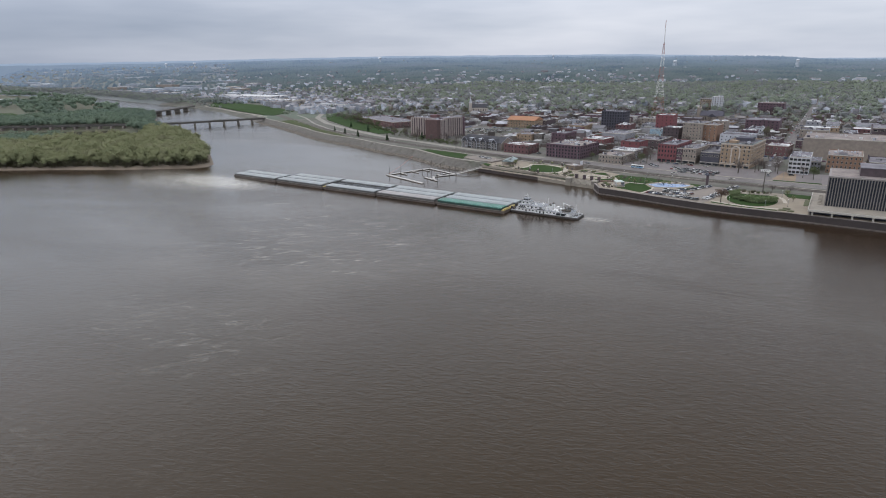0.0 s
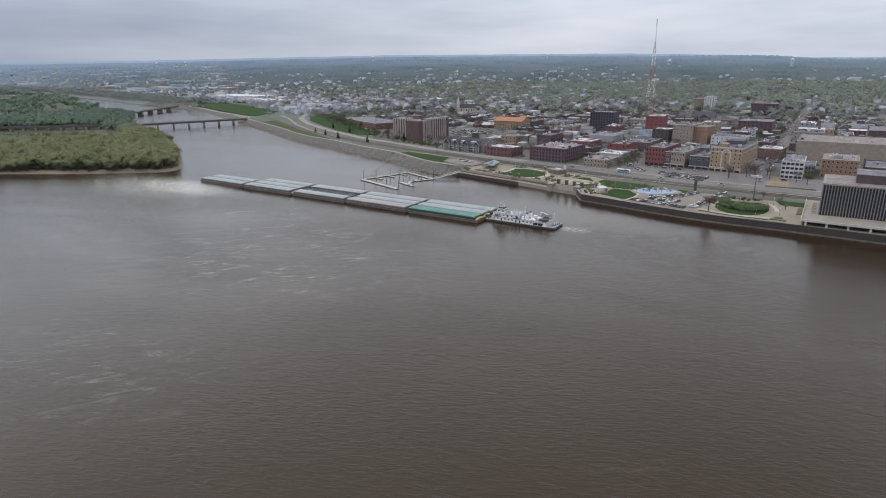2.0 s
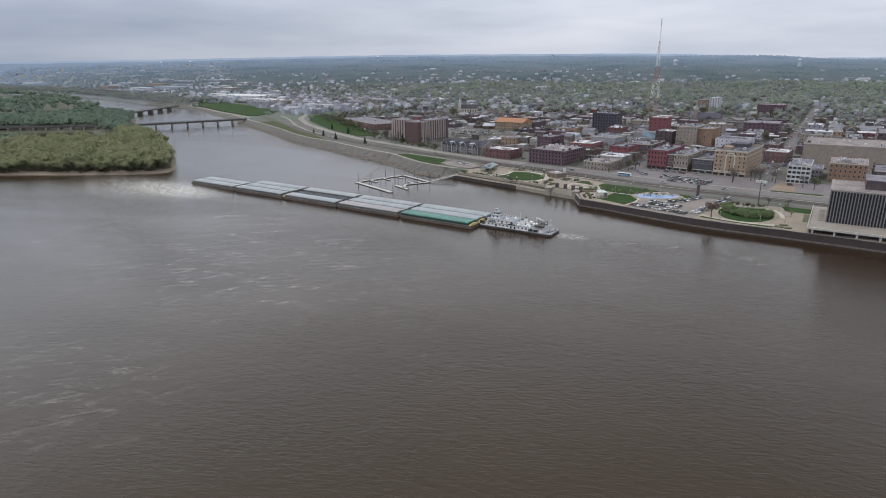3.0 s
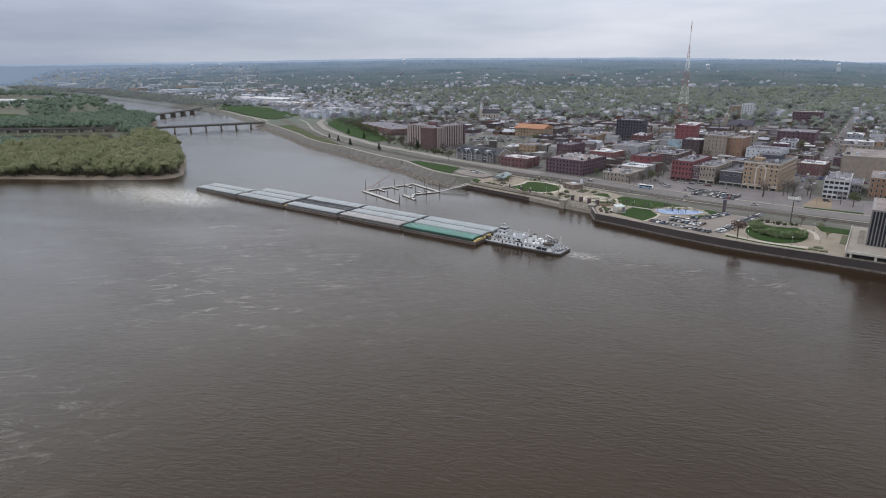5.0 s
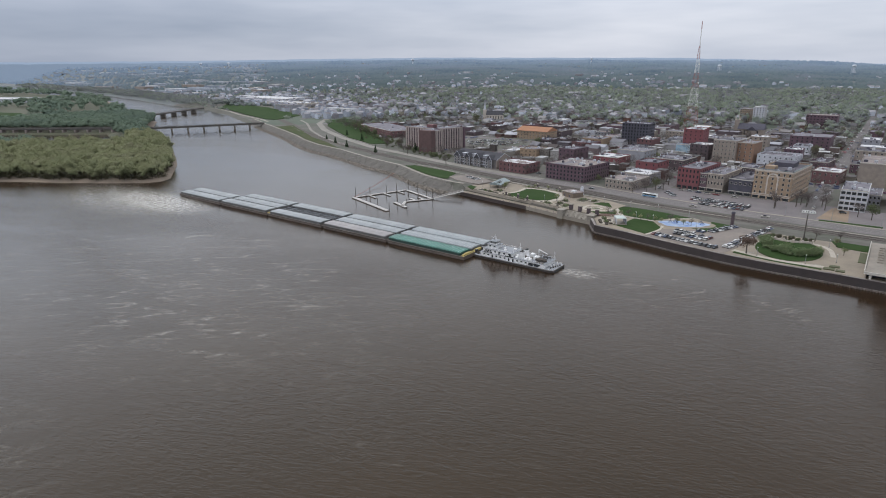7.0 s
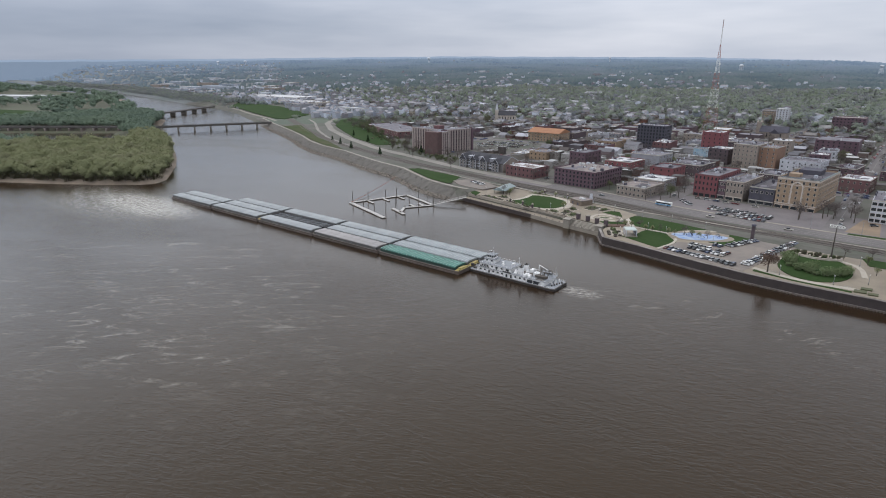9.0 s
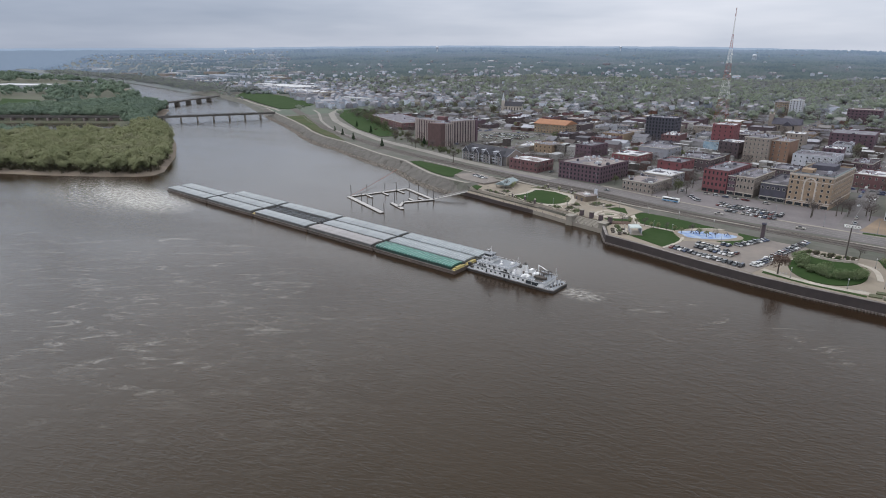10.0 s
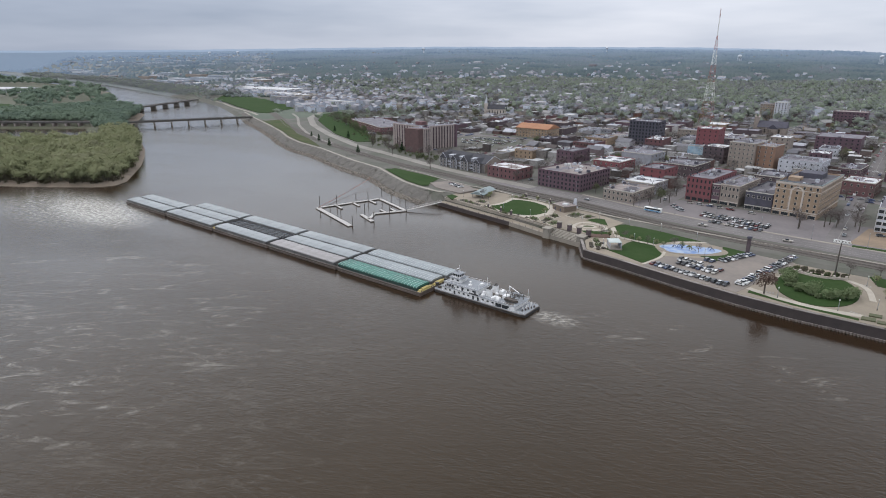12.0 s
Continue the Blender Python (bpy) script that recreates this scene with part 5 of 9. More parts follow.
        for i in range(10):
            ux, uy = rng.uniform(-a + 1, a - 1), rng.uniform(-c + 1, c - 1)
            rod(vents, (ux, uy, h + 0.1), (ux, uy, h + rng.uniform(0.7, 1.6)), rng.uniform(0.15, 0.35), 6)
        for i in range(2):
            uy = rng.uniform(-c + 1, c - 1)
            box(vents, -a, -a + 0.9, uy - 0.5, uy + 0.5, h, h + parapet + rng.uniform(0.6, 1.5))
        tagged(part("roof_vents", vents, rng.choice((METAL, wall, SLATE_DARK)), ob), "small vents and flues on the roof", kind="stuff")
    return ob


building(-261, -221, 597, 641, 13.4, BRICK_PURPLE, ROOF_TAN, "four-storey purple-brown brick block with a cluttered flat roof", 4, 11, 11, win=(1.5, 1.9), units=16, trim=BRICK_PURPLE)
building(-199, -175, 587, 620, 7.6, BRICK_BUFF, ROOF_TAN, "two-storey buff stone block with flat roof", 2, 7, 9, win=(1.3, 1.8), units=3)
building(-198, -173, 621, 646, 8.4, STUCCO_GREY, ROOF_WHITE, "grey block with a white membrane roof", 3, 0, 6, units=2)
building(-150, -132, 622, 668, 17.0, BRICK_RED, ROOF_GREY, "four-storey red painted brick building", 4, 6, 10, win=(1.1, 2.1), shop=True, units=5, trim=BRICK)
building(-131.6, -126.2, 621.4, 668, 14.0, BRICK_PURPLE, ROOF_GREY, "narrow brown brick building between its neighbours", 3, 3, 0, win=(1.0, 2.0), shop=True, units=1)
building(-125.8, -113, 620.5, 662, 14.6, BRICK_BUFF, ROOF_GREY, "three-storey buff building with cream shopfront", 3, 5, 9, win=(1.1, 2.2), shop=True, units=3, trim=STONE_CREAM)
building(-109, -91.6, 619, 664, 12.2, SLATE_DARK, ROOF_DARK, "charcoal two-storey building with a pale sign band", 2, 5, 0, win=(1.6, 1.6), shop=True, units=3)
hotel = building(-91, -64.5, 615, 668, 21.6, BRICK_TAN, ROOF_DARK, "six-storey tan brick hotel with arched central bay", 6, 7, 12, win=(1.25, 1.7), parapet=1.0, units=5, shop=True, trim=STONE_CREAM)
bm = B()
for i in (-3.6, 3.6):
    box(bm, i - 0.45, i + 0.45, -26.85, -26.48, 4, 16.6)
for k in range(12):
    a0, a1 = math.pi * k / 12, math.pi * (k + 1) / 12
    lo = [(3.15 * math.cos(a0), 3.15 * math.sin(a0)), (4.05 * math.cos(a0), 4.05 * math.sin(a0)), (4.05 * math.cos(a1), 4.05 * math.sin(a1)), (3.15 * math.cos(a1), 3.15 * math.sin(a1))]
    ring = [[bm.verts.new((px_, y_, 16.6 + pz_)) for px_, pz_ in lo] for y_ in (-26.85, -26.48)]
    bm.faces.new(ring[0]), bm.faces.new(ring[1][::-1])
    for q in range(4):
        bm.faces.new((ring[0][q], ring[1][q], ring[1][(q + 1) % 4], ring[0][(q + 1) % 4]))
part("arched_bay", bm, STONE_CREAM, hotel, "cream stone arch over the central bay")
for z0, z1 in ((4.0, 4.5), (18.0, 18.35), (21.4, 22.0)):
    part("string_course", box(B(), -13.4, 13.4, -26.75, -26.48, z0, z1), STONE_CREAM, hotel)
    part("string_course", box(B(), 13.23, 13.5, -26.4, 26.4, z0, z1), STONE_CREAM, hotel)
M_TEAL = mat("verdigris_coping", (0.13, 0.17, 0.17), (0.10, 0.13, 0.135), 0.6, 0.3)
part("coping", box(B(), 12.7, 13.6, -26.7, 26.5, 22.75, 23.0), M_TEAL, hotel, "blue-green roof coping")
part("coping", box(B(), -13.6, 13.6, -26.95, -26.1, 23.02, 23.25), M_TEAL, hotel, "blue-green roof coping")
part("roof_bulkhead", box(B(), -10, -3, -14, -6, 21.7, 24.0), BRICK_TAN, hotel)
part("penthouse", box(B(), -8, 6, 2, 16, 21.6, 25.2), SLATE_DARK, hotel, "dark rooftop penthouse")
building(-316, -284, 605, 628, 9.2, BRICK, ROOF_WHITE, "low red brick building with a bright white roof", 2, 7, 4, win=(1.3, 1.7), units=1, trim=BRICK)
building(-252, -226, 683, 712, 10.6, BRICK_RED, ROOF_WHITE, "red-sided building with a white roof", 2, 5, 5, units=1)
building(-293, -259, 868, 892, 27.0, SLATE_DARK, ROOF_GREY, "dark glass office block with vertical ribs", 7, 9, 5, win=(1.8, 2.4), units=4, trim=SLATE_DARK)
building(-161, -138, 780, 818, 23.5, BRICK_BUFF, ROOF_GREY, "cream brick office with cornice", 6, 6, 0, win=(1.1, 1.6), units=3)
building(-137.6, -122, 782, 808, 22.0, BRICK_ORANGE, ROOF_GREY, "orange-brown brick building with blank side", 6, 3, 0, win=(1.1, 1.6), units=1)
building(-122, -92, 706, 735, 8.4, BRICK_DARK, ROOF_DARK, "low dark brick block with a black tar roof", 2, 6, 0, win=(1.6, 1.4), units=7)
building(-62, -41, 712, 738, 10.5, BRICK, ROOF_WHITE, "brick building with a bright white roof", 2, 5, 5, units=1)
building(-33, -17, 607, 645, 14.6, WALL_WHITE, ROOF_GREY, "white four-storey office with banded glazing", 4, 5, 0, 9, win=(2.5, 1.9), units=6)
building(-22, -9.5, 640, 672, 7.0, STUCCO_GREY, ROOF_GREY, "low grey building beside the white office", 2, 5, 0, units=2)
building(-5, 21, 628, 668, 15.5, BRICK_ORANGE, ROOF_TAN, "four-storey orange brick building", 4, 8, 0, 8, win=(1.2, 1.8), units=6)
building(-29, 74, 716, 775, 19.5, BRICK_BUFF, ROOF_TAN, "large windowless tan brick hall", 3, 0, 0, 0, units=8)
building(26, 70, 640, 680, 9.5, BRICK_DARK, ROOF_GREY, "low dark brick building with grey roof", 2, 8, 0, 6, units=4)
building(30, 84, 800, 850, 24, BRICK_DARK, ROOF_GREY, "dark brick block with banded windows", 5, 9, 0, 6, win=(3.2, 1.5), units=4)
building(-206, -189, 1222, 1244, 29.0, WALL_WHITE, ROOF_WHITE, "tall white apartment tower with dark window strips", 9, 4, 6, win=(1.3, 1.8), units=2, name="apartment_tower")
building(-226, -206.4, 1224, 1242, 26.0, BRICK_TAN, ROOF_GREY, "brown-banded wing of the apartment tower", 8, 6, 0, win=(1.9, 1.6), units=1, name="apartment_tower", trim=WALL_WHITE)
building(-128, -86, 1214, 1246, 20.0, BRICK_PURPLE, ROOF_TAN, "large red-brown brick block before the wooded hill", 5, 9, 0, win=(1.8, 1.6), units=3, trim=BRICK_PURPLE)
building(-997, -912, 1000, 1016, 12.0, WALL_WHITE, ROOF_WHITE, "long low white warehouse with flat roof", 2, 12, 0, win=(2.5, 1.4), units=0, name="warehouse")
building(-700, -570, 775, 822, 9.0, BRICK, ROOF_GREY, "long low red-brown brick warehouse with grey roof", 2, 14, 6, win=(2.2, 1.6), units=5, turn=-25, name="warehouse")
building(-1560, -1360, 1180, 1260, 10, WALL_WHITE, ROOF_WHITE, "very large pale industrial shed", 1, 0, 0, units=6, name="warehouse")
building(-1330, -1180, 1100, 1150, 9, STONE_CREAM, ROOF_WHITE, "pale industrial shed with white roof", 1, 0, 0, units=4, name="warehouse")
building(-1180, -1120, 1010, 1040, 12, STUCCO_GREY, ROOF_GREY, "grey industrial building with flat roof", 3, 6, 0, units=2, name="warehouse")

building(-2290, -2090, 745, 825, 11, WALL_WHITE, ROOF_WHITE, "very long white industrial shed between the rivers", 1, 0, 0, units=0, turn=28, z=2.6, name="warehouse")
building(-210, -188, 846, 872, 26.0, BRICK_RED, ROOF_WHITE, "tall red painted brick building behind a blue mural", 6, 4, 3, win=(1.0, 1.6), units=3, trim=BRICK_RED)
building(-214, -187, 835, 845, 9.0, mat("blue_mural_paint", (0.20, 0.34, 0.46), (0.42, 0.50, 0.55), 0.8, 0.25, fine=4), ROOF_DARK, "low annex with a blue painted mural wall", 1, 0, 0, units=2)
building(-246, -216, 733, 762, 12.0, STUCCO_GREY, ROOF_GREY, "grey rendered block with a blank pale front", 3, 0, 4, units=4)
building(-200, -179, 661, 686, 12.6, BRICK_RED, ROOF_DARK, "narrow three-storey red brick building", 3, 3, 4, win=(1.0, 1.7), units=2, trim=BRICK)
building(-118, -84, 778, 808, 12.0, WALL_WHITE, ROOF_GREY, "white painted brick block with dark windows", 3, 7, 3, win=(1.1, 1.4), units=4, trim=WALL_WHITE)
building(-198, -168, 704, 738, 10.6, BRICK_DARK, ROOF_DARK, "low dark brick block with a tar roof", 2, 6, 5, win=(1.8, 1.5), units=6)
building(-112, -70, 946, 990, 15.0, BRICK_PURPLE, ROOF_GREY, "long purple-brown brick warehouse in the town", 4, 8, 0, win=(1.4, 1.6), units=4, trim=BRICK_PURPLE)
SHED_RNG = random.Random(9)
SHEDS = [(-1460, 1220, 200, 80), (-1255, 1125, 150, 50)]
for k in range(26):
    r, az = SHED_RNG.uniform(1750, 3100), radians(SHED_RNG.uniform(50, 69))
    x, y = -r * math.sin(az), r * math.cos(az)
    if y < float(shore(x)) + 150:
        y = float(shore(x)) + SHED_RNG.uniform(150, 420)
    w, d_ = SHED_RNG.uniform(40, 120), SHED_RNG.uniform(30, 60)
    if any(abs(x - q[0]) < (w + q[2]) / 2 + 10 and abs(y - q[1]) < (d_ + q[3]) / 2 + 10 for q in SHEDS):
        continue
    SHEDS.append((x, y, w, d_))
    building(x - w / 2, x + w / 2, y - d_ / 2, y + d_ / 2, SHED_RNG.uniform(7, 12), SHED_RNG.choice((WALL_WHITE, STUCCO_GREY, BRICK_BUFF)), SHED_RNG.choice((ROOF_WHITE, ROOF_WHITE, ROOF_GREY)), "pale industrial shed on the far river flats", 1, units=0, name="warehouse")


M_PIER = mat("pinkish_concrete_pier", (0.36, 0.305, 0.285), (0.285, 0.245, 0.23), 0.9, 0.3, 0.1)


M_CORE = mat("maroon_brick", (0.125, 0.076, 0.073), (0.088, 0.056, 0.056), 0.9, 0.3, 0.1, fine=20)


def apartment_tower():
    """Three joined wings with pale piers, and a brick stair core in front."""
    ob = thing("apartment_tower", pose(-465, 690, 5.7), "eight-storey apartment block with pale piers and brick core", "building")
    me = window(1.3, 1.6, BRICK)

    def wing(x, y, turn, length, depth, bays, h, end_brick=False):
        at = pose(x + 465, y - 690, 0, 0, 0, turn)
        part("wall", box(B(), 0, length, 0, depth, 0, h), BRICK_PURPLE, ob, at=at)
        part("roof", box(B(), 0.4, length - 0.4, 0.4, depth - 0.4, h, h + 0.15), ROOF_GREY, ob, at=at)
        part("parapet", box(B(), -0.1, length + 0.1, -0.35, 0.1, h - 0.4, h + 0.6), M_PIER, ob, at=at)
        step = length / bays
        for i in range(bays + 1):
            c = min(max(i * step, 0.75), length - 0.75)
            part("pier", box(B(), c - step * 0.27, c + step * 0.27, -0.3, 0.0, 0, h - 0.4), M_PIER, ob, at=at)
        for f in range(8):
            for i in range(bays):
                part("window", me, None, ob, at=at @ pose((i + 0.5) * step, 0, 1.7 + f * 2.95))

    wing(-509, 693, -9, 47, 16, 10, 25.2)
    wing(-444.5, 671, 90, 15, 24, 4, 25.0)
    wing(-454, 692.5, 70, 33, 18, 9, 25.2)
    part("brick_core", box(B(), 1.5, 20.2, -27, -18.5, 0, 25.8), M_CORE, ob, "red-brown brick stair core")
    part("brick_end", box(B(), 20.5, 24.5, 33.6, 36.6, 0, 25.8), BRICK_PURPLE, ob, "red-brown brick stair core")
    part("lift_house", box(B(), -14, -4, 8, 16, 25, 29), BRICK, ob, "brick lift house on the roof")
    for k, (ux, uy) in enumerate(((-30, 10), (8, -8), (6, 22), (-20, 8))):
        part("roof_unit", box(B(), ux - 1.2, ux + 1.2, uy - 1.2, uy + 1.2, 25.1, 26.6, 0.1, 0.1), METAL, ob)
    return ob


apartment_tower()


def gable_prism(bm, x0, x1, y0, y1, z0, z1, along="x", over=0.5):
    """A pitched roof with thickness."""
    if along == "x":
        pts = [(y0 - over, z0), ((y0 + y1) / 2, z1), (y1 + over, z0), (y1 + over, z0 - 0.25), (y0 - over, z0 - 0.25)]
        ends = [[bm.verts.new((x, p, q)) for p, q in pts] for x in (x0 - over, x1 + over)]
    else:
        pts = [(x0 - over, z0), ((x0 + x1) / 2, z1), (x1 + over, z0), (x1 + over, z0 - 0.25), (x0 - over, z0 - 0.25)]
        ends = [[bm.verts.new((p, y, q)) for p, q in pts] for y in (y0 - over, y1 + over)]
    k = len(pts)
    for i in range(k):
        bm.faces.new((ends[0][i], ends[0][(i + 1) % k], ends[1][(i + 1) % k], ends[1][i]))
    bm.faces.new(ends[0]), bm.faces.new(ends[1][::-1])
    return bm


def row_houses():
    L, D, E, T = 58.0, 24.0, 8.6, 14.4
    taupe = mat("taupe_siding", (0.185, 0.17, 0.165), (0.135, 0.125, 0.122), 0.85, 0.4, 0.1)
    ob = thing("terrace", pose(-381, 622, 5.8, 0, 0, -8.5), "terrace of taupe gabled townhouses with white trim", "house")
    part("wall", box(B(), 0, L, 0, D, 0, E), taupe, ob)
    part("roof", gable_prism(B(), 0, L, 0, D, E, T), SHINGLE, ob)

    def tri(bm, pts, d_):
        lo = [bm.verts.new(p) for p in pts]
        hi = [bm.verts.new(Vector(p) + Vector(d_)) for p in pts]
        bm.faces.new(lo), bm.faces.new(hi[::-1])
        for i in range(3):
            bm.faces.new((lo[i], lo[(i + 1) % 3], hi[(i + 1) % 3], hi[i]))
        return bm

    part("gable_wall", tri(B(), ((L + 0.1, 0.2, E - 0.2), (L + 0.1, D - 0.2, E - 0.2), (L + 0.1, D / 2, T - 0.3)), (0.5, 0, 0)), BRICK_BUFF, ob, "buff gable end wall")
    part("end_wall", box(B(), L, L + 0.5, 0.1, D - 0.1, 0, E - 0.2), BRICK_BUFF, ob, "buff gable end wall")
    for a, b in (((L + 0.75, -0.4, E - 0.3), (L + 0.75, D / 2, T + 0.05)), ((L + 0.75, D + 0.4, E - 0.3), (L + 0.75, D / 2, T + 0.05))):
        part("bargeboard", rod(B(), a, b, 0.22, 4), WALL_WHITE, ob, "white bargeboard")
    me = window(1.5, 1.7, WALL_WHITE)
    for k, x in enumerate((6, 20, 34, 50)):
        hw, top = (4.6, 13.6) if k % 2 == 0 else (3.9, 12.8)
        part("gabled_bay", box(B(), x - hw, x + hw, -2.2, 0.2, 0, E), taupe, ob)
        part("bay_roof", gable_prism(B(), x - hw, x + hw, -2.2, 10, E, top, "y", 0.5), SHINGLE, ob)
        part("bay_gable", tri(B(), ((x - hw, -2.3, E - 0.1), (x + hw, -2.3, E - 0.1), (x, -2.3, top - 0.3)), (0, 0.35, 0)), STUCCO_GREY if k % 2 else taupe, ob)
        for s_ in (-1, 1):
            part("bargeboard", rod(B(), (x + s_ * (hw + 0.45), -2.75, E - 0.35), (x, -2.75, top + 0.05), 0.2, 4), WALL_WHITE, ob, "white bargeboard")
            part("corner_board", box(B(), x + s_ * hw - 0.15, x + s_ * hw + 0.15, -2.32, -2.1, 0, E), WALL_WHITE, ob, "white corner board")
        part("band", box(B(), x - hw, x + hw, -2.34, -2.18, E - 0.2, E + 0.15), WALL_WHITE, ob, "white trim band")
        for f in range(3):
            for s_ in (-2.1, 2.1):
                part("window", me, None, ob, at=pose(x + s_, -2.2, 1.6 + f * 2.75))
    for x in (13, 27, 42):
        part("dormer", box(B(), x - 1.6, x + 1.6, 0.5, 6, E - 0.2, E + 3.0), STUCCO_GREY, ob)
        part("dormer_roof", box(B(), x - 2.0, x + 2.0, 0.1, 6.4, E + 3.0, E + 3.3), WALL_WHITE, ob)
        for f in range(3):
            part("window", me, None, ob, at=pose(x, 0, 1.6 + f * 2.75))
        for f in (1, 2):
            part("balcony", box(B(), x - 2.6, x + 2.6, -1.5, 0.0, f * 2.75 - 0.1, f * 2.75 + 0.1), WALL_WHITE, ob, "white balcony")
            part("balustrade", box(B(), x - 2.6, x + 2.6, -1.52, -1.44, f * 2.75 + 0.75, f * 2.75 + 0.95), WALL_WHITE, ob, "white balustrade")


row_houses()


def stone_church():
    z = float(land(-176, 1062)) - 0.3
    c = thing("church", pose(-176, 1062, z, 0, 0, 0), "buff stone church with a steep roof and square tower", "church")
    part("nave_wall", box(B(), -17, 17, -8, 8, 0, 10), BRICK_BUFF, c)
    part("nave_roof", gable_prism(B(), -17, 17, -8, 8, 10, 17.5), SLATE_DARK, c, "dark slate roof")
    part("transept_wall", box(B(), -4, 8, -12.5, -8, 0, 9), BRICK_BUFF, c)
    part("transept_roof", gable_prism(B(), -4, 8, -12.5, -7, 9, 14.5, "y"), SLATE_DARK, c)
    part("tower", box(B(), -22.5, -17, -4, 2, 0, 22), BRICK_BUFF, c)
    for ax, ay in ((-22.1, -3.6), (-17.4, -3.6), (-22.1, 1.6), (-17.4, 1.6)):
        part("pinnacle", rod(B(), (ax, ay, 22), (ax, ay, 26), 0.6, 6, 0.05), STONE_CREAM, c)
    for k in range(5):
        part("lancet_window", box(B(), -14 + k * 5.6, -12.6 + k * 5.6, -8.06, -7.96, 3, 8), M_GLASS, c)


stone_church()


def pale_church():
    z = float(land(-608, 1062)) - 0.3
    c = thing("church", pose(-608, 1062, z, 0, 0, 30), "pale stone church with a slim steeple and grey roof", "church")
    part("nave_wall", box(B(), -16, 16, -7, 7, 0, 11), STONE_CREAM, c)
    part("nave_roof", gable_prism(B(), -16, 16, -7, 7, 11, 18), SHINGLE, c, "grey shingle roof")
    part("tower", box(B(), -22, -16.1, -3, 3, 0, 20), STONE_CREAM, c)
    part("steeple", rod(B(), (-19, 0, 20), (-19, 0, 33), 2.6, 8, 0.1), WALL_WHITE, c, "white steeple")
    for k in range(6):
        part("window", box(B(), -13.4 + k * 4.8, -12 + k * 4.8, -7.08, -6.96, 3, 8.5), M_GLASS, c)


pale_church()
strip("lawn", [(-398, 1312), (-345, 1296), (-292, 1280)], 58.0, 0.5, mat("school_field", (0.06, 0.098, 0.035), (0.08, 0.11, 0.045), 0.95, 0.03, 0.1), "bright green playing field among the trees", "lawn", 8.0)


def orange_hall():
    ob = building(-436, -390, 848, 878, 11.0, BRICK_TAN, ROOF_TAN, "tan hall with an orange tiled roof", 3, 10, 5, units=0, name="public_hall")
    part("tiled_roof", gable_prism(B(), -23, 23, -15, 15, 11.6, 16.5, "x", 1.0), ROOF_ORANGE, ob, "orange clay tile roof")


orange_hall()


def striped_office():
    """The dark office slab on its raised terrace."""
    t = thing("office_terrace", pose(-9, 450, 5), "raised pale concrete terrace on columns over the river wall", "terrace")
    part("slab", box(B(), 0, 110, 0.6, 62, 3.1, 3.9), M_CONCRETE, t)
    part("fascia", box(B(), -0.2, 110, 0.2, 0.6, 2.7, 4.0), TRIM, t)
    part("side_fascia", box(B(), -0.4, 0.0, 0.6, 62, 2.7, 4.5), TRIM, t)
    part("back_wall", box(B(), 1.0, 110, 6, 6.5, 0, 3.1), SLATE_DARK, t)
    part("side_wall", box(B(), 0.3, 0.9, 1.0, 62, 0, 3.1), M_CONCRETE, t)
    for i in range(10):
        part("column", box(B(), 2 + i * 11, 3.1 + i * 11, 0.7, 1.9, 0, 3.1), TRIM, t)
    for i in range(7):
        part("planter", box(B(), 4 + i * 0.01, 6.5, 20 + i * 5, 22.5 + i * 5, 3.9, 4.5, 0.1, 0.1), M_CONCRETE, t)
    o = thing("office_block", pose(-1.0, 468.5, 8.9), "office block with dark glass and pale vertical fins", "building")
    W, D, H = 84.0, 36.0, 19.8
    part("core", box(B(), 0.4, W - 0.4, 0.4, D - 0.4, 0, H - 0.6), mat("tinted_curtain_glass", (0.024, 0.028, 0.04), (0.036, 0.04, 0.055), 0.15, 0.4), o, "dark tinted curtain glass")
    part("side_wall", box(B(), 0, 0.42, 0.35, D, 0, H), mat("mauve_grey_concrete", (0.20, 0.183, 0.18), (0.16, 0.147, 0.145), 0.85, 0.2), o, "plain grey concrete end wall")
    part("roof_slab", box(B(), -0.2, W + 0.2, -0.3, D + 0.2, H - 0.6, H + 0.35), mat("weathered_roof_band", (0.27, 0.245, 0.235), (0.21, 0.19, 0.185), 0.85, 0.2), o)
    part("roof_gravel", box(B(), 1.2, W - 1.2, 1.1, D - 1.2, H + 0.3, H + 0.42), ROOF_TAN, o)
    part("penthouse", box(B(), 17, W - 8, 9, D - 5, H + 0.4, H + 5.6), BRICK_DARK, o, "dark rooftop plant house")
    part("penthouse_roof", box(B(), 16.7, W - 7.7, 8.7, D - 4.7, H + 5.6, H + 6.0), ROOF_GREY, o)
    fin = mesh_of(box(B(), -0.3, 0.3, -0.4, 0.42, 0, H - 0.6), mat("dark_fin_concrete", (0.185, 0.17, 0.168), (0.15, 0.14, 0.138), 0.85, 0.3))
    n = 54
    for i in range(n):
        part("fin", fin, None, o, at=pose(0.4 + i * (W - 0.8) / (n - 1), 0.2, 0))


striped_office()


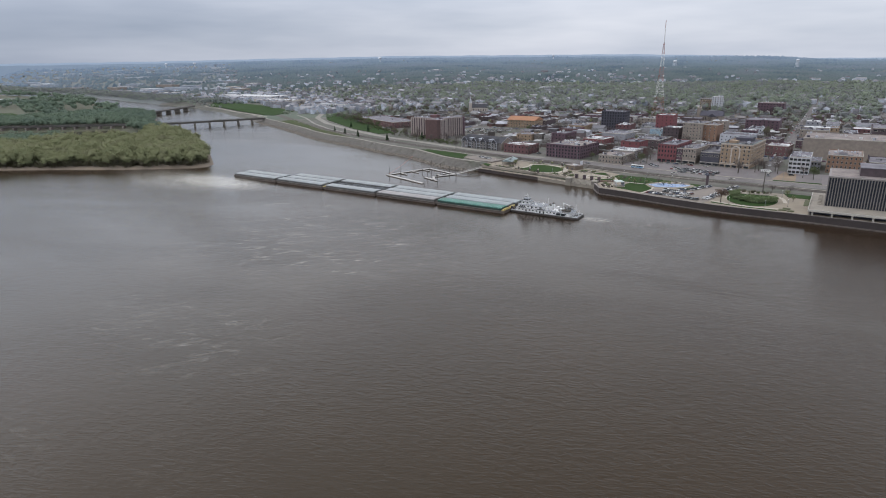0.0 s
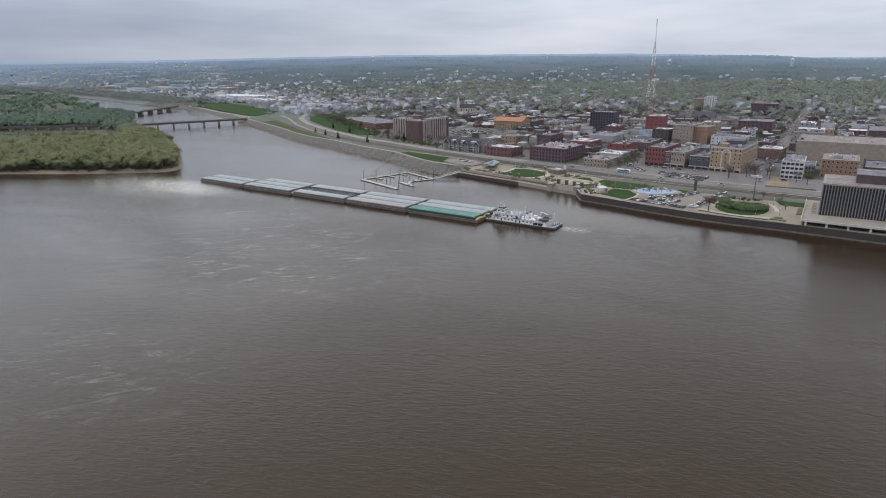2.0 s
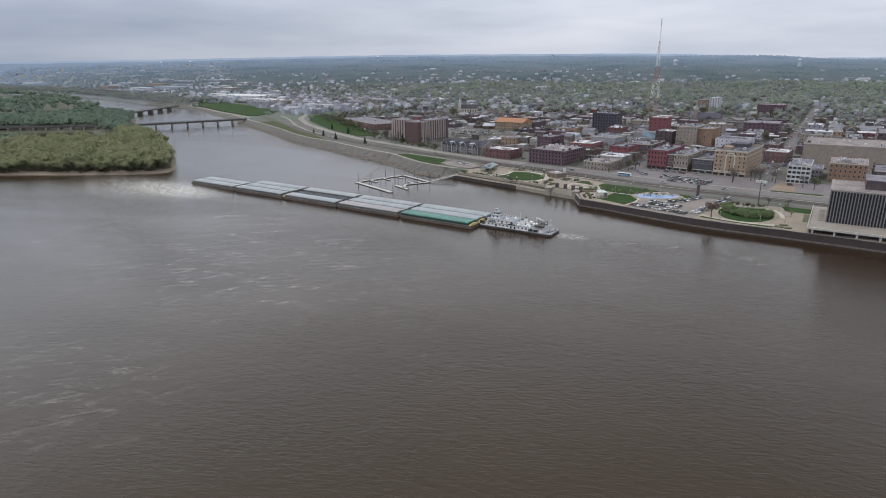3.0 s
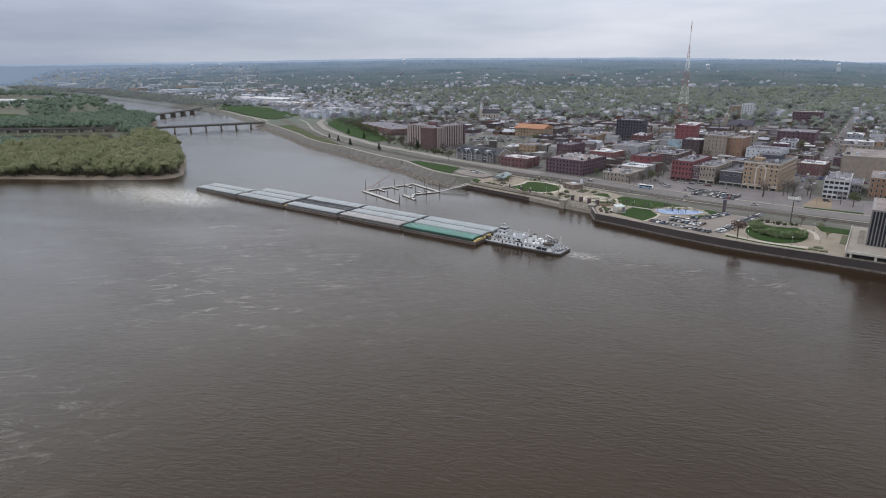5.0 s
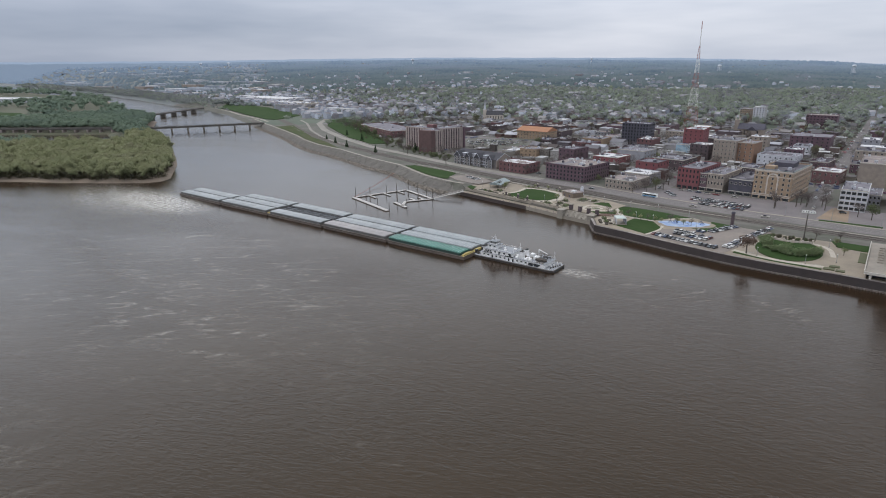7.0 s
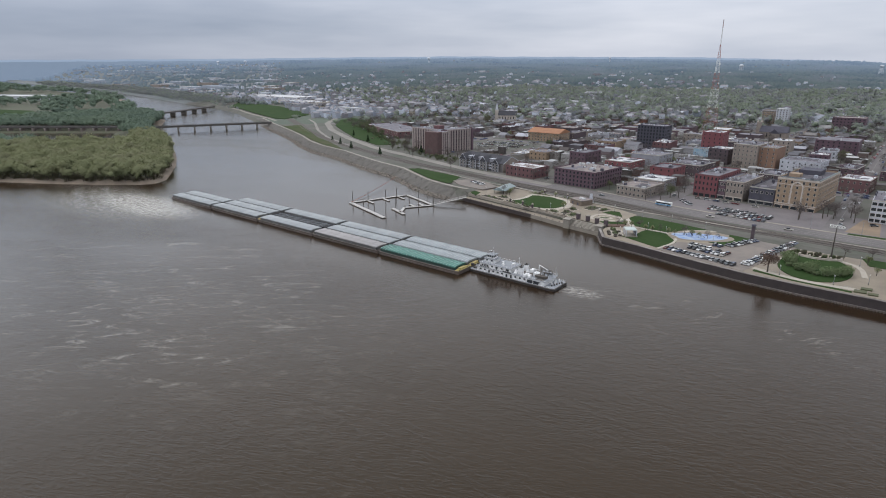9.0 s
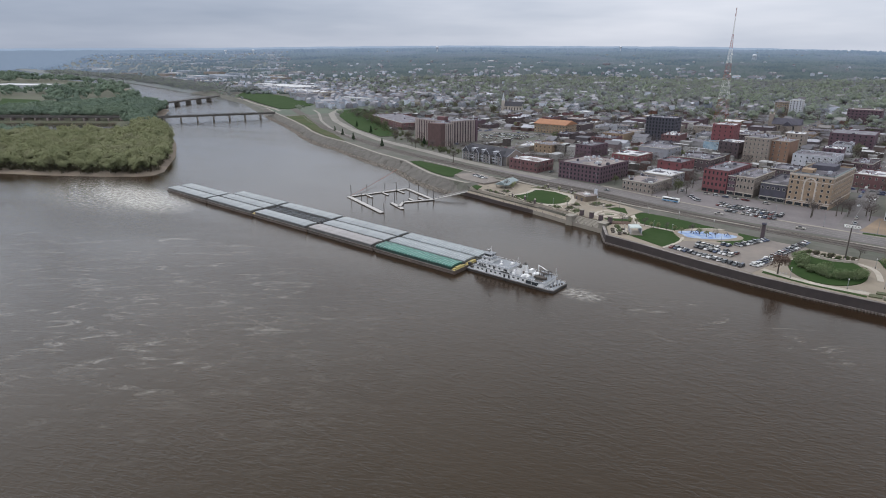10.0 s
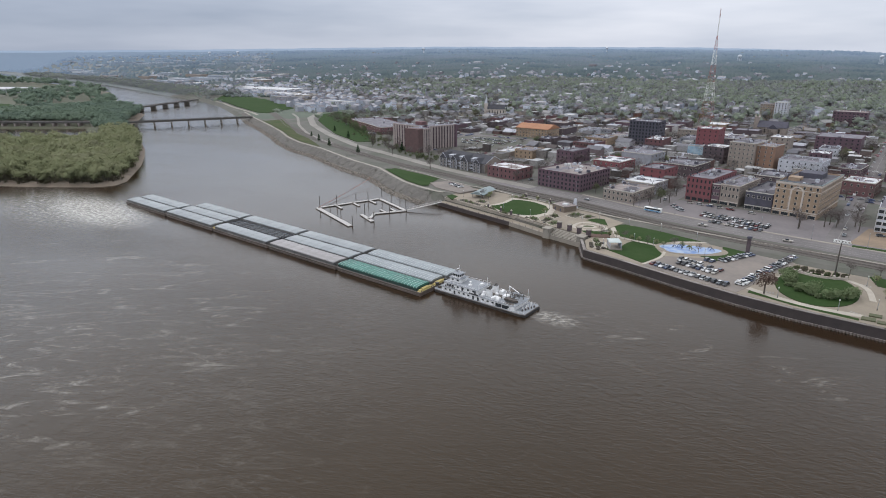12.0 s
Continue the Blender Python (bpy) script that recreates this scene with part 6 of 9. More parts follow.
def small_pavilions():
    p = thing("park_restroom", pose(-206, 541, 5.6, 0, 0, -24), "low brown stone park building with white roof vent", "building")
    part("wall", box(B(), -6.2, 6.2, -5.4, 5.4, 0, 3.6), mat("brown_fieldstone", (0.21, 0.165, 0.13), (0.14, 0.112, 0.09), 0.9, 0.5, 0.2), p)
    for ox in (-3.2, 2.6):
        part("doorway", box(B(), ox - 0.6, ox + 0.6, -5.5, -5.38, 0, 2.2), SLATE_DARK, p, "dark doorway")
    part("roof", box(B(), -6.7, 6.7, -5.9, 5.9, 3.6, 4.0), ROOF_TAN, p)
    part("parapet", box(B(), -6.7, 6.7, -5.9, -5.5, 4.0, 4.35), M_PATH, p)
    part("roof_light", box(B(), -1, 3.5, -1.5, 1.5, 4.0, 4.8, 0.2, 0.2), ROOF_WHITE, p)
    m = thing("monument", pose(-202.5, 550, 5.6), "white stone monument on the plaza", "monument")
    part("base", box(B(), -1.4, 1.4, -1.4, 1.4, 0, 1.6, 0.1, 0.1), WALL_WHITE, m)
    part("shaft", box(B(), -1.1, 1.1, -1.1, 1.1, 1.6, 6.6, 0.35, 0.35), WALL_WHITE, m)
    s = thing("picnic_shelter", pose(-275.5, 542.5, 5.65, 0, 0, 100), "picnic shelter with a pale grey-green metal roof", "shelter")
    part("roof", gable_prism(B(), -11, 11, -5, 5, 3.2, 5.2), mat("grey_green_metal", (0.21, 0.26, 0.265), (0.17, 0.21, 0.215), 0.5, 0.3), s)
    for i in range(4):
        for sgn in (-1, 1):
            part("post", box(B(), -10 + i * 6.6, -9.6 + i * 6.6, sgn * 4.4 - 0.2, sgn * 4.4 + 0.2, 0, 3.1), M_CONCRETE, s)
    b = thing("bandstand", pose(-144.7, 482.6, 5.3, 0, 0, -55), "open-sided bandstand with pale flat canopy", "bandstand")
    part("stage", box(B(), -4.6, 4.6, -3.6, 3.6, 0, 0.6), M_CONCRETE, b)
    part("canopy", box(B(), -4.0, 4.0, -3.4, 3.4, 4.2, 4.6, 0.5, 0.5), mat("pale_green_canopy", (0.42, 0.47, 0.45), (0.34, 0.39, 0.37), 0.4, 0.3), b, "pale grey-green canopy")
    for sx in (-4.2, 0, 4.2):
        for sy in (-3.2, 3.2):
            part("post", box(B(), sx * 0.84 - 0.2, sx * 0.84 + 0.2, sy * 0.95 - 0.2, sy * 0.95 + 0.2, 0.9, 4.2), WALL_WHITE, b)
    part("back_wall", box(B(), -3.6, 3.6, 3.2, 3.4, 0.6, 3.6), STUCCO_GREY, b)
    for x, y in ((-187.5, 499), (-179.7, 497.2), (-172.4, 495.4), (-165.6, 494.2)):
        k = thing("brick_pier", pose(x, y, 5.6), "brown brick pier on the promenade", "pier", "promenade piers")
        part("shaft", box(B(), -1.1, 1.1, -1.1, 1.1, 0, 3.6), BRICK_DARK, k)
        part("cap", box(B(), -1.35, 1.35, -1.35, 1.35, 3.6, 4.0), M_CONCRETE, k)
    post = None
    for x, y in ((-245.6, 556), (-234.7, 554.4), (-223, 551.8), (-211, 549.6), (-251, 513.4), (-238.4, 510.4), (-228, 507)):
        if post is None:
            post = thing("gate_post", pose(x, y, 5.62), "slim brick post with a pale pointed cap", "post", "promenade posts")
            part("shaft", box(B(), -0.5, 0.5, -0.5, 0.5, 0, 2.7), BRICK_DARK, post)
            part("cap", box(B(), -0.6, 0.6, -0.6, 0.6, 2.7, 3.7, 0.35, 0.35), M_PATH, post)
        else:
            copy_thing(post, pose(x, y, 5.62))
    seat = None
    for k in range(11):
        x = -278 + k * 7.8
        y = float(shore(x)) + 8.6
        if seat is None:
            seat = thing("bench", pose(x, y, 5.65, 0, 0, -13), "dark slatted bench on the promenade", "bench", "promenade benches")
            part("seat", box(B(), -0.95, 0.95, -0.3, 0.3, 0.4, 0.5), M_DARKSTEEL, seat)
            part("backrest", box(B(), -0.95, 0.95, 0.26, 0.34, 0.5, 1.0), M_DARKSTEEL, seat)
            for ox in (-0.8, 0.8):
                part("leg", box(B(), ox - 0.06, ox + 0.06, -0.28, 0.28, 0, 0.4), M_DARKSTEEL, seat)
        else:
            copy_thing(seat, pose(x, y, 5.65, 0, 0, -13))
    pot = None
    for x, y in ((-158, 481.5), (-156.4, 478.4), (-154.8, 475.6), (-151.6, 477.2), (-150.2, 474), (-148.6, 477.4), (-152.8, 485.2)):
        if pot is None:
            pot = thing("planter", pose(x, y, 5.4), "dark square planter on the stone terrace", "planter", "terrace planters")
            part("box", box(B(), -0.9, 0.9, -0.7, 0.7, 0, 0.8, -0.1, -0.1), M_DARKSTEEL, pot)
            part("soil", box(B(), -0.75, 0.75, -0.55, 0.55, 0.8, 0.9), M_MULCH, pot)
        else:
            copy_thing(pot, pose(x, y, 5.4))
    c = thing("clock_tower", pose(-83.5, 518, 5.3), "slim dark brick sign tower in the park", "tower")
    part("shaft", box(B(), -0.9, 0.9, -0.9, 0.9, 0, 8.6), BRICK_DARK, c)
    part("cap", box(B(), -1.2, 1.2, -1.2, 1.2, 8.6, 9.6, 0.2, 0.2), SLATE_DARK, c)
    g = thing("garden_wall", pose(-48, 501.5, 5.5, 0, 0, 2), "curved pale stone garden wall with piers on the island", "garden wall")
    bend = [(-12.5 + 2.4 * i, 0.028 * (-12.5 + 2.4 * i) ** 2 - 2.6) for i in range(11)]
    for (ax, ay), (bx, by) in zip(bend, bend[1:]):
        m_ = B()
        prism(m_, [(ax, ay - 0.3), (bx, by - 0.3), (bx, by + 0.3), (ax, ay + 0.3)], 0, 1.1)
        part("wall_bay", m_, STONE_CREAM, g)
    for ax, ay in bend[::2]:
        part("column", box(B(), ax - 0.5, ax + 0.5, ay - 0.5, ay + 0.5, 0, 1.9), STONE_CREAM, g)


small_pavilions()


# ---- infill of the town ----
TAKEN = [(-214, -187, 835, 872), (-246, -216, 733, 762), (-200, -179, 661, 686), (-118, -84, 778, 808), (-198, -168, 704, 738), (-112, -70, 946, 990), (-200, -157, 1048, 1074), (-268, -222, 596, 641), (-199, -171, 587, 651), (-150, -64, 611, 668), (-316, -284, 605, 628), (-252, -226, 683, 712), (-293, -259, 868, 892), (-161, -122, 780, 818), (-122, -92, 706, 735),
         (-62, -17, 622, 738), (-17, 84, 628, 775), (30, 84, 800, 850), (-228, -187, 1218, 1248), (-130, -84, 1210, 1248), (-640, -575, 1040, 1085), (-400, -290, 1256, 1338), (-585, -565, 940, 962), (-515, -418, 650, 745), (-375, -320, 610, 642), (-436, -390, 846, 880), (-715, -555, 745, 850), (-300, -262, 1120, 1150), (-482, -396, 728, 842)]


def free(x0, x1, y0, y1, m=2.0):
    return all(x1 + m < a or x0 - m > b or y1 + m < c or y0 - m > d for a, b, c, d in TAKEN)


TOWN_RNG = random.Random(11)
WALLS = [(BRICK, "red brick"), (BRICK_PURPLE, "purple-brown brick"), (BRICK_DARK, "dark brown brick"), (BRICK_BUFF, "buff stone"), (STUCCO_GREY, "grey rendered"), (WALL_WHITE, "white painted"), (BRICK_DARK, "dark brown brick"), (BRICK_PURPLE, "purple-brown brick"), (BRICK_TAN, "tan brick"), (BRICK, "red brick")]
ROOFS = [(ROOF_GREY, "grey roof"), (ROOF_GREY, "grey roof"), (ROOF_DARK, "dark tar roof"), (ROOF_WHITE, "white roof"), (ROOF_TAN, "tan gravel roof"), (ROOF_DARK, "dark tar roof"), (ROOF_GREY, "grey roof")]
lots, town_blocks = [], []
for bx0, bx1 in zip(STREETS_X[1:], STREETS_X):
    for by0, by1 in zip([605] + STREETS_Y, STREETS_Y):
        if by0 < float(shore((bx0 + bx1) / 2)) + 135 or bx0 < -700 or by0 > 1100:
            continue
        x = bx0 + 9
        while x < bx1 - 16:
            w = TOWN_RNG.uniform(13, 30)
            x1 = min(x + w, bx1 - 8)
            for y0, y1 in ((by0 + 9, by0 + TOWN_RNG.uniform(30, 46)), (by1 - TOWN_RNG.uniform(32, 46), by1 - 9)):
                if y1 - y0 > 12 and x1 - x > 8:
                    (town_blocks if TOWN_RNG.random() < 0.9 else lots).append((x, x1 - 0.4, y0, y1))
            x = x1 + (0.15 if TOWN_RNG.random() < 0.75 else 6)
made = 0
for x0, x1, y0, y1 in town_blocks:
    if not free(x0, x1, y0, y1) or made > 150:
        continue
    made += 1
    core = -330 < x0 < 80 and y0 < 960
    wl_, wn_ = TOWN_RNG.choice(WALLS)
    rf_, rn_ = TOWN_RNG.choice(ROOFS)
    floors = TOWN_RNG.choice((2, 2, 3, 3, 4) if core else (1, 1, 2, 2))
    near = y0 < 960
    building(x0, x1, y0, y1, floors * 3.7 + 0.8, wl_, rf_, f"{['', 'one', 'two', 'three', 'four'][floors]}-storey {wn_} town building with {rn_}", floors, int((x1 - x0) / 4.2) if near else 0, int((y1 - y0) / 6) if y0 < 830 and x0 > -320 else 0, units=4 if near else 1, trim=TRIM if TOWN_RNG.random() < 0.25 else wl_)
    TAKEN.append((x0, x1, y0, y1))

# ---- houses ----
HOUSE_WALLS = palette("clapboard_walls", [(0.440, 0.432, 0.416), (0.272, 0.272, 0.260), (0.208, 0.196, 0.176), (0.336, 0.304, 0.248), (0.160, 0.080, 0.064), (0.496, 0.488, 0.480), (0.224, 0.240, 0.260)], 0.85, object_random=True)
HOUSE_ROOFS = palette("shingle_roofs", [(0.112, 0.108, 0.112), (0.159, 0.146, 0.140), (0.206, 0.194, 0.189), (0.093, 0.080, 0.077), (0.262, 0.254, 0.251)], 0.9, object_random=True)


def house_prototype(w, d, h, rise, wing):
    ob = thing("house", pose(0, 0, 0), "clapboard town house with a pitched shingle roof", "house", "town houses")
    part("wall", box(B(), -w / 2, w / 2, -d / 2, d / 2, -1.0, h), HOUSE_WALLS, ob)
    part("roof", gable_prism(B(), -w / 2, w / 2, -d / 2, d / 2, h, h + rise, "x" if wing else "y", 0.5), HOUSE_ROOFS, ob)
    bm = B()
    if wing:
        pts = [(-d / 2, h - 0.2), (d / 2, h - 0.2), (0, h + rise - 0.25)]
        for x in (-w / 2 + 0.02, w / 2 - 0.3):
            lo = [bm.verts.new((x, p, q)) for p, q in pts]
            hi = [bm.verts.new((x + 0.28, p, q)) for p, q in pts]
            bm.faces.new(lo), bm.faces.new(hi[::-1])
            for i in range(3):
                bm.faces.new((lo[i], lo[(i + 1) % 3], hi[(i + 1) % 3], hi[i]))
    else:
        pts = [(-w / 2, h - 0.2), (w / 2, h - 0.2), (0, h + rise - 0.25)]
        for y in (-d / 2 + 0.02, d / 2 - 0.3):
            lo = [bm.verts.new((p, y, q)) for p, q in pts]
            hi = [bm.verts.new((p, y + 0.28, q)) for p, q in pts]
            bm.faces.new(lo), bm.faces.new(hi[::-1])
            for i in range(3):
                bm.faces.new((lo[i], lo[(i + 1) % 3], hi[(i + 1) % 3], hi[i]))
    part("gable", bm, HOUSE_WALLS, ob)
    return ob


house_kinds = [house_prototype(9, 12, 5.8, 3.6, False), house_prototype(12, 9, 5.8, 3.4, True), house_prototype(14, 10, 3.6, 3.0, True), house_prototype(10, 14, 6.4, 4.2, False)]
HR = random.Random(5)
spots = []
for _ in range(9000):
    r, az = math.sqrt(HR.uniform(760 ** 2, 1750 ** 2)), radians(HR.uniform(-4, 68))
    x, y = -r * math.sin(az), r * math.cos(az)
    if y < float(shore(x)) + 190 or not free(x - 8, x + 8, y - 9, y + 9, 1):
        continue
    if x > -330 and y < 960 or min(abs(x - s) for s in STREETS_X) < 14 or (y < 1650 and min(abs(y - s) for s in STREETS_Y) < 15):
        continue
    if x < -700 and y < 1060:
        continue
    TAKEN.append((x - 7, x + 7, y - 8, y + 8))
    spots.append((x, y))
    if len(spots) >= 250:
        break
for n, (x, y) in enumerate(spots):
    m = pose(x, y, float(land(x, y)) + 0.4, 0, 0, HR.choice((0, 90, 0, 180)) + HR.uniform(-3, 3))
    if n < len(house_kinds):
        house_kinds[n].matrix_basis = m
    else:
        copy_thing(house_kinds[n % 4], m)


def far_houses():
    """Roofs and walls of the suburbs among the trees."""
    rng = np.random.default_rng(8)
    n = 2300
    r = np.sqrt(rng.uniform(1250 ** 2, 3300 ** 2, n * 3))
    az = np.radians(rng.uniform(-6, 76, n * 3))
    x, y = -r * np.sin(az), r * np.cos(az)
    keep = (y > shore(x) + 120) & (rng.random(n * 3) < np.clip(1.15 - (r - 1400) / 1100, 0.05, 1) * np.interp(np.degrees(az), [8, 26, 60, 70], [0.5, 1, 1, 0.6]))
    x, y = x[keep][:n], y[keep][:n]
    base = np.array([(-.5, -.5, -.9), (.5, -.5, -.9), (.5, .5, -.9), (-.5, .5, -.9), (-.5, -.5, 1), (.5, -.5, 1), (.5, .5, 1), (-.5, .5, 1), (0, -.5, 1.55), (0, .5, 1.55)])
    wall_t = np.array([(0, 1, 5), (0, 5, 4), (1, 2, 6), (1, 6, 5), (2, 3, 7), (2, 7, 6), (3, 0, 4), (3, 4, 7), (4, 5, 8), (6, 7, 9)])
    roof_t = np.array([(5, 6, 9), (5, 9, 8), (7, 4, 8), (7, 8, 9)])
    k = len(x)
    size = np.stack([rng.uniform(7.5, 12, k), rng.uniform(8, 14, k), rng.uniform(4, 6.5, k)], -1)
    big = rng.random(k) < 0.05
    size[big] *= np.array([3.0, 2.4, 1.1])
    ang = rng.choice([0, math.pi / 2], k) + rng.uniform(-0.2, 0.2, k)
    v = base[None] * size[:, None]
    c, s = np.cos(ang)[:, None], np.sin(ang)[:, None]
    v = np.stack([v[..., 0] * c - v[..., 1] * s, v[..., 0] * s + v[..., 1] * c, v[..., 2]], -1)
    v += np.stack([x, y, land(x, y) + 3.0], -1)[:, None]
    idx = (np.arange(k) * len(base))[:, None, None]
    # wall and roof colours carry the blue of distance haze
    bulk("suburb_walls", v.reshape(-1, 3), (wall_t[None] + idx).reshape(-1, 3), palette("hazed_suburb_walls", [(0.430, 0.459, 0.529), (0.234, 0.254, 0.302), (0.309, 0.323, 0.356), (0.187, 0.176, 0.194), (0.514, 0.547, 0.626)]), "pale walls of distant suburban houses", "houses")
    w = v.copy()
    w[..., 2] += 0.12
    bulk("suburb_roofs", w.reshape(-1, 3), (roof_t[None] + idx).reshape(-1, 3), palette("hazed_suburb_roofs", [(0.176, 0.174, 0.190), (0.276, 0.270, 0.283), (0.376, 0.373, 0.396), (0.138, 0.129, 0.141)]), "grey roofs of distant suburban houses", "houses")


far_houses()


def town_rest():
    """The many low roofs of the town beyond the first streets."""
    rng = np.random.default_rng(12)
    n = 5200
    r = np.sqrt(rng.uniform(800 ** 2, 1750 ** 2, n))
    az = np.radians(rng.uniform(-4, 66, n))
    x, y = -r * np.sin(az), r * np.cos(az)
    pick = []
    for k in range(n):
        w, dpt = rng.uniform(4.5, 10), rng.uniform(5, 10)
        if y[k] < float(shore(x[k])) + 200 or (x[k] < -700 and y[k] < 1060) or not free(x[k] - w, x[k] + w, y[k] - dpt, y[k] + dpt, 1.0):
            continue
        if min(abs(x[k] - s) for s in STREETS_X) < w + 7 or (y[k] < 1650 and min(abs(y[k] - s) for s in STREETS_Y) < dpt + 7):
            continue
        TAKEN.append((x[k] - w, x[k] + w, y[k] - dpt, y[k] + dpt))
        pick.append((x[k], y[k], w, dpt, rng.choice([3.2, 4.0, 6.2, 7.0])))
    q = np.array(pick)
    box_v = np.array([(-1, -1, 0), (1, -1, 0), (1, 1, 0), (-1, 1, 0), (-1, -1, 1), (1, -1, 1), (1, 1, 1), (-1, 1, 1)], float)
    side = np.array([(0, 1, 5), (0, 5, 4), (1, 2, 6), (1, 6, 5), (2, 3, 7), (2, 7, 6), (3, 0, 4), (3, 4, 7)])
    v = box_v[None] * np.stack([q[:, 2], q[:, 3], q[:, 4]], -1)[:, None] + np.stack([q[:, 0], q[:, 1], land(q[:, 0], q[:, 1]) - 0.3], -1)[:, None]
    idx = (np.arange(len(q)) * 8)[:, None, None]
    # brick, paint and roof colours below are shifted blue for town haze
    bulk("town_walls", v.reshape(-1, 3), (side[None] + idx).reshape(-1, 3), palette("hazed_town_walls", [(0.188, 0.105, 0.106), (0.138, 0.091, 0.099), (0.326, 0.316, 0.325), (0.226, 0.208, 0.205), (0.477, 0.483, 0.523), (0.113, 0.101, 0.113)]), "brick and painted walls of closely set town buildings", "buildings")
    top = np.array([(0, 0, 0), (1, 0, 0), (1, 1, 0), (0, 1, 0), (0, 0.5, 1), (1, 0.5, 1)], float) * 2 - np.array([1, 1, 0])
    top[4:, 2] = 1
    top_t = np.array([(0, 1, 5), (0, 5, 4), (2, 3, 4), (2, 4, 5), (1, 2, 5), (3, 0, 4)])
    rise = np.where(rng.random(len(q)) < 0.6, rng.uniform(2.2, 3.6, len(q)), 0.25)
    v = top[None] * np.stack([q[:, 2] + 0.4, q[:, 3] + 0.4, rise], -1)[:, None] + np.stack([q[:, 0], q[:, 1], land(q[:, 0], q[:, 1]) - 0.3 + q[:, 4]], -1)[:, None]
    idx = (np.arange(len(q)) * 6)[:, None, None]
    bulk("town_roofs", v.reshape(-1, 3), (top_t[None] + idx).reshape(-1, 3), palette("hazed_town_roofing", [(0.113, 0.111, 0.124), (0.195, 0.190, 0.205), (0.150, 0.146, 0.158), (0.238, 0.235, 0.254), (0.477, 0.489, 0.537), (0.188, 0.184, 0.198), (0.125, 0.123, 0.136)]), "grey roofs of closely set town buildings", "buildings")


town_rest()


def back_extensions():
    """Low rear wings, garages and sheds that fill the yards between the town buildings."""
    rng = np.random.default_rng(77)
    pick = []
    for k in range(9000):
        x, y, w, dp = rng.uniform(-700, 70), rng.uniform(600, 1080), rng.uniform(2.2, 6.5), rng.uniform(2.2, 7)
        if y < float(shore(x)) + 145 or not free(x - w, x + w, y - dp, y + dp, 0.4):
            continue
        if min(abs(x - s) for s in STREETS_X) < w + 7.5 or min(abs(y - s) for s in STREETS_Y) < dp + 7.5:
            continue
        if x > -160 and y < 672 or y < 640 and x > -300:
            continue
        TAKEN.append((x - w, x + w, y - dp, y + dp))
        pick.append((x, y, w, dp, rng.choice([2.8, 3.4, 4.2, 6.5, 8.5])))
        if len(pick) > 420:
            break
    q = np.array(pick)
    cube = np.array([(-1, -1, 0), (1, -1, 0), (1, 1, 0), (-1, 1, 0), (-1, -1, 1), (1, -1, 1), (1, 1, 1), (-1, 1, 1)], float)
    side = np.array([(0, 1, 5), (0, 5, 4), (1, 2, 6), (1, 6, 5), (2, 3, 7), (2, 7, 6), (3, 0, 4), (3, 4, 7)])
    base = np.stack([q[:, 0], q[:, 1], land(q[:, 0], q[:, 1]) - 0.3], -1)[:, None]
    v = cube[None] * np.stack([q[:, 2], q[:, 3], q[:, 4]], -1)[:, None] + base
    idx = (np.arange(len(q)) * 8)[:, None, None]
    bulk("rear_wings", v.reshape(-1, 3), (side[None] + idx).reshape(-1, 3), palette("rear_wing_walls", [(0.13, 0.078, 0.07), (0.10, 0.07, 0.066), (0.25, 0.235, 0.21), (0.18, 0.16, 0.14), (0.36, 0.35, 0.34), (0.085, 0.075, 0.072)]), "low brick and block rear wings of town buildings", "buildings")
    lid = np.concatenate([cube[:4], cube[:4] + np.array([0, 0, 1.0])])
    v = lid[None] * np.stack([q[:, 2] + 0.15, q[:, 3] + 0.15, 0 * q[:, 4] + 0.3], -1)[:, None] + base + np.stack([0 * q[:, 4], 0 * q[:, 4], q[:, 4]], -1)[:, None]
    lid_t = np.concatenate([side, np.array([(4, 5, 6), (4, 6, 7)])])
    bulk("rear_wing_roofs", v.reshape(-1, 3), (lid_t[None] + idx).reshape(-1, 3), palette("rear_wing_roofing", [(0.085, 0.083, 0.085), (0.15, 0.143, 0.14), (0.11, 0.104, 0.103), (0.19, 0.183, 0.18), (0.40, 0.40, 0.40)]), "flat tar and membrane roofs of the rear wings", "buildings")


back_extensions()


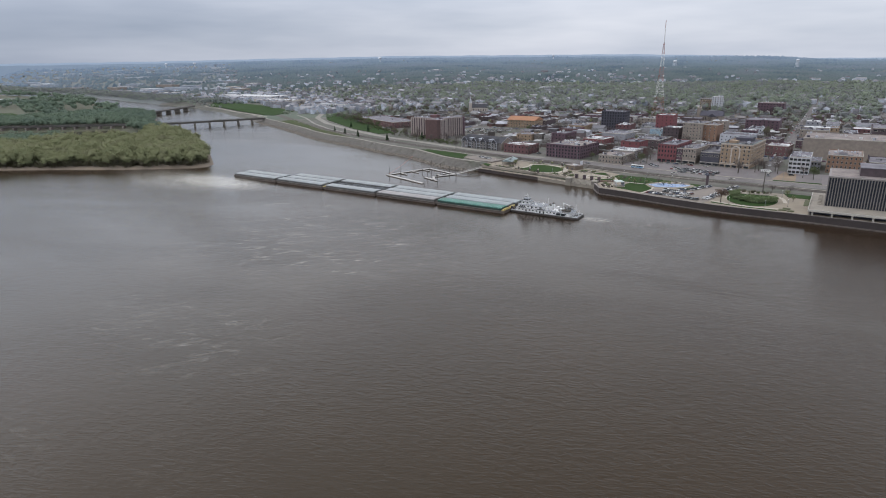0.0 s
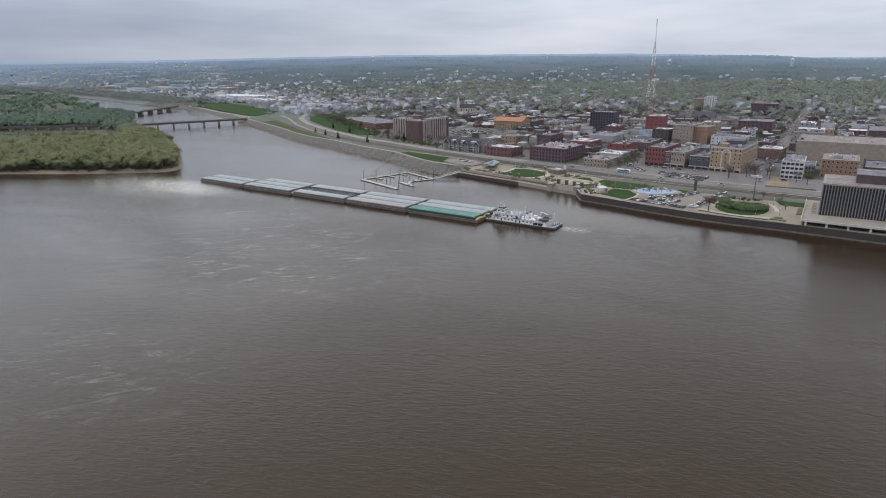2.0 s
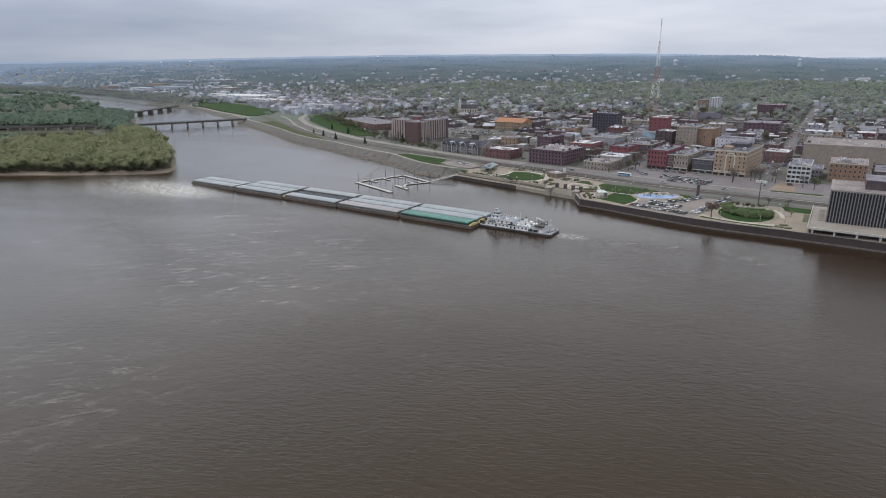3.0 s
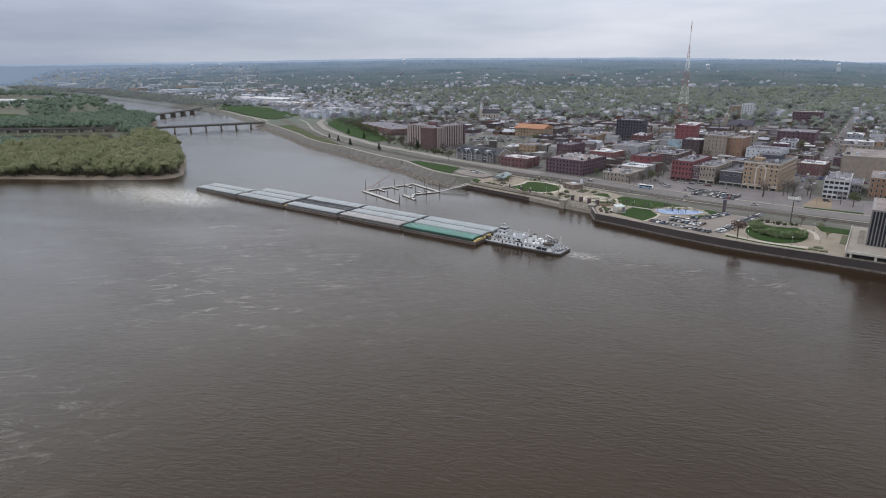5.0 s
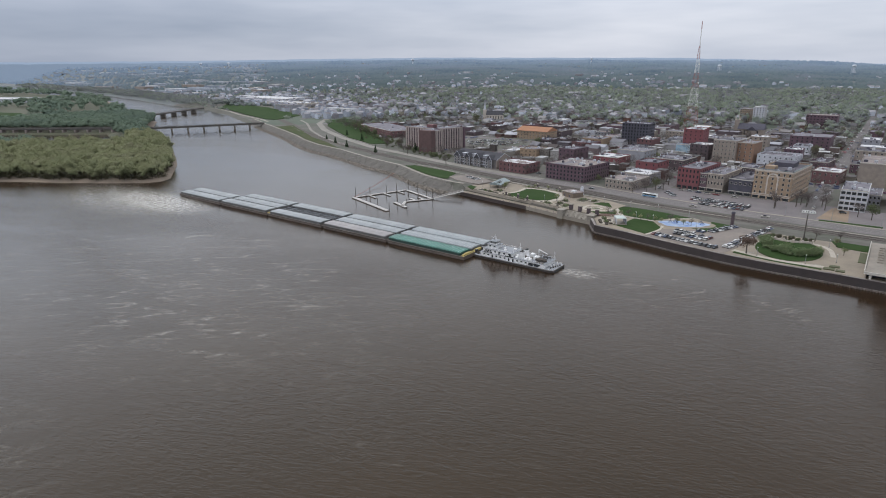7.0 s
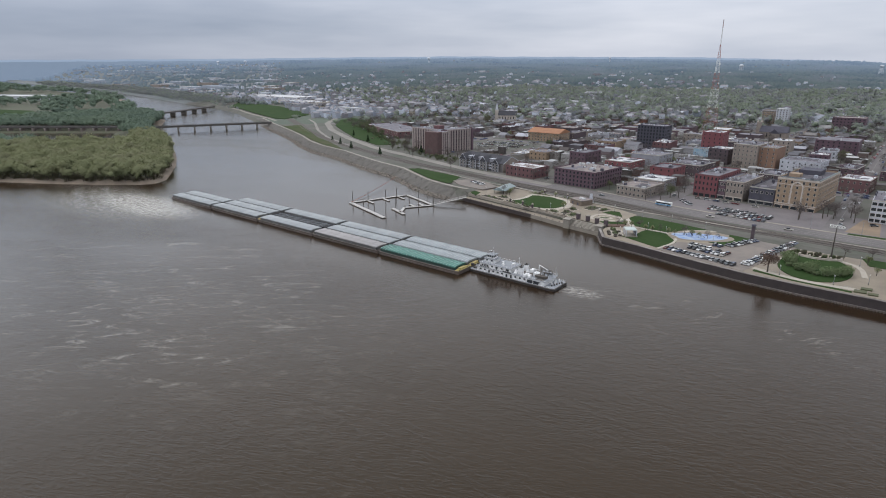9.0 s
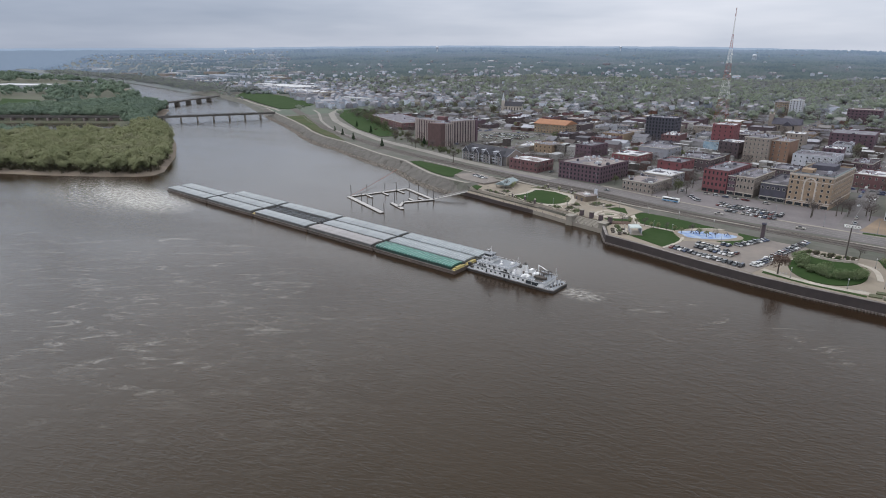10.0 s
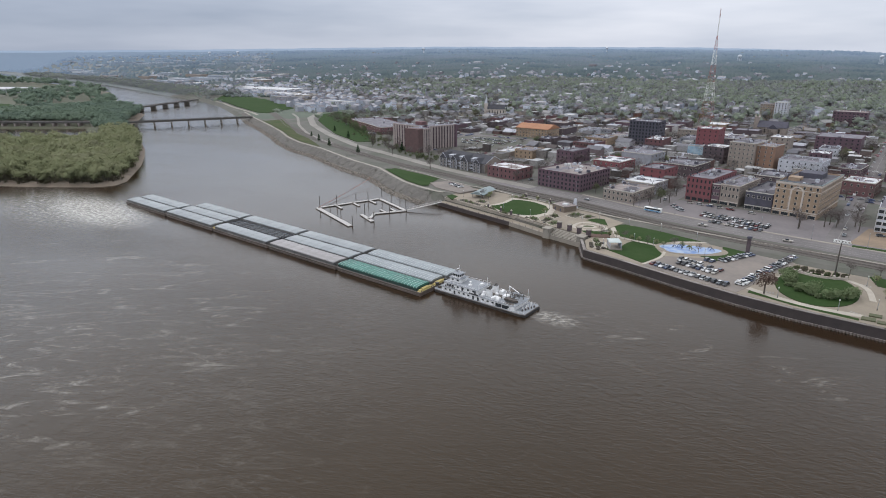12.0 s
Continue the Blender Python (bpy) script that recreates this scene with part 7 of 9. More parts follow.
def far_sheds():
    """Pale factory roofs scattered over the flats up the tributary."""
    rng = np.random.default_rng(61)
    r, az = rng.uniform(1900, 4500, 400), np.radians(rng.uniform(52, 74, 400))
    x, y = -r * np.sin(az), r * np.cos(az)
    keep = y > shore(x) + 170
    x, y = x[keep][:60], y[keep][:60]
    k = len(x)
    half = np.stack([rng.uniform(14, 60, k), rng.uniform(10, 28, k), rng.uniform(6, 12, k)], -1)
    cube = np.array([(-1, -1, 0), (1, -1, 0), (1, 1, 0), (-1, 1, 0), (-1, -1, 1), (1, -1, 1), (1, 1, 1), (-1, 1, 1)], float)
    faces = np.array([(0, 1, 5), (0, 5, 4), (1, 2, 6), (1, 6, 5), (2, 3, 7), (2, 7, 6), (3, 0, 4), (3, 4, 7), (4, 5, 6), (4, 6, 7)])
    v = cube[None] * half[:, None]
    a = rng.uniform(0.3, 0.6, k)[:, None]
    v = np.stack([v[..., 0] * np.cos(a) - v[..., 1] * np.sin(a), v[..., 0] * np.sin(a) + v[..., 1] * np.cos(a), v[..., 2]], -1)
    v += np.stack([x, y, land(x, y) - 0.5], -1)[:, None]
    # pale cladding cooled to grey-blue in place of haze
    bulk("industrial_sheds", v.reshape(-1, 3), (faces[None] + (np.arange(k) * 8)[:, None, None]).reshape(-1, 3), palette("hazed_shed_cladding", [(0.46, 0.49, 0.54), (0.28, 0.31, 0.36), (0.56, 0.58, 0.62), (0.22, 0.25, 0.30), (0.34, 0.37, 0.42)]), "pale factory sheds on the far river flats", "buildings")


far_sheds()

# ---- landmarks ----
M_MASTRED = mat("mast_red", (0.32, 0.10, 0.075), (0.25, 0.085, 0.065), 0.6, 0.3)


def lattice_mast():
    zb = float(land(-280, 1136))
    t = thing("broadcast_tower", pose(-280, 1136, zb - 0.5), "tall red and white lattice broadcast tower", "tower")
    H = 162.0
    prof = lambda z: float(np.interp(z, [0, 25, 60, 95, 118, 122, 162], [9.0, 6.6, 4.3, 2.3, 1.2, 0.55, 0.3]))
    levels = [0, 12, 23, 33, 43, 52, 61, 69, 77, 85, 92, 99, 106, 112, 118, 126, 134, 142, 150, 158, 162]
    for k, (a, b) in enumerate(zip(levels, levels[1:])):
        bm = B()
        A, C = prof(a), prof(b)
        q = [(1, 1), (-1, 1), (-1, -1), (1, -1)]
        th = float(np.interp(a, [0, 118, 162], [0.17, 0.12, 0.10]))
        for i in range(4):
            p0, p1 = q[i], q[(i + 1) % 4]
            rod(bm, (p0[0] * A, p0[1] * A, a), (p0[0] * C, p0[1] * C, b), th, 5)
            rod(bm, (p0[0] * A, p0[1] * A, a), (p1[0] * C, p1[1] * C, b), th * 0.55, 4)
            rod(bm, (p1[0] * A, p1[1] * A, a), (p0[0] * C, p0[1] * C, b), th * 0.55, 4)
            rod(bm, (p0[0] * C, p0[1] * C, b), (p1[0] * C, p1[1] * C, b), th * 0.6, 4)
        red = (k // 3) % 2 == 0
        part("section", bm, M_MASTRED if red else M_WHITE, t, "red lattice section" if red else "white lattice section")
    for z in (70, 98):
        part("dish", rod(B(), (prof(z) + 0.4, -1, z), (prof(z) + 1.0, -1.4, z), 1.3, 10), M_WHITE, t)
    part("base_hut", box(B(), -6, 6, -5, 5, 0, 5), BRICK, t)


lattice_mast()


# white paint greyed towards blue, haze put into the colour
M_TOWER = mat("hazed_tank_paint", (0.58, 0.61, 0.66), (0.48, 0.51, 0.56), 0.6, 0.05)


def water_tower(x, y, top, r, legs):
    z = float(land(x, y))
    t = thing("water_tower", pose(x, y, z), "white water tower standing above distant woods", "water tower", "distant water towers")
    bm = B()
    h = top - z
    prof = [(0.25, h - 1.35 * r), (0.7, h - 1.25 * r), (1.0, h - 0.85 * r), (1.0, h - 0.45 * r), (0.75, h - 0.15 * r), (0.3, h)]
    prev = None
    for k, zz in prof:
        ring = [bm.verts.new((k * r * math.cos(i * math.pi / 7), k * r * math.sin(i * math.pi / 7), zz)) for i in range(14)]
        if prev:
            for i in range(14):
                bm.faces.new((prev[i], prev[(i + 1) % 14], ring[(i + 1) % 14], ring[i]))
        else:
            bm.faces.new(ring[::-1])
        prev = ring
    bm.faces.new(prev)
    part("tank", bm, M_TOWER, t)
    if legs:
        for i in range(6):
            a = i * math.pi / 3
            part("leg", rod(B(), (1.1 * r * math.cos(a), 1.1 * r * math.sin(a), -2), (0.85 * r * math.cos(a), 0.85 * r * math.sin(a), h - r), 0.7, 6), M_TOWER, t)
        part("riser", rod(B(), (0, 0, -2), (0, 0, h - 1.3 * r), 1.3, 8), M_TOWER, t)
    else:
        part("stem", rod(B(), (0, 0, -2), (0, 0, h - 1.3 * r), 0.45 * r, 12, 0.28 * r), M_TOWER, t)


water_tower(-777, 3413, 95, 10, True)
water_tower(-2640, 3265, 139, 11, False)
water_tower(-1734, 4044, 139, 9, False)
water_tower(-3690, 2590, 121, 9, False)
water_tower(-3780, 2440, 119, 9, False)
water_tower(-215, 3400, 93, 8, True)

# ---- cars, bus, lamps ----
CAR_PAINT = palette("car_paint", [(0.62, 0.62, 0.62), (0.04, 0.04, 0.045), (0.30, 0.31, 0.32), (0.10, 0.11, 0.12), (0.5, 0.5, 0.5), (0.02, 0.02, 0.025), (0.17, 0.18, 0.19), (0.12, 0.03, 0.03), (0.6, 0.6, 0.6), (0.05, 0.065, 0.11), (0.34, 0.32, 0.29), (0.06, 0.06, 0.065)], 0.3, 0.5, object_random=True)


def car_prototype(kind):
    ob = thing("car", pose(0, 0, 0), "parked car" if 0 else {"sedan": "small parked saloon car on the asphalt", "suv": "tall parked estate car on the asphalt", "pickup": "parked pickup truck with open bed"}[kind], "car", "parked cars")
    L = {"sedan": 4.6, "suv": 4.8, "pickup": 5.5}[kind] / 2
    bm = B()
    prof = [(-L, 0.35), (-L + 0.05, 0.85), (-L + 1.2, 0.98), (L - 0.9, 0.98), (L - 0.08, 0.88), (L, 0.4)] if kind != "pickup" else [(-L, 0.4), (-L + 0.05, 1.0), (-L + 1.3, 1.1), (L - 0.1, 1.1), (L, 0.45)]
    s = [[bm.verts.new((x, y, z)) for x, z in prof] for y in (-0.88, 0.88)]
    k = len(prof)
    for i in range(k):
        bm.faces.new((s[0][i], s[0][(i + 1) % k], s[1][(i + 1) % k], s[1][i]))
    bm.faces.new(s[0]), bm.faces.new(s[1][::-1])
    part("body", bm, CAR_PAINT, ob)
    x0, x1, zt = {"sedan": (-1.1, 1.5, 1.42), "suv": (-1.1, 2.2, 1.72), "pickup": (-1.3, 0.7, 1.78)}[kind]
    zl = 0.96 if kind != "pickup" else 1.08
    part("cabin_glass", box(B(), x0, x1, -0.8, 0.8, zl, zt - 0.06, 0.42, 0.12), M_GLASS, ob)
    part("roof", box(B(), x0 + 0.42, x1 - 0.4, -0.68, 0.68, zt - 0.09, zt, 0.06, 0.06), CAR_PAINT, ob)
    wheel = mesh_of(rod(B(), (0, -0.12, 0), (0, 0.12, 0), 0.33, 8), M_BLACK)
    for x in (-L + 0.9, L - 0.95):
        for y in (-0.8, 0.8):
            part("wheel", wheel, None, ob, at=pose(x, y, 0.33))
    return ob


car_kinds = [car_prototype("sedan"), car_prototype("suv"), car_prototype("pickup")]
CR = random.Random(3)
car_count = [0]


def park(x, y, z, ang):
    n = car_count[0]
    car_count[0] += 1
    m = pose(x, y, z, 0, 0, ang + CR.choice((0, 180)) + CR.uniform(-2, 2))
    if n < 3:
        car_kinds[n].matrix_basis = m
        return
    copy_thing(car_kinds[CR.choice((0, 0, 1, 1, 2))], m)


def car_row(a, b, z, turn=90.0, pitch=2.8, fill=0.85):
    a, b = Vector(a), Vector(b)
    v = b - a
    ang = math.degrees(math.atan2(v.y, v.x))
    for i in range(int(v.length / pitch)):
        if CR.random() < fill:
            p = a.lerp(b, (i + 0.5) * pitch / v.length)
            park(p.x, p.y, z, ang + turn)


car_row((-119, 469.5), (-76, 459.8), 5.37, 90, 2.75, 0.92)
car_row((-111, 479.5), (-85, 473.6), 5.37, 90, 2.7, 0.9)
car_row((-109.8, 484.6), (-84, 478.8), 5.37, 90, 2.7, 0.75)
car_row((-98.5, 492.5), (-92.5, 491), 5.37, 90, 2.8, 1)
car_row((-91, 494), (-79, 521), 5.37, 90, 2.8, 0.85)
car_row((-75.5, 464), (-61.8, 527), 5.37, 90, 2.75, 0.95)
car_row((-127, 587), (-82, 580), 6.04, 90, 2.7, 0.93)
car_row((-127, 581.8), (-82, 574.8), 6.04, 90, 2.7, 0.9)
car_row((-118, 569), (-82, 565.4), 6.04, 90, 2.7, 0.85)
car_row((-150, 597), (-138, 582), 6.04, 60, 3.2, 0.7)
car_row((-146, 612), (-96, 606), 6.04, 0, 7.0, 0.6)
car_row((-318, 556), (-300, 549), 6.78, 90, 2.9, 0.85)
car_row((-470, 775), (-405, 775), 6.0, 90, 2.9, 0.8)
car_row((-470, 793), (-405, 793), 6.0, 90, 2.9, 0.7)
car_row((-466, 757), (-404, 757), 6.0, 90, 2.9, 0.45)
car_row((-470, 799), (-405, 799), 6.0, 90, 2.9, 0.7)
slab("pavement", [(-478, 735), (-400, 735), (-398, 812), (-482, 812)], 5.96, M_LOT, "pale grey asphalt town car park", "car park", 0.02)
for x, y, a in ((-118, 556, 0), (-70, 552, 180), (-47, 600, 90), (-46, 585, 90), (-50, 640, 90), (-205, 575, -12), (-45, 660, 90), (-160, 610, 90), (-275, 612, 80), (20, 554, 0), (-29, 596, 20)):
    park(x, y, 6.1, a)


def far_cars():
    """Cars standing along the streets farther in, a few paces apart."""
    rng = np.random.default_rng(6)
    spots_ = []
    for sx in STREETS_X[1:8]:
        for sy in np.arange(640, 1250, 6.5):
            for s in (-4.6, 4.6):
                if sy > float(shore(sx)) + 130 and rng.random() < 0.3:
                    spots_.append((sx + s, sy, 1))
    for sy in STREETS_Y[:5]:
        for sx in np.arange(-600, 90, 6.5):
            for s in (-4.2, 4.2):
                if sy > float(shore(sx)) + 130 and rng.random() < 0.3:
                    spots_.append((sx, sy + s, 0))
    for x0, x1, y0, y1 in lots[:26]:
        if free(x0, x1, y0, y1):
            for x in np.arange(x0 + 2, x1 - 2, 3.0):
                for y in (y0 + 4, y0 + 17):
                    if rng.random() < 0.65 and y < y1:
                        spots_.append((x, y, 1))
    q = np.array(spots_)
    prof = np.array([(-2.3, .35), (-2.25, .9), (-1.2, 1.0), (-.6, 1.5), (1.1, 1.5), (1.7, 1.0), (2.3, .9), (2.3, .35)])
    base = np.array([(x, y, z) for y in (-.88, .88) for x, z in prof])
    tri = []
    for i in range(8):
        j = (i + 1) % 8
        tri += [(i, j, 8 + j), (i, 8 + j, 8 + i)]
    for o, flip in ((0, 1), (8, -1)):
        for i in range(1, 7):
            tri.append((o, o + i, o + i + 1)[::flip])
    tri = np.array(tri)
    v = np.repeat(base[None], len(q), 0)
    up = q[:, 2] > 0.5
    v[up] = np.stack([-v[up][..., 1], v[up][..., 0], v[up][..., 2]], -1)
    v += np.stack([q[:, 0], q[:, 1], land(q[:, 0], q[:, 1]) + 0.1], -1)[:, None]
    t = tri[None] + (np.arange(len(q)) * 16)[:, None, None]
    bulk("street_cars", v.reshape(-1, 3), t.reshape(-1, 3), palette("street_car_paint", [(0.5, 0.5, 0.5), (0.03, 0.03, 0.035), (0.25, 0.26, 0.27), (0.1, 0.1, 0.11), (0.6, 0.6, 0.6), (0.2, 0.04, 0.035), (0.06, 0.08, 0.15)], 0.35, 0.5), "parked cars along the inner town streets", "cars")


far_cars()


def bus(x, y, ang):
    b = thing("bus", pose(x, y, 6.1, 0, 0, ang), "white and blue city bus on the street", "bus")
    part("body", box(B(), -6, 6, -1.25, 1.25, 0.45, 3.0, 0.1, 0.08), M_WHITE, b)
    for s in (-1, 1):
        part("window_band", box(B(), -5.6, 5.5, s * 1.2 - 0.06, s * 1.2 + 0.06, 1.5, 2.5), M_GLASS, b)
        part("stripe", box(B(), -5.8, 5.8, s * 1.24 - 0.04, s * 1.24 + 0.04, 0.6, 1.3), mat("bus_blue", (0.08, 0.25, 0.45), (0.07, 0.2, 0.36), 0.4), b)
        for x_ in (-3.6, 3.8):
            part("wheel", rod(B(), (x_, s * 1.1 - 0.15, 0.48), (x_, s * 1.1 + 0.15, 0.48), 0.48, 10), M_BLACK, b)
    part("windscreen", box(B(), 5.85, 6.02, -1.0, 1.0, 1.3, 2.6), M_GLASS, b)
    part("roof_pod", box(B(), -3.5, -0.5, -0.8, 0.8, 3.0, 3.3, 0.1, 0.1), M_BOATDECK, b)


bus(-155, 571.5, 175)


def lamp_prototype(h, arm, label):
    ob = thing("street_lamp", pose(0, 0, 0), label, "street lamp", "street lamps")
    part("base", rod(B(), (0, 0, 0), (0, 0, 0.7), 0.22, 8, 0.14), M_DARKSTEEL, ob)
    part("pole", rod(B(), (0, 0, 0.6), (0, 0, h), 0.11, 6, 0.07), M_BOATDECK, ob)
    if arm:
        part("arm", rod(B(), (0, 0, h - 0.1), (0, -2.2, h + 0.3), 0.06, 5), M_BOATDECK, ob)
        part("head", box(B(), -0.22, 0.22, -3.0, -2.1, h + 0.2, h + 0.42, 0.05, 0.1), M_BOATDECK, ob)
    else:
        part("globe", rod(B(), (0, 0, h), (0, 0, h + 0.55), 0.2, 8, 0.16), M_WHITE, ob)
    return ob


tall, short = lamp_prototype(9.0, True, "tall grey street lamp with an arm"), lamp_prototype(4.6, False, "short park lamp with a white globe")
tall_at = [(x, float(np.interp(x, [-350, -255, -203, -158, -100, 60], [612, 598, 586.5, 576.5, 567, 560.5])), 6.05) for x in range(-330, 60, 27)]
short_at = [(-150, 480, 5.4), (-140, 500, 5.4), (-128, 498, 5.4), (-112, 524, 5.4), (-135, 530, 5.4), (-155, 530, 5.4), (-100, 497, 5.4), (-70, 470, 5.4), (-64, 500, 5.4), (-35, 459, 5.4), (-58, 459, 5.4), (-22, 470, 5.4), (-28, 500, 5.4),
            (-255, 520, 5.7), (-240, 516, 5.7), (-215, 510, 5.7), (-205, 512, 5.7), (-248, 540, 5.7), (-215, 536, 5.7), (-180, 515, 5.7), (-285, 530, 5.7), (-268, 528, 5.7), (-176, 532, 5.7)]
for proto, spots_ in ((tall, tall_at), (short, short_at)):
    for n, q in enumerate(spots_):
        if n == 0:
            proto.matrix_basis = pose(*q)
        else:
            copy_thing(proto, pose(*q))
fm = thing("floodlight_mast", pose(-41.4, 503.4, 5.4), "tall dark floodlight mast with cross arms", "light mast")
part("pole", rod(B(), (0, 0, 0), (0, 0, 19), 0.4, 8, 0.22), M_DARKSTEEL, fm)
for k, z in enumerate((17.6, 18.8)):
    part("cross_arm", box(B(), -3.4, 3.4, -0.2, 0.2, z, z + 0.3), M_WHITE, fm)
for i in range(6):
    part("lamp", box(B(), -3.3 + i * 1.3, -2.6 + i * 1.3, -0.7, -0.2, 18.0, 18.6), M_WHITE, fm)
for k, (x, y, h) in enumerate(((-118, 503, 1.5), (-115, 505, 1.3), (-116, 506, 1.7), (-101, 511, 1.9), (-99.5, 509.5, 1.5), (-108, 504.5, 1.0))):
    w = thing("spray_arch", pose(x, y, 5.5), "dark blue spray arch on the splash pad", "play equipment", "splash pad play pieces")
    bm = B()
    pts = [(1.1 * math.cos(a), 0, h * math.sin(a)) for a in (0, 0.5, 1.0, 1.57, 2.14, 2.64, 3.14)]
    for a, b in zip(pts, pts[1:]):
        rod(bm, a, b, 0.16, 6)
    part("hoop", bm, mat("dark_blue_play", (0.04, 0.07, 0.16), (0.03, 0.05, 0.1), 0.4), w)


# ---- trees and woods ----
def leaf_material(name, stops, scale=0.05, island=0.16):
    """Leaves: a colour per tuft and a slow drift from tree to tree."""
    m = bpy.data.materials.new(name)
    m.use_nodes = True
    n, l = m.node_tree.nodes, m.node_tree.links
    b = n["Principled BSDF"]
    co, t = n.new("ShaderNodeTexCoord"), n.new("ShaderNodeTexNoise")
    t.inputs["Scale"].default_value, t.inputs["Detail"].default_value = scale, 3
    l.new(co.outputs["Object"], t.inputs["Vector"])
    g, oi = n.new("ShaderNodeNewGeometry"), n.new("ShaderNodeObjectInfo")
    a1, a2, a3 = n.new("ShaderNodeMath"), n.new("ShaderNodeMath"), n.new("ShaderNodeMath")
    a1.operation, a2.operation, a3.operation = "MULTIPLY", "MULTIPLY_ADD", "MULTIPLY_ADD"
    l.new(g.outputs["Random Per Island"], a1.inputs[0])
    a1.inputs[1].default_value = island
    l.new(t.outputs["Fac"], a2.inputs[0])
    a2.inputs[1].default_value = 0.95
    l.new(a1.outputs[0], a2.inputs[2])
    l.new(oi.outputs["Random"], a3.inputs[0])
    a3.inputs[1].default_value = 0.28
    l.new(a2.outputs[0], a3.inputs[2])
    ramp = n.new("ShaderNodeValToRGB")
    while len(ramp.color_ramp.elements) < len(stops):
        ramp.color_ramp.elements.new(0.5)
    for i, c in enumerate(stops):
        ramp.color_ramp.elements[i].position, ramp.color_ramp.elements[i].color = 0.22 + 0.78 * i / (len(stops) - 1), (*c, 1)
    l.new(a3.outputs[0], ramp.inputs["Fac"])
    l.new(ramp.outputs["Color"], b.inputs["Base Color"])
    b.inputs["Roughness"].default_value, b.inputs["Specular IOR Level"].default_value = 0.85, 0.1
    # thin leaves let part of the light through
    tl, mx = n.new("ShaderNodeBsdfTranslucent"), n.new("ShaderNodeMixShader")
    mx.inputs["Fac"].default_value = 0.34
    l.new(ramp.outputs["Color"], tl.inputs["Color"])
    l.new(b.outputs["BSDF"], mx.inputs[1])
    l.new(tl.outputs["BSDF"], mx.inputs[2])
    l.new(mx.outputs["Shader"], n["Material Output"].inputs["Surface"])
    return m


M_LEAF = leaf_material("spring_leaves", [(0.152, 0.166, 0.100), (0.194, 0.211, 0.118), (0.237, 0.251, 0.140), (0.253, 0.247, 0.164)], 0.035, 0.08)
M_LEAF_TOWN = leaf_material("town_leaves", [(0.074, 0.079, 0.058), (0.102, 0.108, 0.072), (0.126, 0.150, 0.078), (0.132, 0.110, 0.091), (0.108, 0.094, 0.086)], 0.02)
M_LEAF_RED = leaf_material("copper_leaves", [(0.105, 0.075, 0.062), (0.14, 0.098, 0.08), (0.165, 0.12, 0.10)])
M_NEEDLE = leaf_material("conifer_needles", [(0.018, 0.035, 0.018), (0.03, 0.055, 0.028), (0.045, 0.07, 0.035)])
M_SHRUB = leaf_material("shrub_leaves", [(0.119, 0.152, 0.078), (0.160, 0.203, 0.105), (0.210, 0.246, 0.143)], 0.3)
# spring leaves made paler and bluer, haze mixed into their colour
M_WOODS_HAZED = leaf_material("hazed_mixed_woods", [(0.154, 0.182, 0.215), (0.182, 0.209, 0.232), (0.196, 0.234, 0.206), (0.220, 0.220, 0.238), (0.248, 0.295, 0.209), (0.215, 0.226, 0.255)], 0.013, 0.20)
# leaf colours of the far hills, blued to carry haze
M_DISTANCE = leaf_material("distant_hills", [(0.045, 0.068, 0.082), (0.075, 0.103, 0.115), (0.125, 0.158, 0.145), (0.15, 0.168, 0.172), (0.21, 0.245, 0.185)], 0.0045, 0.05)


def glow_haze(m, near, far, colour, most):
    """Haze on the farthest backdrop, put in as emission growing with distance."""
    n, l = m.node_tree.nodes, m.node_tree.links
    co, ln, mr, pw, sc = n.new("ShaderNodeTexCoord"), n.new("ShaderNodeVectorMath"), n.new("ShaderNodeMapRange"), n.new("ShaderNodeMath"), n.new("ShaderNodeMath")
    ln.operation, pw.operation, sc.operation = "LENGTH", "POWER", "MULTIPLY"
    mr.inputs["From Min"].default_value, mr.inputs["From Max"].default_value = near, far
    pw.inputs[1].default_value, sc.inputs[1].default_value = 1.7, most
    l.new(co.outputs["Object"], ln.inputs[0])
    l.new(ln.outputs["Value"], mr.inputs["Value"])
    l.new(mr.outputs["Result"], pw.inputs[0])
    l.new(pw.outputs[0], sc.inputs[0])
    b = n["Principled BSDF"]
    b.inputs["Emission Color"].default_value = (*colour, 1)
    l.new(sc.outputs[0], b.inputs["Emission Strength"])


glow_haze(M_DISTANCE, 1500, 4850, (0.24, 0.33, 0.53), 0.66)
# green leaves with some blue added to stand for haze
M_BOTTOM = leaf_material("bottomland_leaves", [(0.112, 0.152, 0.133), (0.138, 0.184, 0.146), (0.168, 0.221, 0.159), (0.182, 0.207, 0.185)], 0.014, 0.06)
M_BARK = mat("grey_bark", (0.10, 0.085, 0.07), (0.065, 0.055, 0.048), 0.95, 1.5, 0.2)
M_TWIG = mat("bare_twigs", (0.132, 0.108, 0.101), (0.092, 0.077, 0.073), 0.95, 1.0)


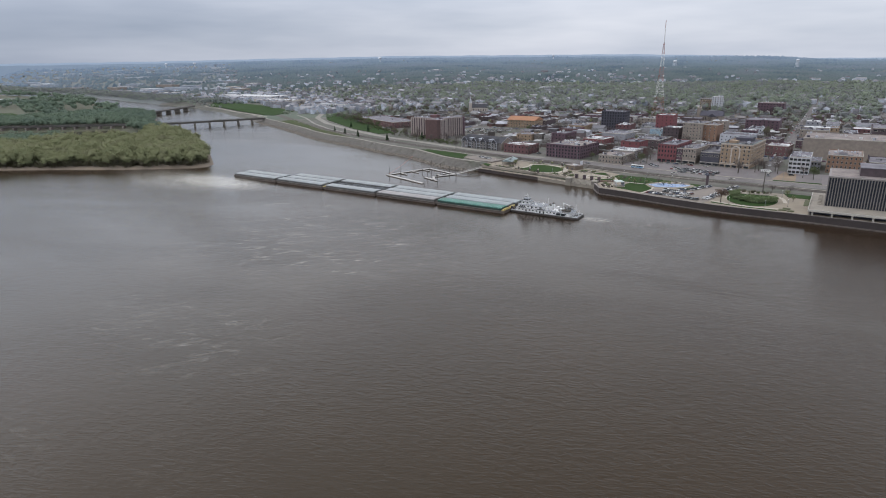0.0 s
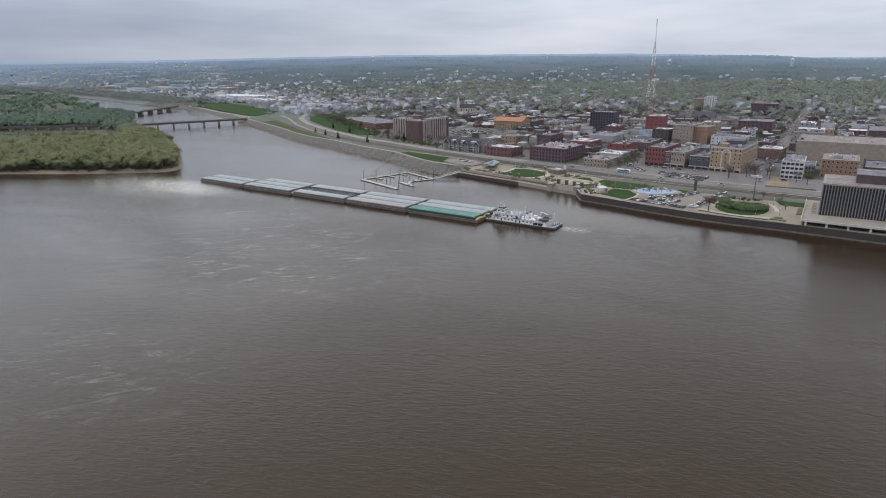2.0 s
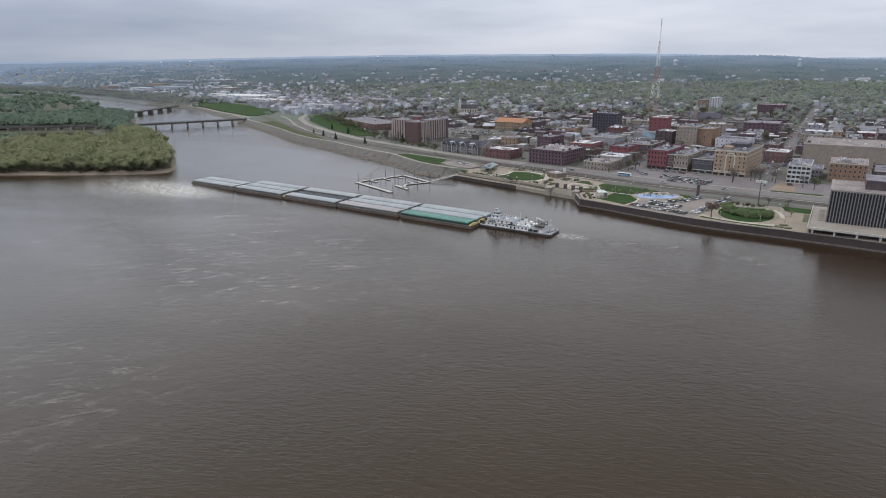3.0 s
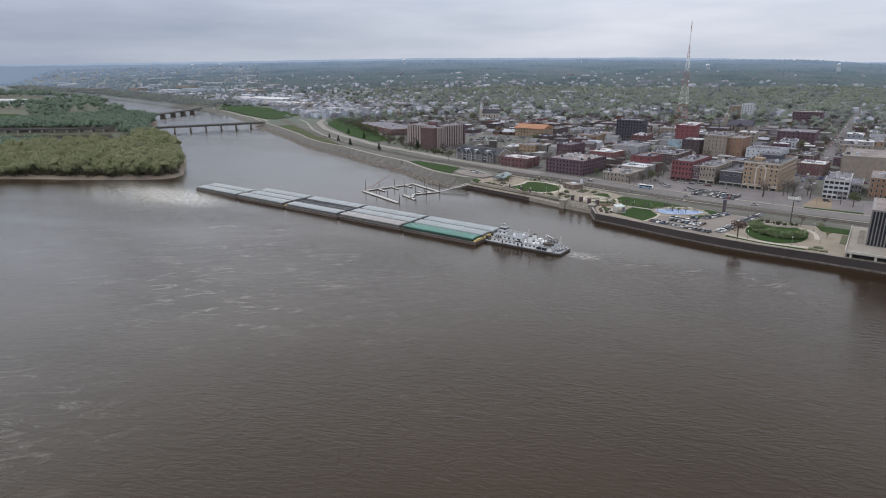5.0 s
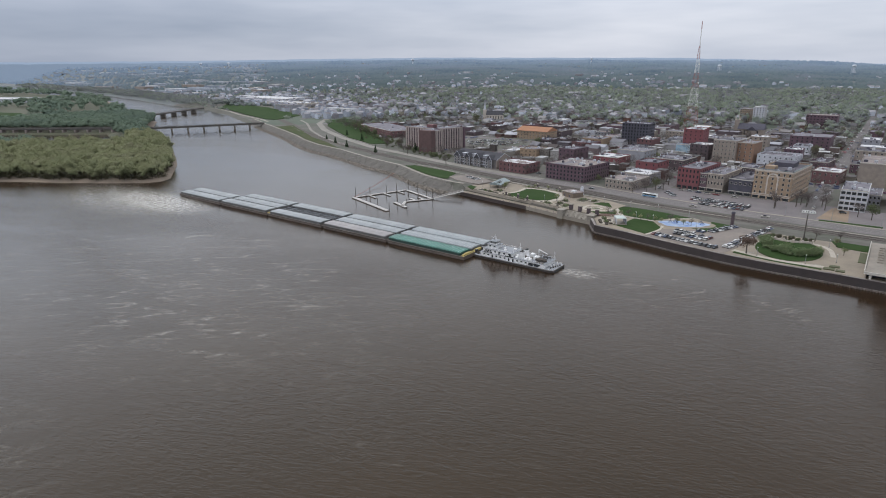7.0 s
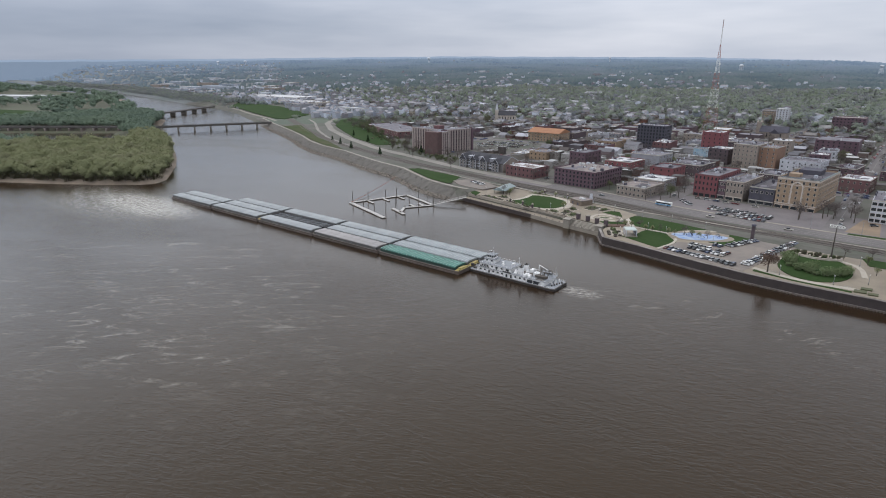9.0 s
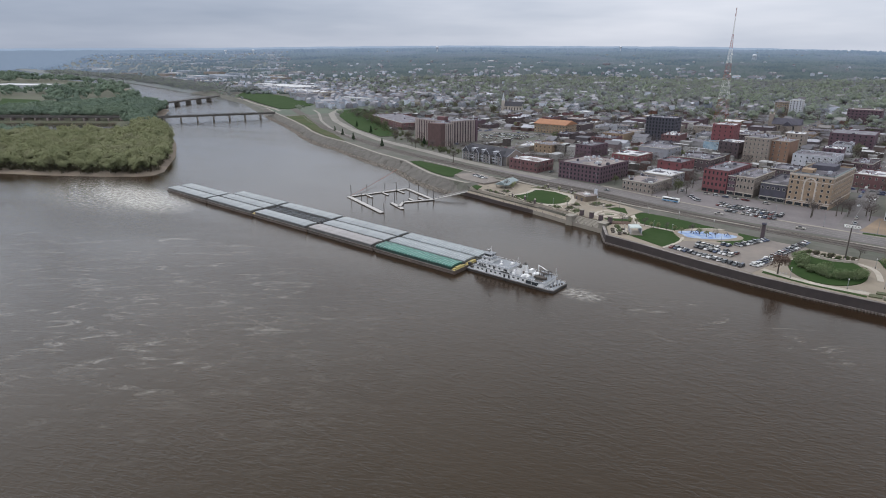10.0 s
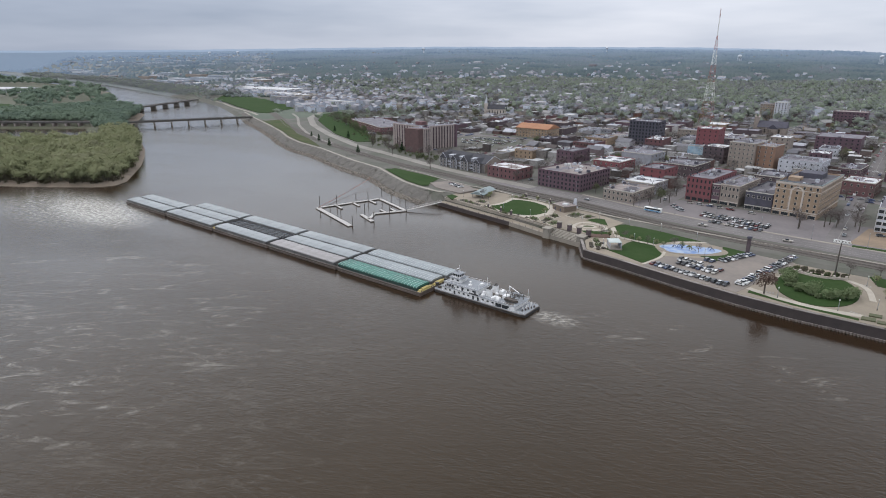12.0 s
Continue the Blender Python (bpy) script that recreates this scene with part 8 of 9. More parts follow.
def tufts(rng, count, blobs, size):
    """Small bent leaf tufts scattered through a few overlapping ellipsoids. Returns verts and triangles."""
    which = rng.integers(0, len(blobs), count)
    c = np.array([b[0] for b in blobs])[which]
    r = np.array([b[1] for b in blobs])[which]
    d = rng.normal(size=(count, 3))
    d /= np.linalg.norm(d, axis=1)[:, None]
    p = c + d * r * (rng.uniform(0.45, 1.0, (count, 1)) ** 0.5)
    s = rng.uniform(*size, (count, 1))
    u = rng.normal(size=(count, 3))
    u -= d * (u * d).sum(1)[:, None] * 0.6
    u /= np.linalg.norm(u, axis=1)[:, None]
    w = np.cross(d + rng.normal(size=(count, 3)) * 0.35, u)
    w /= np.linalg.norm(w, axis=1)[:, None]
    v = np.stack([p - u * s, p - w * s * 0.8 + d * s * 0.25, p + u * s, p + w * s * 0.8 - d * s * 0.2], 1)
    t = np.array([(0, 1, 2), (0, 2, 3)])[None] + (np.arange(count) * 4)[:, None, None]
    return v.reshape(-1, 3), t.reshape(-1, 3)


def rounded(v, height):
    """Normals that turn with the crown as a whole, so that a tree shades like one body."""
    n = v - np.array([0, 0, height])
    n /= np.linalg.norm(n, axis=1)[:, None] + 1e-6
    n[:, 2] += 0.35
    return n / np.linalg.norm(n, axis=1)[:, None]


def crown_blobs(rng, h, r, low=0.0):
    out = [] if not low else [((r * 0.45 * math.cos(a), r * 0.45 * math.sin(a), h * low), (r * 0.55, r * 0.55, h * low * 0.95)) for a in (0.5, 2.6, 4.7)]
    out += [((0, 0, h * 0.66), (r * 0.8, r * 0.8, h * 0.3))]
    for k in range(6):
        a = k * 1.05 + rng.uniform(0, 0.5)
        q = rng.uniform(0.3, 0.62) * r
        out.append(((q * math.cos(a), q * math.sin(a), h * rng.uniform(0.45, 0.86)), (r * 0.5, r * 0.5, h * rng.uniform(0.13, 0.2))))
    return out


def ball(sub):
    bm = bmesh.new()
    bmesh.ops.create_icosphere(bm, subdivisions=sub, radius=1)
    v, t = np.array([q.co[:] for q in bm.verts]), np.array([[q.index for q in f.verts] for f in bm.faces])
    bm.free()
    return v, t


BALLS = {1: ball(1), 2: ball(2)}


def full_tree(rng, h, r, cores, sub, count, size, low=0.0, up=0.3):
    """A crown in full: a few uneven leafy masses with loose tufts standing out from them."""
    blobs = crown_blobs(rng, h, r, low)
    vs, ts, ns, at = [], [], [], 0
    bv, bt = BALLS[sub]
    step = max(1, len(blobs) // cores)
    for c, rad in blobs[::step][:cores]:
        k = 1 + rng.uniform(-0.2, 0.16, (len(bv), 1))
        vs.append(bv * k * np.array(rad) * 0.7 + np.array(c))
        ns.append(bv + rng.normal(size=bv.shape) * 0.22)
        ts.append(bt + at)
        at += len(bv)
    which = rng.integers(0, len(blobs), count)
    c, rad = np.array([b[0] for b in blobs])[which], np.array([b[1] for b in blobs])[which]
    d = rng.normal(size=(count, 3))
    d[:, 2] = np.abs(d[:, 2]) * np.where(rng.random(count) < 0.75, 1, -1)
    d /= np.linalg.norm(d, axis=1)[:, None]
    p = c + d * rad * rng.uniform(0.68, 1.14, (count, 1))
    s = rng.uniform(*size, (count, 1))
    a = rng.normal(size=(count, 3))
    a -= d * (a * d).sum(1)[:, None]
    a /= np.linalg.norm(a, axis=1)[:, None]
    w = np.cross(d, a)
    tip = d * s * rng.uniform(-0.1, 0.5, (count, 1))
    v = np.stack([p - a * s * 0.8 - w * s * 0.4, p + a * s * 0.8 - w * s * 0.4, p + w * s * 0.9 + tip], 1)
    vs.append(v.reshape(-1, 3)), ns.append(np.repeat(d + rng.normal(size=d.shape) * 0.35, 3, 0))
    ts.append(np.arange(count * 3).reshape(-1, 3) + at)
    n = np.concatenate(ns) + np.array([0, 0, up])
    return np.concatenate(vs), np.concatenate(ts), n / np.linalg.norm(n, axis=1)[:, None]


def scatter(name, pts, variants, material, label, category, rng, scale=(0.8, 1.25)):
    """Many trees joined into one object of kind stuff."""
    vs, ts, ns, at = [], [], [], 0
    which = rng.integers(0, len(variants), len(pts))
    normals = [q[2] if len(q) > 2 else rounded(q[0], q[0][:, 2].max() * 0.5) for q in variants]
    k = rng.uniform(*scale, len(pts))
    ang = rng.uniform(0, 6.28, len(pts))
    for n, (x, y, z) in enumerate(pts):
        v, t = variants[which[n]][:2]
        c, s = math.cos(ang[n]) * k[n], math.sin(ang[n]) * k[n]
        vs.append(np.stack([v[:, 0] * c - v[:, 1] * s + x, v[:, 0] * s + v[:, 1] * c + y, v[:, 2] * k[n] + z], -1))
        w = normals[which[n]]
        c, s = c / k[n], s / k[n]
        ns.append(np.stack([w[:, 0] * c - w[:, 1] * s, w[:, 0] * s + w[:, 1] * c, w[:, 2]], -1))
        ts.append(t + at)
        at += len(v)
    return bulk(name, np.concatenate(vs), np.concatenate(ts), material, label, category, np.concatenate(ns))


def tree_mesh_parts(kind, seed):
    """Trunk with limbs, and a crown, as two meshes."""
    rng = np.random.default_rng(seed)
    h, r = {"leafy": (10.5, 4.2), "bare": (11, 4.6), "conifer": (9.5, 2.6), "copper": (8.5, 4.0), "light": (8, 3.4)}[kind]
    bm = B()
    rod(bm, (0, 0, -0.5), (0.1, 0, h * 0.45), 0.32, 7, 0.2), rod(bm, (0.1, 0, h * 0.43), (0, 0.15, h * (0.95 if kind == "conifer" else 0.8)), 0.2, 6, 0.05)
    if kind != "conifer":
        for i in range(7):
            a = i * 0.9 + rng.uniform(0, 0.4)
            z0 = h * rng.uniform(0.3, 0.55)
            q = r * rng.uniform(0.55, 0.8)
            rod(bm, (0.1, 0, z0), (q * math.cos(a), q * math.sin(a), z0 + h * rng.uniform(0.18, 0.34)), 0.11, 5, 0.03)
    trunk = mesh_of(bm, M_BARK)
    if kind == "conifer":
        vs, ts, at = [], [], 0
        for k in range(9):
            z = h * (0.12 + 0.095 * k)
            rr = r * (1 - k / 9.6)
            v, t = tufts(rng, int(60 * (1 - k / 11)), [((0, 0, z), (rr, rr, 0.55))], (0.25, 0.55))
            vs.append(v), ts.append(t + at)
            at += len(v)
        v, t, m = np.concatenate(vs), np.concatenate(ts), M_NEEDLE
    elif kind == "bare":
        v, t = tufts(rng, 700, crown_blobs(rng, h, r), (0.10, 0.32))
        v = v.reshape(-1, 4, 3)
        mid = (v[:, 1] + v[:, 3]) / 2
        v[:, 1], v[:, 3] = mid + (v[:, 1] - mid) * 0.2, mid + (v[:, 3] - mid) * 0.2
        v[:, 0] = mid + (v[:, 0] - mid) * 3.2
        v[:, 2] = mid + (v[:, 2] - mid) * 3.2
        v, m = v.reshape(-1, 3), M_TWIG
    else:
        v, t = tufts(rng, {"leafy": 460, "copper": 900, "light": 240}[kind], crown_blobs(rng, h, r), (0.12, 0.34) if kind == "copper" else (0.2, 0.52))
        m = {"leafy": M_LEAF_TOWN, "copper": M_LEAF_RED, "light": M_LEAF}[kind]
    me = bpy.data.meshes.new("crown")
    me.from_pydata(v.tolist(), [], t.tolist())
    me.materials.append(m)
    return trunk, me


TREE_LABEL = {"leafy": "broadleaf street tree in thin spring leaf", "bare": "bare grey-brown street tree with fine twigs", "conifer": "dark green conical evergreen tree", "copper": "red-brown budding tree on the plaza", "light": "young tree in yellow-green leaf"}
tree_kind = {}


def tree(kind, x, y, z, k=1.0):
    key = (kind, int(abs(x * 13 + y * 7)) % 2)
    m = pose(x, y, z, 0, 0, (x * 37 + y * 11) % 360)
    if key not in tree_kind:
        ob = thing("tree", m, TREE_LABEL[kind], "tree", "town trees")
        tm, cm = tree_mesh_parts(kind, 40 + key[1] * 7 + len(kind))
        part("trunk", tm, None, ob), part("crown", cm, None, ob)
        tree_kind[key] = ob
    else:
        ob = copy_thing(tree_kind[key], m)
    ob.scale = (k, k, k)
    return ob


TR = random.Random(21)
tree("leafy", -575, 951, 8.0, 1.8)
for x, y, k in ((-63.7, 460.8, 1.35), (-70, 586, 1.25), (-44, 640, 1.0)):
    tree("copper" if y < 500 else "bare", x, y, 5.2 if y < 500 else 6.0, k)
for x, y in ((-52, 603), (-56, 608), (-70, 590)):
    tree("bare", x, y, 6.0, 1.0)
for i in range(13):
    x = -160 + i * 4.6
    tree("light" if i % 3 else "bare", x, 500.5 + TR.uniform(-1, 1.5) + (2 if i > 8 else 0), 5.35, TR.uniform(0.45, 0.65))
for x, y in ((-63, 508), (-36, 512), (-25, 505), (-20, 488), (-24, 516)):
    tree(TR.choice(("light", "bare", "bare")), x, y, 5.4, TR.uniform(0.45, 0.7))
for x, y in ((-265, 534), (-268, 541), (-209, 519), (-245, 551), (-233, 551), (-272, 536)):
    tree(TR.choice(("light", "light", "bare")), x, y, 5.6, TR.uniform(0.45, 0.75))
for x, y in ((-563, 640), (-606, 661), (-500, 626), (-648, 684), (-660, 735), (-595, 700)):
    tree("conifer", x, y, 6.0, TR.uniform(0.7, 1.15))
for x, y in ((-435, 655), (-428, 660), (-420, 650), (-444, 648), (-462, 640), (-478, 652), (-500, 668), (-510, 680), (-415, 668), (-410, 655)):
    tree(TR.choice(("bare", "bare", "leafy")), x, y, 6.0, TR.uniform(0.8, 1.1))
for x, y in ((-640, 755), (-655, 768), (-672, 775), (-690, 785), (-700, 800), (-625, 745), (-715, 805), (-610, 742)):
    tree("leafy", x, y, 6.0, TR.uniform(1.0, 1.5))
for x, y in ((-164, 590), (-160, 600), (-168, 598), (-166, 612), (-155, 604), (-172, 580), (-20, 590), (-12, 585), (-43, 612), (-40, 600), (-210, 600), (-213, 620), (-282, 600), (-277, 615)):
    tree(TR.choice(("bare", "bare", "leafy")), x, y, 6.0, TR.uniform(0.8, 1.1))
# big bare trees along the town front
for x, y, k in ((-158, 628, 1.2), (-164, 642, 1.1), (-158, 656, 1.0), (-58, 600, 1.25), (-52, 612, 1.0), (-209, 655, 1.1), (-214, 640, 0.9), (-273, 628, 1.0), (-278, 645, 1.1), (-216, 662, 1.1), (-40, 700, 1.1), (-56, 690, 1.0)):
    tree("bare", x, y, 5.9, k)
# brush and bare trees round the apartment block and along the railway
for x, y in ((-520, 668), (-528, 678), (-538, 688), (-515, 690), (-550, 700), (-560, 712), (-525, 702), (-540, 722), (-395, 645), (-388, 655), (-402, 662), (-470, 664), (-455, 668), (-485, 676), (-376, 600), (-575, 720)):
    tree(TR.choice(("bare", "bare", "bare", "leafy", "conifer")), x, y, 6.0, TR.uniform(0.8, 1.15))
placed = 0
while placed < 120:
    x, y = TR.uniform(-760, 90), TR.uniform(690, 1180)
    if y < float(shore(x)) + 140 or not free(x - 2.5, x + 2.5, y - 2.5, y + 2.5, 0.5):
        continue
    if min(abs(x - s) for s in STREETS_X) < 6.5 or min(abs(y - s) for s in STREETS_Y) < 6:
        continue
    tree(TR.choice(("leafy", "leafy", "bare", "bare", "light")), x, y, float(land(x, y)) - 0.1, TR.uniform(0.75, 1.3))
    placed += 1


def street_trees():
    """The thin, mostly leafless trees between the town's roofs."""
    rng = np.random.default_rng(44)
    twigs = []
    for k in range(5):
        v, t = tufts(rng, 170, crown_blobs(rng, 11, 5.0), (0.12, 0.36))
        v = v.reshape(-1, 4, 3)
        mid = (v[:, 1] + v[:, 3]) / 2
        for c, f in ((1, 0.3), (3, 0.3), (0, 3.4), (2, 3.4)):
            v[:, c] = mid + (v[:, c] - mid) * f
        twigs.append((v.reshape(-1, 3), t))
    x, y = rng.uniform(-800, 90, 6000), rng.uniform(640, 1350, 6000)
    keep = [k for k in range(len(x)) if y[k] > float(shore(x[k])) + 125 and free(x[k] - 1.5, x[k] + 1.5, y[k] - 1.5, y[k] + 1.5, 0.2) and min(abs(x[k] - s) for s in STREETS_X) > 5.5 and min(abs(y[k] - s) for s in STREETS_Y) > 5]
    x, y = x[keep][:1900], y[keep][:1900]
    scatter("street_trees", np.stack([x, y, land(x, y) - 0.5], -1), twigs, M_TWIG, "bare grey-brown trees between the town buildings", "trees", rng, (0.8, 1.3))


street_trees()


def brush():
    """Leafless brush and hedges along the railway and round the apartment block."""
    rng = np.random.default_rng(90)
    kinds = [tufts(rng, 60, [((0, 0, 1.3), (1.7, 1.7, 1.4)), ((1.2, 0.4, 1.0), (1.2, 1.2, 1.0))], (0.2, 0.5)) for _ in range(4)]
    t = rng.uniform(0, 1, 170)
    line_x, line_y = np.array([-395, -445, -520, -600, -700, -800]), np.array([632, 652, 684, 735, 800, 880])
    x = np.interp(t, np.linspace(0, 1, 6), line_x) + rng.normal(0, 9, 170)
    y = np.interp(t, np.linspace(0, 1, 6), line_y) + rng.normal(0, 7, 170) + 6
    scatter("brush", np.stack([x, y, 0 * x + 6.0], -1), kinds, M_LEAF_TOWN, "brown and green brush beside the road", "shrubs", rng, (0.7, 1.6))


brush()


def planting_beds():
    """Hedged beds with pale kerbs in the promenade paving."""
    rng = np.random.default_rng(13)
    beds = [[(-216.7, 507), (-210.3, 511.5), (-205.7, 506.4), (-209.5, 503.5)], [(-204.8, 506), (-204.2, 516), (-199.3, 514.3), (-200.4, 504.8)], [(-206.6, 520), (-203, 524.2), (-199.6, 522), (-200.4, 516.9)], [(-199, 503), (-195.5, 512.5), (-192, 507.5), (-193.4, 500.5)],
            [(-198, 527.8), (-195.7, 538), (-188.4, 538), (-190, 525.2)], [(-281.5, 518), (-280, 522.5), (-259, 516.5), (-258.5, 513.4), (-272, 516.2)], [(-256, 514.8), (-254.6, 516.4), (-240.5, 510.4), (-241.5, 508.6)], [(-236.5, 508.6), (-230, 507.4), (-229.8, 505.6), (-237, 506.9)],
            [(-270, 523), (-266, 529), (-260, 526), (-261, 520.6)], [(-258, 549), (-256, 553), (-238, 553.4), (-238, 551)], [(-186.5, 527), (-184.5, 536), (-181, 537.5), (-182.6, 528.5)], [(-160.5, 488.5), (-157.5, 490.5), (-154.6, 487.2), (-157.6, 485)], [(-156, 481.5), (-153.4, 483.6), (-150.6, 480), (-153.2, 477.6)],
            [(-229, 551.2), (-228, 553.6), (-214, 549.4), (-214.6, 547.4)]]
    for k, quad in enumerate(beds):
        cx, cy = sum(p[0] for p in quad) / len(quad), sum(p[1] for p in quad) / len(quad)
        z = 5.62 if cx < -164 else 5.25
        out = []
        for x, y in quad:
            d_ = math.hypot(x - cx, y - cy)
            out.append((cx + (x - cx) * (1 + 0.85 / d_), cy + (y - cy) * (1 + 0.85 / d_)))
        slab("bed_edging", out, z, M_PATH, "pale stone kerb of a planting bed", "kerb", 0.28)
        slab("planting_bed", quad, z, M_MULCH if k % 3 else M_ROUGH_GRASS, "dark planted bed in the promenade paving", "planting bed", 0.36)
        count = 4 if len(quad) < 5 else 6
        for q in range(count):
            a, b = quad[q % len(quad)], quad[(q + 1) % len(quad)]
            f = rng.uniform(0.3, 0.6)
            sx, sy = cx + ((a[0] + b[0]) / 2 - cx) * f, cy + ((a[1] + b[1]) / 2 - cy) * f
            r = rng.uniform(0.7, 1.4)
            sh = thing("shrub", pose(sx, sy, z + 0.34), "small green shrub in a planting bed", "shrub", "shrubs of the planting beds")
            v, t = tufts(rng, 80, [((0, 0, r * 0.6), (r, r, r * 0.7))], (0.12, 0.32))
            me = bpy.data.meshes.new("foliage")
            me.from_pydata(v.tolist(), [], t.tolist())
            me.materials.append(M_LEAF_TOWN if q % 2 else M_SHRUB)
            part("foliage", me, None, sh)
            part("stem", rod(B(), (0, 0, -0.2), (0, 0, r * 0.6), 0.08, 5), M_BARK, sh)


planting_beds()


def shrub_bed():
    """Tall rounded bushes in a horseshoe on the planted island, and a dark clipped row behind them."""
    rng = np.random.default_rng(2)
    line_x, line_y = [-60.5, -59, -57, -53, -48, -43, -38, -34, -31.5], [493, 485, 479, 474.5, 472, 470.5, 471.5, 476, 484]
    for k in range(26):
        f = 8 * (k % 17) / 16
        x = float(np.interp(f, range(9), line_x)) + rng.uniform(-2, 2)
        y = float(np.interp(f, range(9), line_y)) + rng.uniform(-2, 2) + (4.6 if k >= 17 else 0)
        r = rng.choice((1.4, 1.9, 2.4, 2.9, 3.4))
        bush(x, y, r, rng, M_SHRUB, "tall rounded green bush on the planted island")
    for k in range(7):
        bush(-58 + k * 3.4, 504.5 + 0.06 * (k - 3) ** 2, rng.uniform(1.1, 1.8), rng, M_LEAF_TOWN, "dark clipped bush behind the garden wall")


def bush(x, y, r, rng, material, label):
    s = thing("shrub", pose(x, y, 5.5), label, "shrub", "shrubs of the planted island")
    v, t = tufts(rng, 330, [((0, 0, r * 0.7), (r, r, r * 0.85)), ((0.5 * r, 0.2, r * 0.9), (r * 0.7, r * 0.7, r * 0.7)), ((-0.4 * r, -0.3 * r, r * 0.8), (r * 0.6, r * 0.6, r * 0.6))], (0.18, 0.45))
    me = bpy.data.meshes.new("foliage")
    me.from_pydata(v.tolist(), [], t.tolist())
    me.materials.append(material)
    part("foliage", me, None, s)
    part("stem", rod(B(), (0, 0, -0.3), (0, 0, r * 0.6), 0.12, 5), M_BARK, s)


shrub_bed()

# ---- the wooded point and the far bank ----
POINT = [(-4900, 1180), (-3300, 1110), (-2731, 1091), (-2513, 1088), (-2205, 1040), (-1926, 985), (-1690, 890), (-1503, 818), (-1292, 750), (-1180, 722), (-1060, 650), (-990, 600), (-900, 572), (-830, 545), (-750, 512), (-700, 487), (-645, 457),
         (-596, 424), (-575, 410), (-566, 396), (-572, 383), (-600, 362), (-640, 336), (-690, 308), (-750, 270), (-850, 205), (-1000, 110), (-1300, -100), (-2200, -600), (-4900, -900)]
PA = np.array(POINT, float)


def inside_distance(x, y):
    """Signed distance to the edge of the wooded point, positive on land."""
    x, y = np.asarray(x, float).ravel(), np.asarray(y, float).ravel()
    best, odd = np.full(len(x), 1e9), np.zeros(len(x), bool)
    for (ax, ay), (bx, by) in zip(PA, np.roll(PA, -1, 0)):
        dx, dy = bx - ax, by - ay
        t = np.clip(((x - ax) * dx + (y - ay) * dy) / (dx * dx + dy * dy), 0, 1)
        best = np.minimum(best, np.hypot(x - ax - t * dx, y - ay - t * dy))
        hit = ((ay > y) != (by > y)) & (x < ax + (y - ay) / np.where(dy == 0, 1e-9, dy) * dx)
        odd ^= hit
    return np.where(odd, best, -best)


RAIL_A, RAIL_B = Vector((-1000, 595)), Vector((-1640, 109))


def from_railway(x, y):
    """Signed distance from the railway across the point, negative on the main river's side."""
    v = (RAIL_B - RAIL_A).normalized()
    return (x - RAIL_A.x) * v.y - (y - RAIL_A.y) * v.x


def point_height(x, y):
    """The point's ground, with a backwater slough lying along the railway."""
    d = inside_distance(x, y)
    z = np.interp(d, [-30, -3, 3, 8, 40], [-5, -0.6, 0.9, 2.2, 3.0])
    off = from_railway(np.asarray(x, float).ravel(), np.asarray(y, float).ravel())
    wet = smooth((off + 188) / 12) * smooth((-6 - off) / 8) * smooth((d - 44) / 14)
    return z - 4.4 * wet


def build_point():
    xs = np.concatenate([np.linspace(-4900, -1350, 60), np.arange(-1340, -540, 7.0)])
    yv = np.concatenate([np.linspace(-900, 140, 24), np.arange(150, 780, 7.0), np.linspace(790, 1300, 30)])
    X, Y = np.meshgrid(xs, yv, indexing="ij")
    Z = point_height(X, Y).reshape(X.shape)
    k = len(yv)
    faces = [(i * k + j, (i + 1) * k + j, (i + 1) * k + j + 1, i * k + j + 1) for i in range(len(xs) - 1) for j in range(k - 1) if max(Z[i, j], Z[i + 1, j], Z[i, j + 1], Z[i + 1, j + 1]) > -4.9]
    me = raw("island_ground", np.stack([X, Y, Z], -1).reshape(-1, 3), faces, M_SAND, M_WOODFLOOR)
    mid = np.array([p.center[:] for p in me.polygons])
    inner = inside_distance(mid[:, 0], mid[:, 1])
    for p, d_ in zip(me.polygons, inner):
        p.material_index = 1 if p.center.z > 2.3 or d_ > 22 else 0
    tagged(new("ground_point", me), "low wooded river point with a sandy edge", "ground", kind="structure")


build_point()
bridge("railway_viaduct", RAIL_A[:], RAIL_B[:], 7.5, 9.5, 40, "long dark railway viaduct across the wooded point")
IR = np.random.default_rng(31)
variants = [full_tree(IR, IR.uniform(12, 16.5), IR.uniform(4.6, 6.6), 4, 1, 430, (0.4, 0.85), 0.0, 1.5) for n in range(12)]
px_, py_ = IR.uniform(-1330, -565, 26000), IR.uniform(60, 740, 26000)
d = inside_distance(px_, py_)
off = from_railway(px_, py_)
ok = (d > 4.5) & ~((off > -196) & (off < 14) & (d > 42))
pts, cell = [], {}
for x, y in zip(px_[ok], py_[ok]):
    key = (int(x // 7.3), int(y // 7.3))
    if key in cell:
        continue
    cell[key] = 1
    pts.append((x, y))
pts = np.array(pts)
pz = point_height(pts[:, 0], pts[:, 1])
near = pts[:, 0] > -900
allp = np.stack([pts[:, 0], pts[:, 1], pz - 0.8], -1)
scatter("woods_point", allp[near][:1650], variants, M_LEAF, "dense yellow-green spring wood on the river point", "woods", IR, (0.7, 1.3))
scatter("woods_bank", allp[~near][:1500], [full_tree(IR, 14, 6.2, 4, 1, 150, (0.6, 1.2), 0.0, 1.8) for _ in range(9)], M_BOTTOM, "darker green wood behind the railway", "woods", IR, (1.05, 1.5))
edge = [(x, y) for x, y in pts if 4 < float(inside_distance(x, y)[0]) < 20 and x > -800][:300]
trunk_b = B()
